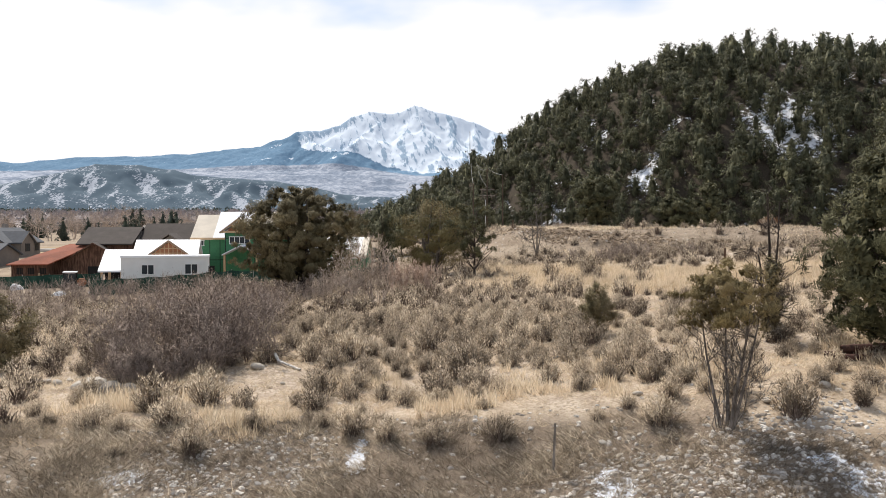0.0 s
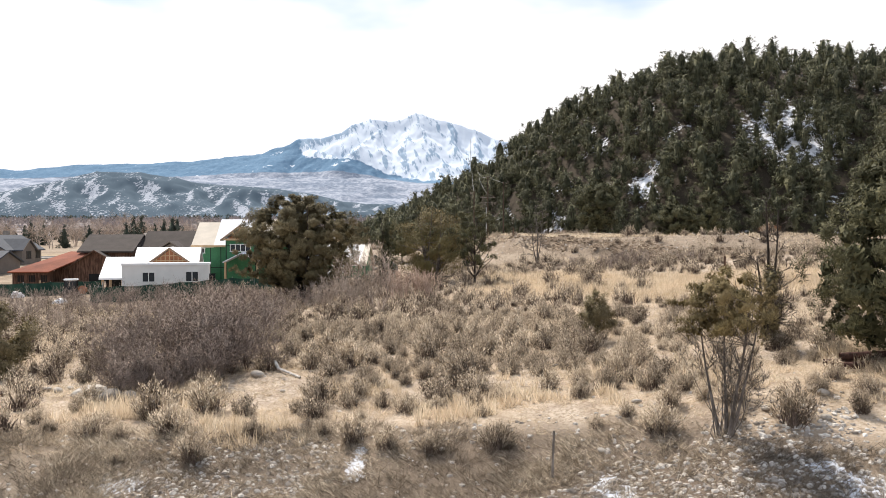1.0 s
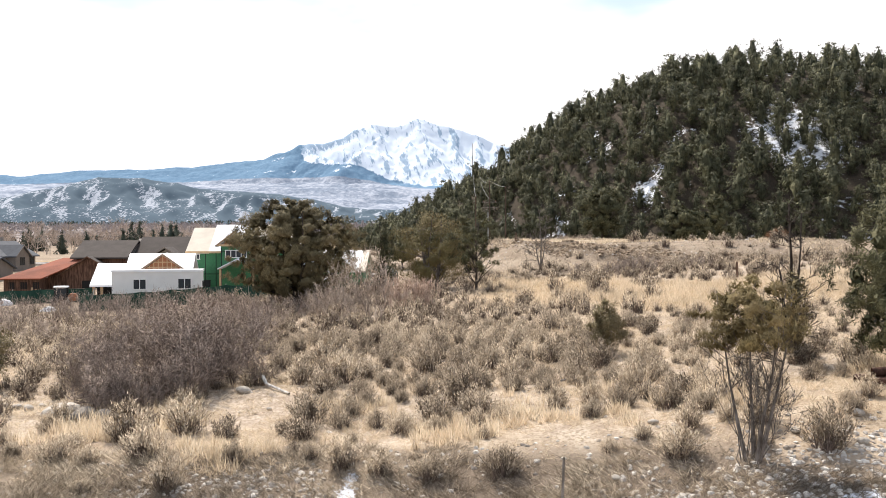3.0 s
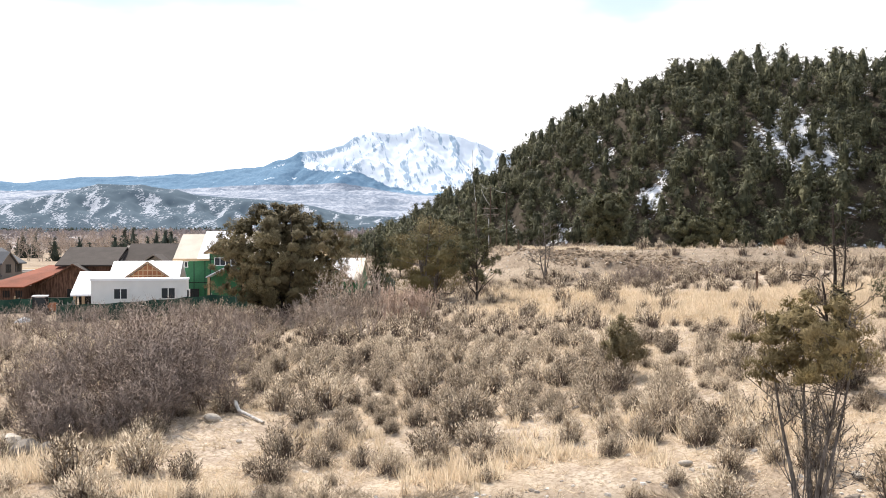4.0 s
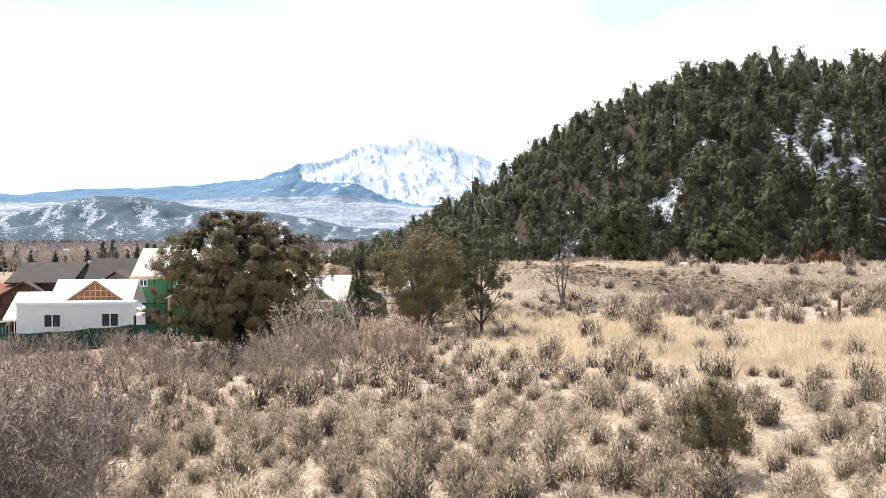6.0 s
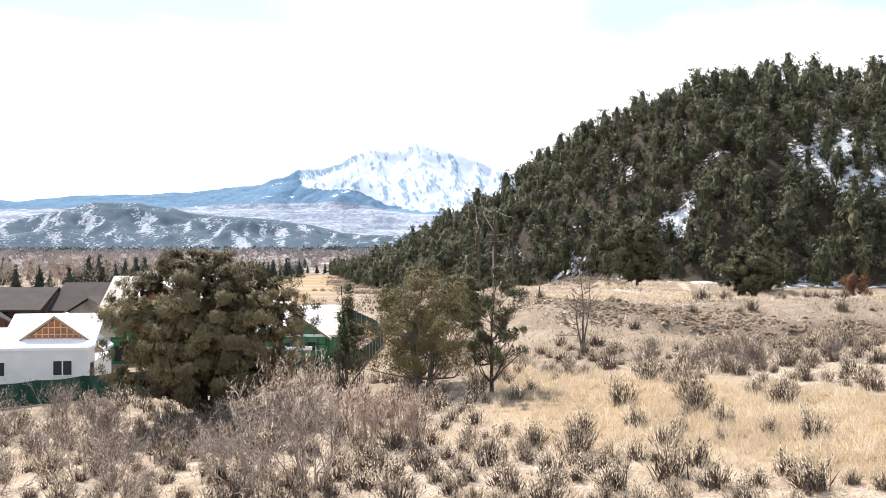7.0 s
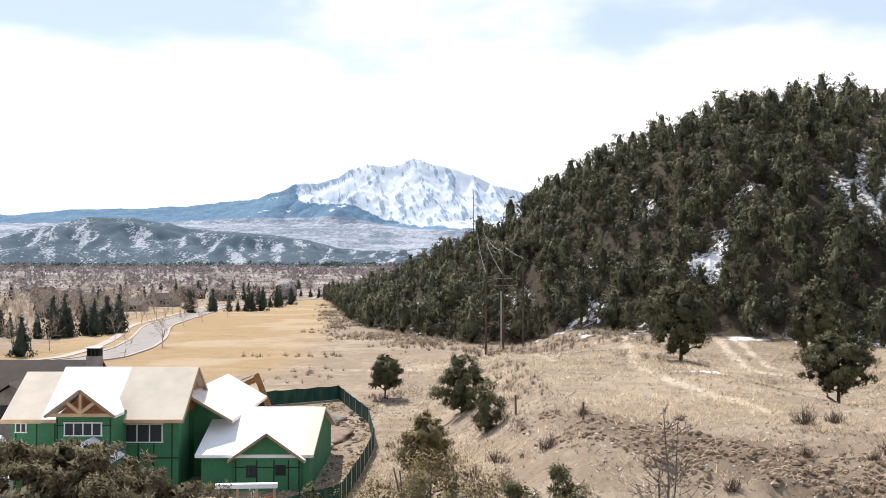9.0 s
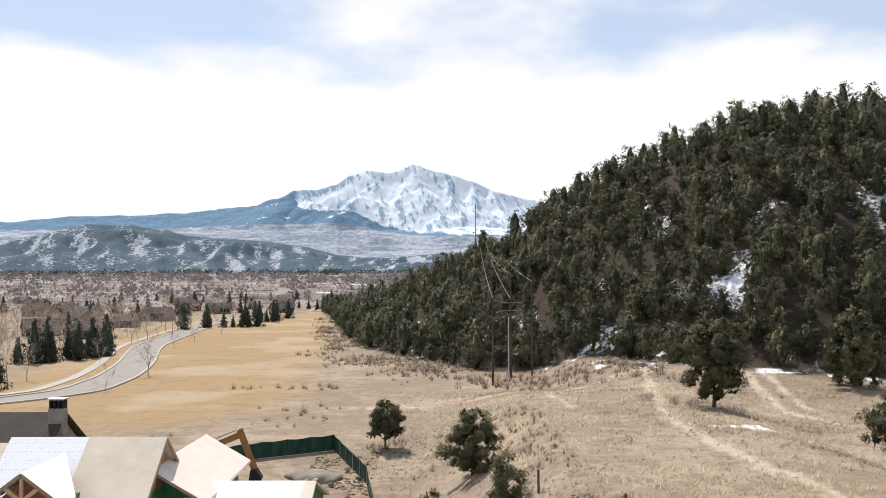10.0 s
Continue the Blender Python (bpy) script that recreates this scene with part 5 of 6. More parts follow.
def barn():
    h = empty("barn", pose(-59.0, 158.0, 0, 0, 0, 6), "weathered brown board barn with a rusted metal lean-to roof", "barn")
    bm = bmesh.new()
    box(bm, -6.0, -0.8, 0, 9, -0.5, 2.7)
    part("lean_to_wall", bm, M_BARNWOOD, h)
    bm = bmesh.new()
    slab(bm, [(-6.6, -0.6, 2.75), (-0.5, -0.6, 2.75), (4.6, 7.5, 5.55), (0.4, 9.2, 5.65)], 0.16)
    part("rusted_roof", bm, M_RUSTROOF, h, "rusted orange metal roof")
    bm = bmesh.new()
    prism(bm, [(-0.8, -0.5), (9.5, -0.5), (9.5, 3.3), (5.2, 5.7), (-0.8, 3.0)], 4.2, 13)
    part("wall", bm, M_BARNWOOD, h)
    gable_roof(h, M_SHINGLE, 0.6, 10.2, 3.6, 13.5, 5.2, 5.95, 3.1, "y", trim=M_BARNWOOD)
    # Flat dark panel on the solid wall stands in for the unlit garage inside.
    bm = bmesh.new()
    box(bm, 4.3, 7.4, 4.16, 4.2, -0.4, 2.2)
    part("garage_opening", bm, M_DARK, h)
    for k in range(3):
        bm = bmesh.new()
        box(bm, -5.3 + 1.7 * k, -4.3 + 1.7 * k, -0.03, 0.0, 1.2, 2.2)
        part("shutter", bm, M_DARK, h)
    for k in range(14):
        bm = bmesh.new()
        x = -5.95 + 0.37 * k
        box(bm, x, x + 0.05, -0.035, 0.0, -0.4, 2.65)
        part("batten", bm, M_BARNWOOD, h)
    return h


def brown_house():
    h = empty("brown_house", pose(0, 0, 0), "brown board house with dark shingle roofs and a stone chimney", "house")
    bm = bmesh.new()
    prism_x(bm, [(165.6, -0.4), (176.6, -0.4), (176.6, 5.6), (171, 8.0), (165.6, 5.6)], -57.0, -49.4)
    part("wall", bm, M_BARNWOOD, h)
    gable_roof(h, M_SHINGLE, -57.8, -48.8, 164.8, 177.4, 171, 8.35, 5.7)
    bm = bmesh.new()
    prism_x(bm, [(168.0, -0.4), (178.0, -0.4), (178.0, 5.6), (173, 8.6), (168.0, 5.6)], -49.4, -37.1)
    part("wall", bm, M_STONEWALL, h)
    gable_roof(h, M_SHINGLE, -48.8, -36.5, 167.0, 179.0, 173, 8.9, 5.5)
    bm = bmesh.new()
    prism(bm, [(-45.6, -0.4), (-40.6, -0.4), (-40.6, 5.4), (-43.1, 6.9), (-45.6, 5.4)], 165.5, 170)
    part("gable_wall", bm, M_STONEWALL, h)
    gable_roof(h, M_SHINGLE, -46.2, -40.0, 164.9, 172.5, -43.1, 7.3, 5.35, "y", trim=M_TAUPE)
    window(h, -43.1, 165.47, 3.6, 2.0, 1.3, 2)
    window(h, -47.4, 167.97, 3.4, 1.2, 1.2, 1)
    bm = bmesh.new()
    box(bm, -37.7, -36.3, 171.4, 172.6, 5.0, 9.4)
    ch = part("chimney", bm, M_STONEWALL, h, "stone chimney with a metal cap")
    for k in range(4):
        bm = bmesh.new()
        box(bm, -37.65 + 0.4 * k, -37.5 + 0.4 * k, 171.5, 172.5, 9.4, 10.2)
        part("flue", bm, M_DARK, ch)
    bm = bmesh.new()
    box(bm, -37.8, -36.2, 171.3, 172.7, 10.2, 10.32)
    part("chimney_cap", bm, M_METAL, ch)
    return h


green_house()
white_house()
barn()
brown_house()

# green screened fence round the site
FENCE_LINE = [(-60, 124), (-51, 127), (-42.5, 131), (-39, 120), (-37, 110), (-30, 107.5), (-24, 108.6), (-20, 112), (-13.8, 127.5), (-7.4, 135.7), (-6.8, 150), (-6.6, 160), (-8.0, 172), (-12.5, 186), (-19.5, 182), (-26, 178)]
fence = empty("site_fence", pose(0, 0, 0), "green screened temporary chain-link site fence with metal posts", "fence")
fr = np.random.default_rng(77)
for (ax, ay), (bx, by) in zip(FENCE_LINE, FENCE_LINE[1:]):
    steps = max(1, round(math.hypot(bx - ax, by - ay) / 3.0))
    for k in range(steps):
        p, q = [(ax + (bx - ax) * t, ay + (by - ay) * t) for t in (k / steps, (k + 1) / steps)]
        v, f = [], []
        for i in range(9):
            t = i / 8
            x, y = p[0] + (q[0] - p[0]) * t, p[1] + (q[1] - p[1]) * t
            out = 0.12 * math.sin(math.pi * t) * fr.uniform(0.3, 1)
            droop = 0.10 * math.sin(math.pi * t)
            z = gz(p[0], p[1]) * (1 - t) + gz(q[0], q[1]) * t
            for up_ in (0.02, 0.6, 1.15, 1.7 - droop):
                v.append((x + out * math.sin(up_ * 2), y - out * math.sin(up_ * 2), z + up_))
        for i in range(8):
            for j in range(3):
                a = i * 4 + j
                f.append((a, a + 4, a + 5, a + 1))
        put(new("screen_panel", mesh_of("screen", v, f, M_FENCE, smooth=True)), fence)
        bm = bmesh.new()
        z = gz(*p)
        round_bar(bm, (p[0], p[1] + 0.05, z - 0.2), (p[0], p[1] + 0.05, z + 1.8), 0.035, sides=6)
        part("fence_post", bm, M_METAL, fence)

# machines on the site
M_YELLOW = plain("faded_yellow_paint", (0.30, 0.135, 0.04), 0.5, vary=0.25)
M_BLACK = plain("black_rubber", (0.02, 0.02, 0.02), 0.8, vary=0.2)


def excavator():
    gx, gy = -25.5, 172.0
    g = gz(gx, gy)
    h = empty("excavator", pose(gx, gy, g), "yellow tracked excavator with a raised boom", "excavator")
    for sy in (-1.3, 1.3):
        bm = bmesh.new()
        box(bm, -2.1, 2.1, sy - 0.3, sy + 0.3, 0.0, 0.8)
        bmesh.ops.bevel(bm, geom=list(bm.edges), offset=0.2, segments=2, affect="EDGES")
        part("track", bm, M_BLACK, h)
    bm = bmesh.new()
    box(bm, -2.4, 1.4, -1.3, 1.3, 0.9, 2.1)
    bmesh.ops.bevel(bm, geom=list(bm.edges), offset=0.12, segments=2, affect="EDGES")
    part("body", bm, M_YELLOW, h)
    bm = bmesh.new()
    box(bm, 0.2, 1.7, -1.3, -0.2, 2.1, 3.2)
    part("cab", bm, M_GLASS, h, "dark glazed cab")
    for nm, a, b, wd, dp in (("boom", (1.3, 0.3, 1.8), (3.9, 0.0, 3.8), 0.4, 0.6), ("boom", (3.9, 0.0, 3.8), (6.2, -2.0, 4.9), 0.38, 0.5), ("stick", (6.0, -2.2, 5.3), (7.6, -3.4, 1.9), 0.34, 0.55)):
        bm = bmesh.new()
        beam(bm, a, b, wd, dp)
        part(nm, bm, M_YELLOW, h)
    bm = bmesh.new()
    beam(bm, (3.4, 0.0, 4.2), (5.6, -1.9, 5.2), 0.09)
    part("ram", bm, M_METAL, h)
    bm = bmesh.new()
    prism(bm, [(7.1, 0.6), (8.0, 0.5), (8.3, 1.2), (7.8, 2.0), (7.3, 1.9)], -4.0, -2.9)
    part("bucket", bm, M_BLACK, h)


def loader():
    gx, gy = -44.4, 125.0
    h = empty("skid_loader", pose(gx, gy, gz(gx, gy), 0, 0, 12) @ Matrix.Scale(0.9, 4), "black compact loader with a white roof and an orange hood", "loader")
    for sx in (-0.9, 0.9):
        for sy in (-0.7, 0.7):
            bm = bmesh.new()
            round_bar(bm, (sx - 0.2 * (1 if sx > 0 else -1), sy, 0.45), (sx + 0.2 * (1 if sx > 0 else -1), sy, 0.45), 0.45, sides=14)
            part("wheel", bm, M_BLACK, h)
    bm = bmesh.new()
    box(bm, -0.9, 0.9, -1.2, 1.2, 0.4, 1.0)
    part("chassis", bm, M_BLACK, h)
    for sx in (-0.75, 0.75):
        for sy in (-0.8, 0.6):
            bm = bmesh.new()
            beam(bm, (sx, sy, 1.0), (sx, sy, 2.3), 0.12)
            part("cab_pillar", bm, M_BLACK, h)
    bm = bmesh.new()
    box(bm, -0.7, 0.7, -0.75, 0.55, 1.0, 2.2)
    part("cab_glass", bm, M_GLASS, h)
    bm = bmesh.new()
    box(bm, -0.9, 0.9, -0.95, 0.75, 2.3, 2.48)
    bmesh.ops.bevel(bm, geom=list(bm.edges), offset=0.06, segments=2, affect="EDGES")
    part("cab_roof", bm, M_SNOWROOF, h, "white cab roof")
    bm = bmesh.new()
    box(bm, 0.9, 2.0, -0.7, 0.7, 0.5, 1.5)
    bmesh.ops.bevel(bm, geom=list(bm.edges), offset=0.2, segments=3, affect="EDGES")
    part("hood", bm, M_ORANGE, h, "orange and white hood")


excavator()
loader()


def heap(name, x, y, rx, ry, tall, mat, label, category, seed, up_=0.0):
    r = np.random.default_rng(seed)
    bm = bmesh.new()
    bmesh.ops.create_icosphere(bm, subdivisions=3, radius=1)
    k = r.normal(0, 1.6, (5, 3))
    for v in bm.verts:
        d = sum(0.07 * math.sin(2.2 * float(np.dot(k[i], v.co)) + i) for i in range(5))
        v.co = Vector((v.co.x * rx * (1 + d), v.co.y * ry * (1 + d), max(v.co.z, -0.15) * tall * (1 + d)))
    ob = part(name, bm, mat, smooth=True)
    ob.matrix_world = pose(x, y, gz(x, y) + up_)
    return tagged(ob, label, category)


M_TARP = plain("white_tarp", (0.78, 0.79, 0.80), 0.6, vary=0.08)
M_DIRT = plain("dug_earth", (0.26, 0.19, 0.14), 0.95, vary=0.4, scale=3.0, bump=0.9)
heap("tarp_bundle", -41.6, 113.5, 0.9, 0.8, 0.5, M_TARP, "stack under a white tarp beside the loader", "tarp", 1)
heap("tarp_bundle", -36.6, 113.0, 1.5, 0.5, 0.9, M_TARP, "long stack wrapped in white sheeting", "tarp", 2)
heap("tarp_bundle", -50.5, 124.0, 0.8, 0.6, 0.7, M_TARP, "small stack under white sheeting", "tarp", 3)

heap("earth_mound", -11.2, 166.0, 2.2, 4.5, 0.6, M_DIRT, "heap of dug brown earth inside the site fence", "earth heap", 4)
heap("stone_mound", -13.4, 174.0, 2.6, 2.4, 0.7, M_STONE_DARK, "heap of grey broken stone inside the site fence", "stone heap", 5)
for i in range(14):
    r = np.random.default_rng(900 + i)
    x, y = r.uniform(-14.5, -8.6), r.uniform(158, 178)
    ob = new("rubble_block", stone_kinds[i % 6])
    ob.matrix_world = pose(x, y, gz(x, y) + 0.3, 20 * r.uniform(-1, 1), 20 * r.uniform(-1, 1), 40 * i) @ Matrix.Diagonal((r.uniform(0.4, 1.0), r.uniform(0.35, 0.7), r.uniform(0.5, 0.9), 1))
    tagged(ob, "broken pale stone block lying on the rubble heap", "stone", "rubble blocks")

lumber = empty("lumber_frame", pose(-13.6, 133.0, gz(-13.6, 133.0), 0, 0, 4), "raw timber porch frame with a white covered beam", "frame")
bm = bmesh.new()
box(bm, -2.1, 2.1, -0.2, 0.35, 1.9, 2.2)
part("cover", bm, M_SNOWROOF, lumber, "white covering on the beam")
for x in (-1.9, -0.6, 0.7, 1.9):
    bm = bmesh.new()
    box(bm, x - 0.09, x + 0.09, -0.1, 0.1, -0.1, 1.9)
    part("stud", bm, M_LUMBER, lumber)
bm = bmesh.new()
beam(bm, (-1.9, 0, 0.6), (1.9, 0, 1.3), 0.1, 0.14)
part("brace", bm, M_ORANGE, lumber)
boards = empty("leaning_boards", pose(-60.6, 157.2, -0.6), "pale boards leaning against the barn wall", "boards")
for k, (dx, dz) in enumerate(((-0.3, 2.0), (0.25, 1.7), (0.0, 1.5))):
    bm = bmesh.new()
    beam(bm, (dx * 0.4, -0.5, 0), (dx, 0.6, dz), 0.22, 0.06)
    part("board", bm, M_LUMBER, boards)

# ---- road and village ----
M_ROAD = plain("pale_worn_asphalt", (0.29, 0.265, 0.245), 0.9, vary=0.12, scale=1.0)
M_KERB = plain("concrete_kerb", (0.42, 0.385, 0.345), 0.9, vary=0.12)


def smooth_line(pts, n):
    p = np.array(pts, float)
    t = np.linspace(0, len(p) - 1.001, n)
    i = np.floor(t).astype(int)
    u = (t - i)[:, None]
    g = lambda k: p[np.clip(k, 0, len(p) - 1)]
    a, b, c, d = g(i - 1), g(i), g(i + 1), g(i + 2)
    return 0.5 * (2 * b + (c - a) * u + (2 * a - 5 * b + 4 * c - d) * u**2 + (3 * b - a - 3 * c + d) * u**3)


def ribbon(line, left, right, up0, up1, mat, name):
    d = unit(np.gradient(line, axis=0))
    nrm = np.stack([-d[:, 1], d[:, 0]], 1)
    v = []
    for p, q in zip(line, nrm):
        z = gz(*p)
        for off, up_ in ((left, -0.15), (left, up0), (right, up1), (right, -0.15)):
            v.append((p[0] + q[0] * off, p[1] + q[1] * off, max(z, gz(p[0] + q[0] * off, p[1] + q[1] * off)) + up_))
    f = []
    for i in range(len(line) - 1):
        for j in range(3):
            a = i * 4 + j
            f.append((a, a + 1, a + 5, a + 4))
    return mesh_of(name, v, f, mat)


road_line = smooth_line([(-110, 196), (-82, 214), (-64, 234), (-60, 254), (-66, 294), (-79, 350), (-84, 385), (-91, 450), (-98, 520), (-94, 610), (-70, 700)], 90)
tagged(new("road", ribbon(road_line, 3.5, -3.5, 0.10, 0.10, M_ROAD, "road")), "pale worn asphalt road curving through the village", "road", kind="structure")
for side_ in (3.5, -4.1):
    tagged(new("kerb", ribbon(road_line, side_ + 0.6, side_, 0.24, 0.24, M_KERB, "kerb")), "pale concrete kerb along the road", "kerb", kind="structure")
tagged(new("pavement", ribbon(road_line, 8.6, 6.6, 0.12, 0.12, M_KERB, "pavement")), "pale concrete footpath beside the road", "pavement", kind="structure")


def village_house(x, y, wide, deep, wall_h, rise, turn, wall, roof, label):
    h = empty("village_house", pose(x, y, gz(x, y), 0, 0, turn), label, "house", "village houses")
    bm = bmesh.new()
    prism_x(bm, [(-deep / 2, -0.5), (deep / 2, -0.5), (deep / 2, wall_h), (0, wall_h + rise), (-deep / 2, wall_h)], -wide / 2, wide / 2)
    part("wall", bm, wall, h)
    gable_roof(h, roof, -wide / 2 - 0.5, wide / 2 + 0.5, -deep / 2 - 0.6, deep / 2 + 0.6, 0, wall_h + rise + 0.25, wall_h - 0.1)
    bm = bmesh.new()
    prism(bm, [(-wide * 0.3, -0.5), (wide * 0.05, -0.5), (wide * 0.05, wall_h), (-wide * 0.125, wall_h + rise * 0.7), (-wide * 0.3, wall_h)], -deep / 2 - 2, 0)
    part("gable_wall", bm, wall, h)
    gable_roof(h, roof, -wide * 0.3 - 0.4, wide * 0.05 + 0.4, -deep / 2 - 2.4, 0, -wide * 0.125, wall_h + rise * 0.7 + 0.3, wall_h - 0.1, "y", trim=wall)
    for k in range(3):
        window(h, wide * (0.14 + 0.13 * k), -deep / 2 - 0.03, wall_h * 0.35, 1.1, 1.3, 2)
    window(h, -wide * 0.125, -deep / 2 - 2.03, wall_h * 0.35, 1.4, 1.3, 2)
    bm = bmesh.new()
    box(bm, wide * 0.2, wide * 0.2 + 0.9, 0.4, 1.3, wall_h, wall_h + rise + 1.0)
    part("chimney", bm, M_STONEWALL, h)
    return h


village_house(-83, 196, 12, 9, 2.6, 2.4, 80, M_TAUPE, M_SLATE, "grey house with a blue-grey roof")
village_house(-80, 178, 12, 8, 1.9, 1.6, -8, M_TAUPE, M_SLATE, "grey house with a blue-grey roof")
vr = np.random.default_rng(12)
VILLAGE = [(-112, 402), (-132, 415), (-124, 478), (-150, 500), (-205, 600), (-128, 540), (-172, 575), (-122, 640), (-90, 655), (-150, 690), (-60, 780), (-205, 640), (-230, 540), (-250, 720), (-110, 800), (-180, 800), (-310, 640), (-20, 840), (-300, 820)]
for i, (x, y) in enumerate(VILLAGE):
    wall, roof = [(M_STONEWALL, M_SHINGLE), (M_TAUPE, M_SHINGLE), (M_STONEWALL, M_SLATE), (M_BARNWOOD, M_SHINGLE)][(i * 7) % 4 if i % 5 else 0]
    village_house(x, y, vr.uniform(10, 14), vr.uniform(7, 9), vr.uniform(2.4, 3.6), vr.uniform(2.2, 3.0), vr.uniform(-40, 40), wall, roof, "far village house with " + {M_SHINGLE: "a dark shingle roof", M_SLATE: "a blue-grey roof"}[roof])

spruce_kinds = [tree_meshes(400 + i, 10.0, 6.2, 0.0, spruce_shape, M_SPRUCE, M_BARK_DARK, 150, 5, 0.42, 0.42, 0.18, 2, lobes=80, lobe=0.07, core=0.7, fill=2, lift=-0.2, lump=0.6) for i in range(4)]
SPRUCES = [(-91 + 1.0 * k + vr.uniform(-1.5, 1.5), 297 + 2.2 * k + vr.uniform(-4, 4)) for k in range(13)] + [(-75, 247), (-99, 300), (-104, 306), (-88, 345)]
for _ in range(150):
    x, y = vr.uniform(-260, 10), vr.uniform(330, 900)
    r = np.interp(y, road_line[:, 1], road_line[:, 0])
    if x > r + 12 and y < 690 or abs(x - r) < 8:
        continue
    SPRUCES.append((x, y))
SPRUCES += [(-62 + vr.uniform(-14, 24), 700 + vr.uniform(0, 60)) for _ in range(26)] + [(-93 + vr.uniform(-6, 22), 470 + vr.uniform(-20, 120)) for _ in range(14)]
for i, (x, y) in enumerate(SPRUCES):
    tree("spruce_tree", x, y, spruce_kinds[i % 4], "dark blue-green spruce in the village", "tree", vr.uniform(0, 360), vr.uniform(0.5, 1.05), "village spruces", 0.2)


def bare_mesh(seed, tall):
    r = np.random.default_rng(seed)
    segs, _ = branches(r, (0, 0, -0.2), (0, 0, 1), tall * 0.38, tall * 0.014, 3, 4, 0.55, 0.14, 0.68, 0.12, 2)
    thick = [g for g in segs if g[6] > tall * 0.007]
    v, f = tubes(thick, 3)
    tv, tf, _ = twiglets(r, [g for g in segs if g[6] <= tall * 0.007], 2)
    mid_ = tv.reshape(-1, 3, 3).mean(1, keepdims=True)
    tv = (mid_ + (tv.reshape(-1, 3, 3) - mid_) * (2.2, 2.2, 1.2)).reshape(-1, 3)
    v, f = np.concatenate([v[f[:, [0, 1, 2]]].reshape(-1, 3), v[f[:, [0, 2, 3]]].reshape(-1, 3), tv]), None
    return mesh_of("branches", v, np.arange(len(v)).reshape(-1, 3), M_TWIG)


bare_kinds = [bare_mesh(500 + i, 9.5) for i in range(4)]
BARE = [(-56, 269.6, 1.1), (-55.9, 244.5, 0.55), (-74, 297, 0.65), (-71, 348, 0.6), (-75, 387, 0.5), (-73, 378, 0.45), (-74, 420, 0.6), (-88, 480, 0.6), (-90, 520, 0.6)]
BARE += [(vr.uniform(-150, -90), vr.uniform(325, 480), vr.uniform(0.7, 1.3)) for _ in range(75)]
for _ in range(210):
    x, y = vr.uniform(-240, -10), 250 + 650 * vr.uniform(0, 1) ** 1.1
    r = np.interp(y, road_line[:, 1], road_line[:, 0])
    if x > r - 14 and y < 690:
        continue
    BARE.append((x, y, vr.uniform(0.7, 1.4)))
for i, (x, y, s) in enumerate(BARE):
    ob = new("cottonwood_tree", bare_kinds[i % 4])
    ob.matrix_world = pose(x, y, gz(x, y), 0, 0, vr.uniform(0, 360)) @ Matrix.Scale(s, 4)
    tagged(ob, "leafless grey cottonwood in the village", "tree", "bare village trees")


# bare groves and dark conifers over the valley floor, too far to tell apart
def grove(n_, x_of, y_of, tall, count, size, seed, stretch=0.5, least=0.03):
    r = np.random.default_rng(seed)
    x, y = x_of(r, n_), y_of(r, n_)
    keep = (fractal(x * stretch, y, 110, 3, seed) > least) & (x < np.interp(y, [450, 600, 700, 720, 1200, 4000], [-112, -108, -82, -20, 300, 1500]))
    x, y = x[keep], y[keep]
    c = np.stack([x, y, height(x, y) + tall * 0.45], 1)
    v, _ = sprigs(r, c, size, count, 1.0)
    v = v.reshape(len(c), -1, 3)
    v = (v - c[:, None]) * np.array([tall * 0.5, tall * 0.5, tall * 0.55]) * r.uniform(0.6, 1.3, (len(c), 1, 1)) + c[:, None]
    return v.reshape(-1, 3), np.arange(len(c) * count * 3).reshape(-1, 3)


for nm, mat_, n_, tall, seed, lab in (("bare_groves", M_TWIG, 9000, 8.0, 91, "leafless grey-brown cottonwood groves across the valley"), ("far_conifers", M_SPRUCE, 1100, 7.0, 95, "scattered dark conifers across the valley")):
    v, f = grove(n_, lambda r, n: r.uniform(-900, 500, n), lambda r, n: 470 + 2000 * r.uniform(0, 1, n) ** 1.6, tall, 20, 0.2, seed)
    tagged(new(nm, mesh_of(nm, v, f, mat_)), lab, "trees", kind="stuff")
for nm, mat_, y0, y1, n_, tall, size, seed, lab in (("far_woods", M_FARWOOD, 950, 2500, 11000, 11.0, 0.6, 97, "bands of bare mauve-grey woods on the valley floor"), ("dark_woods", M_SPRUCE, 2150, 2800, 4500, 11.0, 0.6, 99, "dark conifer woods at the foot of the foothills")):
    v, f = grove(n_, lambda r, n: r.uniform(-1500, 700, n), lambda r, n: r.uniform(y0, y1, n), tall, 9, size, seed, 0.25, 0.3)
    tagged(new(nm, mesh_of(nm, v, f, mat_)), lab, "trees", kind="stuff")

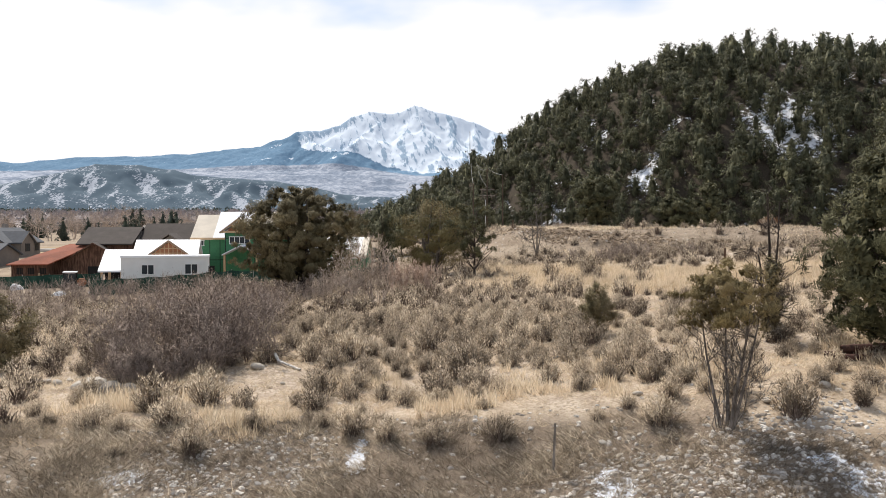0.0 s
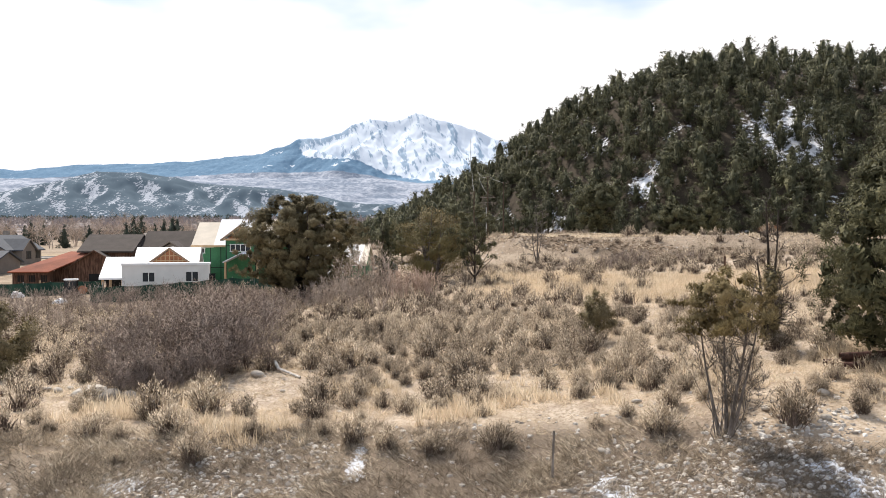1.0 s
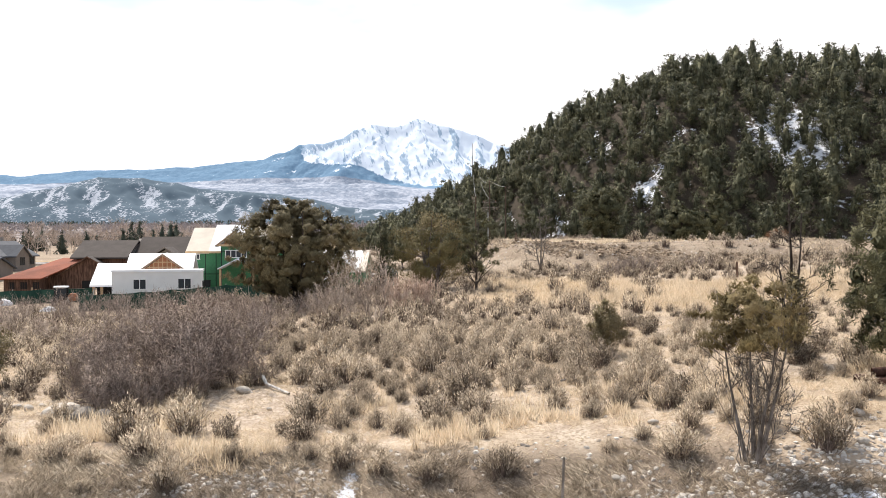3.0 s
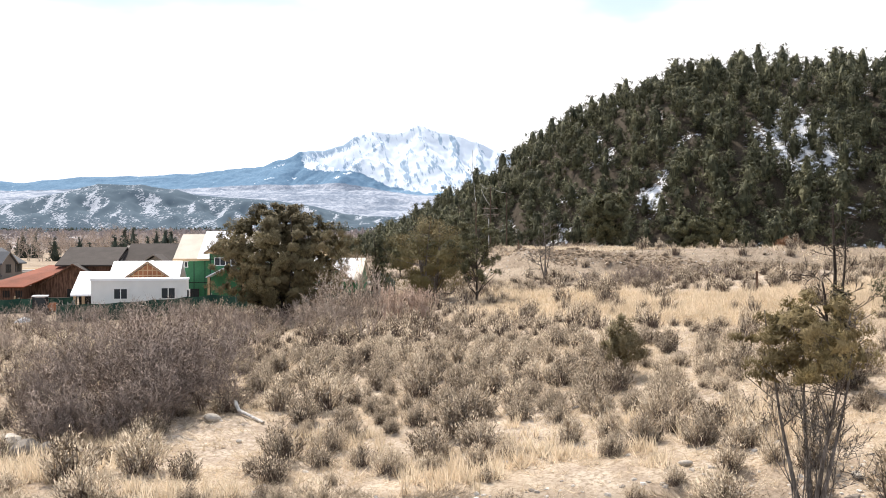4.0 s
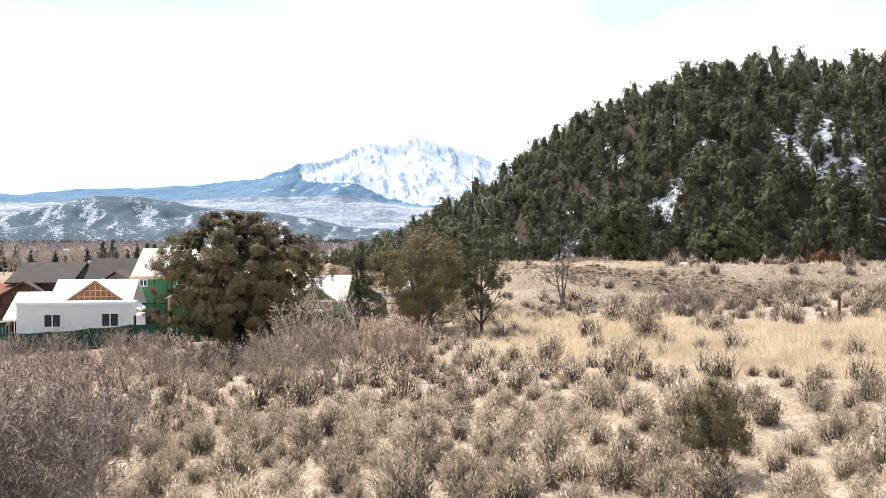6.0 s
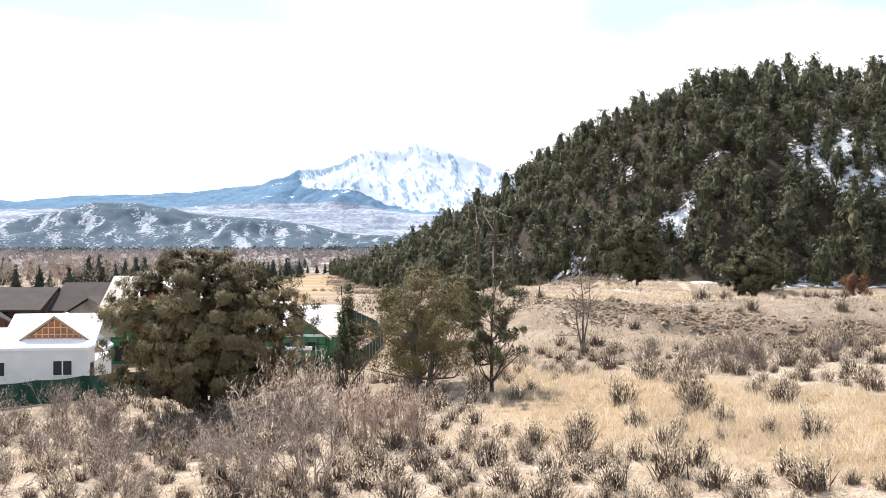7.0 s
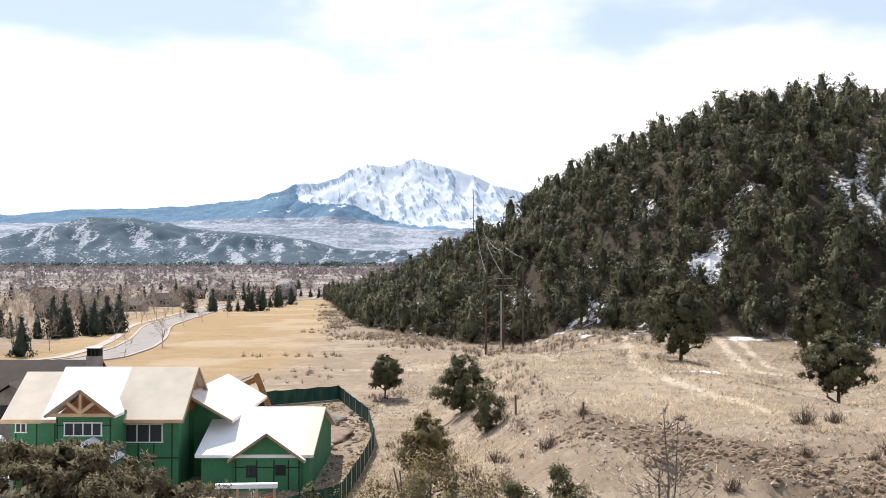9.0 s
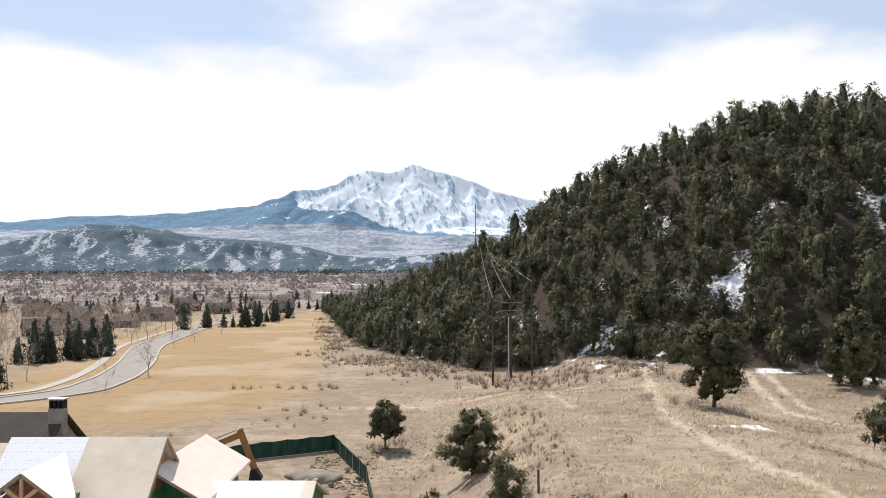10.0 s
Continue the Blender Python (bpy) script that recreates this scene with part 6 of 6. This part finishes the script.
# ---- wooded hill ----
rng = np.random.default_rng(5)
FOREST_SHAPES = (pinyon_crown, juniper_crown, open_crown)
forest_kinds = [tree_meshes(100 + i, (6.8, 5.6, 7.8)[i % 3], (6.0, 6.0, 5.6)[i % 3], (0.02, 0.02, 0.12)[i % 3], FOREST_SHAPES[i % 3], M_FOREST, M_BARK_DARK, 230, 7, 0.27, 0.3, 0.16, 6, lobes=(44, 38, 40)[i % 3], lobe=0.17, lift=0.6, core=0.7, fill=2, slim=0.28, lump=0.3, lean=0.06 * (i % 4 - 1.5)) for i in range(12)]
far_kinds = [tree_meshes(120 + i, (6.8, 5.6, 7.6)[i % 3], (5.8, 6.0, 5.6)[i % 3], (0.02, 0.02, 0.1)[i % 3], FOREST_SHAPES[i % 3], M_FOREST, M_BARK_DARK, 95, 4, 0.36, 0.34, 0.16, 3, lobes=(28, 24, 26)[i % 3], lobe=0.19, lift=0.6, core=0.8, fill=1, slim=0.34, lump=0.34) for i in range(9)]
spots, cells = [], {}
for _ in range(90000):
    x, y = rng.uniform(-72, 175), rng.uniform(222, 720)
    foot, crest = np.interp(x, HILL_X, HILL_FOOT), np.interp(x, HILL_X, HILL_CREST_Y)
    if y < foot - 5 + rng.uniform(0, 5) or y > crest + 30 or (x > 140 and y > 300):
        continue
    near_snow = min(math.hypot((x - 49.5) / 2.4, (y - 255) / 6), math.hypot((x - 88) / 14, (y - 262) / 18))
    if near_snow < 1 and rng.uniform() < 0.68:
        continue
    gap = 3.9 if y < 330 else 4.7
    i, j = int(x // 4), int(y // 4)
    if all((x - a) ** 2 + (y - b) ** 2 > gap * gap for di in (-1, 0, 1) for dj in (-1, 0, 1) for a, b in cells.get((i + di, j + dj), ())):
        cells.setdefault((i, j), []).append((x, y))
        spots.append((x, y))
spots.sort(key=lambda p: math.hypot(p[0] - 25, p[1] - 240))
joined, joined_n = [], []
for i, (x, y) in enumerate(spots):
    s = float(np.clip(rng.lognormal(-0.14, 0.3), 0.42, 1.4))
    kind = forest_kinds[rng.integers(12)]
    if i < 290:
        tree("pinyon_tree", x, y, kind, "dark green pinyon pine on the wooded hillside", "tree", rng.uniform(0, 360), s, "trees on the wooded hill", 0.2)
        continue
    me = (far_kinds[i % 9] if y > 285 else kind)[1]
    co, puff = np.empty(len(me.vertices) * 3, np.float32), np.empty(len(me.vertices) * 3, np.float32)
    me.vertices.foreach_get("co", co)
    me.attributes["custom_normal"].data.foreach_get("vector", puff)
    a = rng.uniform(0, 6.28)
    turn = np.array([[math.cos(a), math.sin(a), 0], [-math.sin(a), math.cos(a), 0], [0, 0, 1]])
    joined.append(co.reshape(-1, 3) * s @ turn + (x, y, gz(x, y) - 0.3))
    joined_n.append(puff.reshape(-1, 3) @ turn)
joined, joined_n = np.concatenate(joined), np.concatenate(joined_n)
tagged(new("hillside_forest", mesh_of("forest", joined, np.arange(len(joined)).reshape(-1, 3), M_FOREST, normals=joined_n)), "dense dark pinyon and juniper forest covering the hill", "forest", kind="stuff")

# ---- sage, grass and stones on the slope ----


def sage_arrays(seed, wide, tall, heads, blades, thin=0.008):
    """A sagebrush: a mound of brush-like leafy heads on thin dark stems. Verts, triangles, and which are stems."""
    r = np.random.default_rng(seed)
    a, d = r.uniform(0, 6.283, heads), r.uniform(0, 1, heads) ** 0.55
    top = np.stack([np.cos(a) * d * wide * 0.46, np.sin(a) * d * wide * 0.46, tall * (0.80 - 0.42 * d**2) * r.uniform(0.7, 1.1, heads)], 1)
    foot = top * (0.45, 0.45, 0) + (0, 0, -0.08)
    way = unit(np.stack([np.cos(a) * d * 0.55, np.sin(a) * d * 0.55, np.ones(heads)], 1) + r.normal(0, 0.12, (heads, 3)))
    size = r.uniform(0.7, 1.35, (heads, 1, 1)) * (27 / heads) ** 0.15
    base = top[:, None] + (r.normal(0, 0.042 * wide, (heads, blades, 3)) - way[:, None] * r.uniform(0, 0.42, (heads, blades, 1)) * tall) * size
    puff = unit(base * (1.1, 1.1, 0) / wide + 2.0 * (base - top[:, None]) * (1, 1, 0) / wide + (0, 0, 0.85) + r.normal(0, 0.22, base.shape))
    bd = unit(way[:, None] + r.normal(0, 0.3, (heads, blades, 3)))
    s = unit(np.cross(bd, puff + r.normal(0, 0.4, base.shape)))
    l = tall * r.uniform(0.05, 0.095, (heads, blades, 1)) * size
    w_ = np.maximum(l * r.uniform(0.12, 0.18, (heads, blades, 1)), thin)
    leaf = np.stack([base - s * w_, base + s * w_, base + bd * l], 2).reshape(-1, 3)
    feet, tips = np.repeat(foot, 4, 0) + r.normal(0, 0.07 * wide, (4 * heads, 3)) * (1, 1, 0), np.repeat(top * (0.95, 0.95, 0.74), 4, 0) + r.normal(0, 0.06 * wide, (4 * heads, 3))
    out = unit((feet + tips) * (1, 1, 0) + r.normal(0, 0.1, feet.shape))
    side_ = unit(np.cross(tips - feet, out)) * (thin * 1.7)
    stem = np.stack([feet - side_, feet + side_, tips], 1).reshape(-1, 3)
    v, nrm = np.concatenate([leaf, stem]), np.concatenate([np.repeat(puff.reshape(-1, 3), 3, 0), np.repeat(out, 3, 0)])
    tri = v.reshape(-1, 3, 3)
    flip = (np.cross(tri[:, 1] - tri[:, 0], tri[:, 2] - tri[:, 0]) * nrm[::3]).sum(1) < 0
    tri[flip] = tri[flip][:, [1, 0, 2]]
    return tri.reshape(-1, 3), nrm, np.r_[np.zeros(len(leaf) // 3, int), np.ones(len(stem) // 3, int)]


M_STEM = barky("sage_stems", (0.075, 0.055, 0.044), (0.20, 0.15, 0.12), 8.0)
sage_kinds = [sage_arrays(600 + i, 1.0, (0.8, 0.95, 1.1)[i % 3], (24, 28, 22)[i % 3], 17, 0.012) for i in range(9)]
fine_kinds = [sage_arrays(620 + i, 1.0, (0.8, 0.95, 1.1)[i % 3], (40, 46, 36)[i % 3], 54, 0.006) for i in range(9)]
sage_meshes = [mesh_of("sagebrush", v, np.arange(len(v)).reshape(-1, 3), [M_SAGE, M_STEM], k, normals=nrm) for v, nrm, k in fine_kinds]
sr = np.random.default_rng(9)
bushes, cells = [], {}
for _ in range(26000):
    x, y = sr.uniform(-44, 44), sr.uniform(39, 135)
    if abs(x) > 9 + 0.44 * y:
        continue
    dens = 0.25 + 0.75 * float(smooth(fractal(x, y, 9, 3, 41), -0.45, 0.25))
    core = math.exp(-(((x + 1.0) / 9) ** 2) - ((y - 68) / 16) ** 2)
    dens = dens * 0.52 + core * 0.85
    if float(straw_band(np.array(x), np.array(y))) > 0.3:
        dens *= 0.07
    if x > 11 and 46 < y < 84:
        dens *= 0.65
    if y > 101 and x > 4:
        dens = 0.2 if y < 113 and float(dug_bank(x, y)) < 0.3 else 0.008
    if x < -8 and y > 60:
        dens = max(dens, 0.5)
    if y > 103 and x < -4:
        dens *= 0.3 if x > -22 else (0.6 if y < 109 and x < -36 else 0.0)
    if y < 44 or x > 14 and y < 50:
        dens *= 0.3
    if x < -20 and y > 62:
        dens *= 0.5
    if y < 50 and x < 9:
        dens *= 0.6
    if -17.5 < x < -9 and 49 < y < 62:
        dens = 0.06
    if -21 < x < -12 and 44 < y < 52:
        dens *= 0.12
    if -10.5 < x < -5.2 and 46.5 < y < 54.8:
        dens = 0.0
    if sr.uniform() > dens:
        continue
    size = float(np.clip(sr.lognormal(0.2, 0.32), 0.5, 1.9))
    i, j = int(x // 2), int(y // 2)
    if all((x - a) ** 2 + (y - b) ** 2 > (0.5 * (size + c)) ** 2 for di in (-1, 0, 1) for dj in (-1, 0, 1) for a, b, c in cells.get((i + di, j + dj), ())):
        cells.setdefault((i, j), []).append((x, y, size))
        bushes.append((x, y, size))
bushes.sort(key=lambda b: math.hypot(b[0] - 1, b[1] - 52))
SAGE_WORDS = ("grey-green sagebrush with pale upright plumes", "low grey sagebrush on dry ground", "tall grey-green sagebrush with dark stems")
left_v, left_n, left_k = [], [], []
for i, (x, y, s) in enumerate(bushes):
    k, a = sr.integers(9), sr.uniform(0, 6.28)
    if i < 300:
        ob = new("sagebrush", sage_meshes[k])
        ob.matrix_world = pose(x, y, gz(x, y), 0, 0, math.degrees(a)) @ Matrix.Diagonal((s * 1.25, s * 1.25, s, 1))
        tagged(ob, SAGE_WORDS[k % 3 if k % 3 != 1 or s < 0.8 else 0], "sagebrush", "sagebrush on the slope")
        continue
    v, nrm, kind = sage_kinds[k]
    if y > 72:
        step = 1 if y < 86 or x > 4 else (2 if y < 100 else 3)
        v, nrm, kind = v.reshape(-1, 3, 3)[::step], nrm.reshape(-1, 3, 3)[::step].reshape(-1, 3), kind[::step]
        mid_ = v.mean(1, keepdims=True)
        v = (mid_ + (v - mid_) * (1.1 + 0.12 * step - 0.14)).reshape(-1, 3)
    turn = np.array([[math.cos(a), math.sin(a), 0], [-math.sin(a), math.cos(a), 0], [0, 0, 1]])
    left_v.append((v * (s * 1.25, s * 1.25, s)) @ turn + (x, y, gz(x, y)))
    left_n.append(nrm @ turn)
    left_k.append(kind)
left_v = np.concatenate(left_v)
tagged(new("sagebrush_cover", mesh_of("sagebrush_cover", left_v, np.arange(len(left_v)).reshape(-1, 3), [M_SAGE, M_STEM], np.concatenate(left_k), normals=np.concatenate(left_n))), "grey sagebrush covering the far slope", "sagebrush", kind="stuff")


def tuft_arrays(n_tufts, spots_xy, blades, tall, lie, seed, slim=0.035, comb=0.0):
    """Tufts of thin dry blades at the given spots, upright or lying. comb: how far they all lie down the slope, towards -y."""
    r = np.random.default_rng(seed)
    x, y = spots_xy[:, 0], spots_xy[:, 1]
    foot = np.repeat(np.stack([x, y, height(x, y)], 1), blades, 0)
    foot[:, :2] += r.normal(0, 0.09, (len(foot), 2))
    h = np.repeat(r.uniform(0.55, 1.3, n_tufts), blades)[:, None] * tall * r.uniform(0.6, 1.2, (len(foot), 1))
    d = r.normal(0, 0.32 + lie, (len(foot), 3))
    d[:, 2] = np.abs(d[:, 2]) * 0.3 + 1 - lie * 0.8
    if comb:
        a = np.repeat(1.3 * value_noise(x, y, 2.6, seed) + r.normal(0, 0.35, n_tufts), blades)
        d = d * 0.45 + comb * np.stack([np.sin(a), -np.cos(a), np.full(len(a), -0.12)], 1)
    d = unit(d)
    s = unit(np.cross(d, r.normal(0, 1, d.shape) * (1, 1, 0.4))) * h * slim
    v = np.stack([foot - s, foot + s, foot + d * h], 1)
    puff = unit(r.normal(0, 0.42, d.shape) + (0, 0, 1.0) + 0.35 * d * (1, 1, 0))
    flip = (np.cross(s, d) * puff).sum(1) < 0
    v[flip] = v[flip][:, [1, 0, 2]]
    return v.reshape(-1, 3), np.repeat(puff, 3, 0)


def grass_of(name, tufts, mat, label):
    v, nrm = (np.concatenate([t[k] for t in tufts]) for k in (0, 1))
    tagged(new(name, mesh_of(name, v, np.arange(len(v)).reshape(-1, 3), mat, normals=nrm)), label, "grass", kind="stuff")


gr = np.random.default_rng(21)


def scatter(n, x0, x1, y0, y1, keep):
    xy = np.stack([gr.uniform(x0, x1, n), gr.uniform(y0, y1, n)], 1)
    xy = xy[np.abs(xy[:, 0]) < 8 + 0.44 * xy[:, 1]]
    return xy[gr.uniform(0, 1, len(xy)) < keep(xy[:, 0], xy[:, 1])]


def bank_edge(x):
    """How far back the matted near bank reaches."""
    return np.interp(x, [-22, -8, 0, 8, 14, 20], [43.6, 42.6, 42.0, 40.4, 37.8, 36.5])


def stony(x, y):
    """Bare stony patches on the near bank."""
    return smooth(fractal(x, y, 5.5, 3, 81), 0.1, 0.45) * (1 - smooth(y, 40, 42))


grass = []
xy = scatter(60000, -26, 26, 31, 44.5, lambda x, y: smooth(bank_edge(x) - y + 0.8 * value_noise(x, y, 1.7, 5), -0.3, 0.5) * (0.25 + 0.75 * smooth(fractal(x, y, 2.5, 3, 71), -0.3, 0.5) * (1 - 0.85 * stony(x, y))))
mats = [tuft_arrays(len(xy), xy, 10, 0.42, 0.42, 1, 0.022, 0.35)]
xy = scatter(44000, -8, 60, 110, 240, lambda x, y: (1 - 0.6 * dug_bank(x, y)) * (0.15 + 0.85 * smooth(fractal(x, y, 9, 4, 78), -0.15, 0.4)))
grass_of("matted_grass", mats + [tuft_arrays(len(xy), xy, 4, 0.3, 0.45, 6, 0.075)], M_MAT, "matted grey-brown dead grass on banks and knoll")
xy = scatter(5500, -26, 26, 40, 50, lambda x, y: smooth(fractal(x, y, 4, 3, 73), 0.0, 0.6))
grass.append(tuft_arrays(len(xy), xy, 16, 0.55, 0.05, 2))
xy = scatter(44000, -30, 30, 40, 78, lambda x, y: 0.35 + 0.65 * smooth(fractal(x, y, 3.5, 3, 74), -0.4, 0.3))
grass.append(tuft_arrays(len(xy), xy, 5, 0.34, 0.6, 7, 0.03, 0.3))
xy = scatter(20000, -45, 45, 43, 104, lambda x, y: 0.3 + 0.6 * smooth(fractal(x, y, 6, 3, 75), 0.0, 0.6))
grass.append(tuft_arrays(len(xy), xy, 8, 0.4, 0.45, 3))
xy = scatter(16000, 1, 40, 72, 110, lambda x, y: straw_band(x, y) * (0.45 + 0.55 * smooth(fractal(x, y, 4, 3, 79), -0.3, 0.3)))
grass.append(tuft_arrays(len(xy), xy, 12, 0.55, 0.14, 4, 0.022))
xy = scatter(30000, -8, 60, 100, 240, lambda x, y: (1 - 0.75 * dug_bank(x, y)) * (0.3 + 0.7 * smooth(120 / y, 0.4, 0.9)) * smooth(fractal(x, y, 6, 3, 77), -0.2, 0.5))
grass.append(tuft_arrays(len(xy), xy, 4, 0.42, 0.3, 5, 0.07))
grass_of("dry_grass_tufts", grass, M_STRAW, "dry straw-coloured grass tufts over the slope")


def pebble_arrays(xy, lo, hi, seed):
    """Small irregular stones: a squashed eight-sided body each."""
    r = np.random.default_rng(seed)
    ring = np.arange(5) * math.pi / 2.5
    low, high = np.stack([np.cos(ring), np.sin(ring), -0.15 + 0 * ring], 1), np.stack([0.75 * np.cos(ring + 0.4), 0.75 * np.sin(ring + 0.4), 0.55 + 0 * ring], 1)
    octa = np.concatenate([low, high, [(0, 0, 0.82)]])
    tri = np.array([t for k in range(5) for t in ((k, (k + 1) % 5, 5 + k), ((k + 1) % 5, 5 + (k + 1) % 5, 5 + k), (5 + k, 5 + (k + 1) % 5, 10))])
    n = len(xy)
    size = lo + (hi - lo) * r.uniform(0, 1, n) ** 2
    v = octa[None] * (1 + r.normal(0, 0.22, (n, 11, 3))) * size[:, None, None] * np.array([1, 0.8, 0.75])
    a = r.uniform(0, 6.283, n)
    c, s = np.cos(a)[:, None], np.sin(a)[:, None]
    vx, vy = v[..., 0] * c - v[..., 1] * s, v[..., 0] * s + v[..., 1] * c
    out = np.stack([vx + xy[:, :1], vy + xy[:, 1:], v[..., 2] + height(xy[:, 0], xy[:, 1])[:, None] - 0.02], -1).reshape(-1, 3)
    return out, (tri[None] + (np.arange(n) * 11)[:, None, None]).reshape(-1, 3)


def pebble_build(n, obj, pos):
    isl = n.add("ShaderNodeNewGeometry").outputs["Random Per Island"]
    return n.mix(isl, (0.24, 0.205, 0.17), (0.74, 0.69, 0.62)), n.noise(pos, 25, 4)


M_PEBBLE = material("pebbles", pebble_build, 0.9, 0, 0.2, 0.4)
xy = np.concatenate([scatter(20000, -24, 24, 32, 42, lambda x, y: 0.12 + 0.88 * stony(x, y)), scatter(1500, -30, 30, 42, 75, lambda x, y: 0.3 + 0 * x), scatter(2600, 5, 45, 102, 138, lambda x, y: 0.6 + 0 * x), scatter(6500, -4, 50, 130, 225, lambda x, y: 0.15 + 0.7 * smooth(fractal(x, y, 8, 3, 87), 0.0, 0.4))])
pv, pf = pebble_arrays(xy, 0.03, 0.17, 31)
tagged(new("scattered_pebbles", mesh_of("pebbles", pv, pf, M_PEBBLE)), "small grey and pale stones over the ground", "stones", kind="stuff")

# brush strip along the hill's foot and on the meadow
xy = np.concatenate([scatter(19000, -75, 40, 215, 560, lambda x, y: np.exp(-(((y - np.interp(x, HILL_X, HILL_FOOT) + 24 + 10 * smooth(x, 0, -20)) / (17 + 12 * smooth(x, 0, -20))) ** 2)) * smooth(fractal(x, y, 12, 3, 86), -0.35, 0.3)), scatter(1300, -60, 0, 185, 330, lambda x, y: smooth(fractal(x, y, 14, 2, 85), 0.3, 0.5) * (x > -36)), scatter(420, -5.5, 9, 128, 200, lambda x, y: smooth(fractal(x, y, 6, 2, 89), -0.1, 0.4))])
left_v, left_n, left_k = [], [], []
for x, y in xy:
    v, nrm, kind = sage_kinds[sr.integers(9)]
    s = sr.uniform(0.7, 2.0) if y > 210 else sr.uniform(0.5, 1.3)
    left_v.append(v.reshape(-1, 3, 3)[::5].reshape(-1, 3) * s + (x, y, gz(x, y)))
    left_n.append(nrm.reshape(-1, 3, 3)[::5].reshape(-1, 3))
    left_k.append(kind[::5])
left_v = np.concatenate(left_v)
tagged(new("brush_strip", mesh_of("brush", left_v, np.arange(len(left_v)).reshape(-1, 3), [M_SAGE, M_STEM], np.concatenate(left_k), normals=np.concatenate(left_n))), "low grey brush along the foot of the hill", "brush", kind="stuff")


def clod_build(n, obj, pos):
    isl = n.add("ShaderNodeNewGeometry").outputs["Random Per Island"]
    return n.mix(isl, (0.15, 0.108, 0.072), (0.37, 0.28, 0.195)), n.noise(pos, 12, 4)


M_CLOD = material("earth_clods", clod_build, 0.95, 0, 0.1, 0.6)
xy = scatter(30000, 5, 46, 103, 143, lambda x, y: dug_bank(x, y + 1.5 * value_noise(x, y, 3.0, 9)) * (0.1 + 0.9 * smooth(fractal(x, y, 3.2, 3, 83), -0.25, 0.45)))
xy = np.concatenate([xy, scatter(3600, -14, -7.6, 138, 184, lambda x, y: 0.25 + 0.75 * smooth(fractal(x, y, 4, 3, 88), -0.1, 0.3))])
pv, pf = pebble_arrays(xy, 0.06, 0.3, 33)
tagged(new("earth_clods", mesh_of("clods", pv, pf, M_CLOD)), "rough brown earth clods on the dug bank", "earth", kind="stuff")
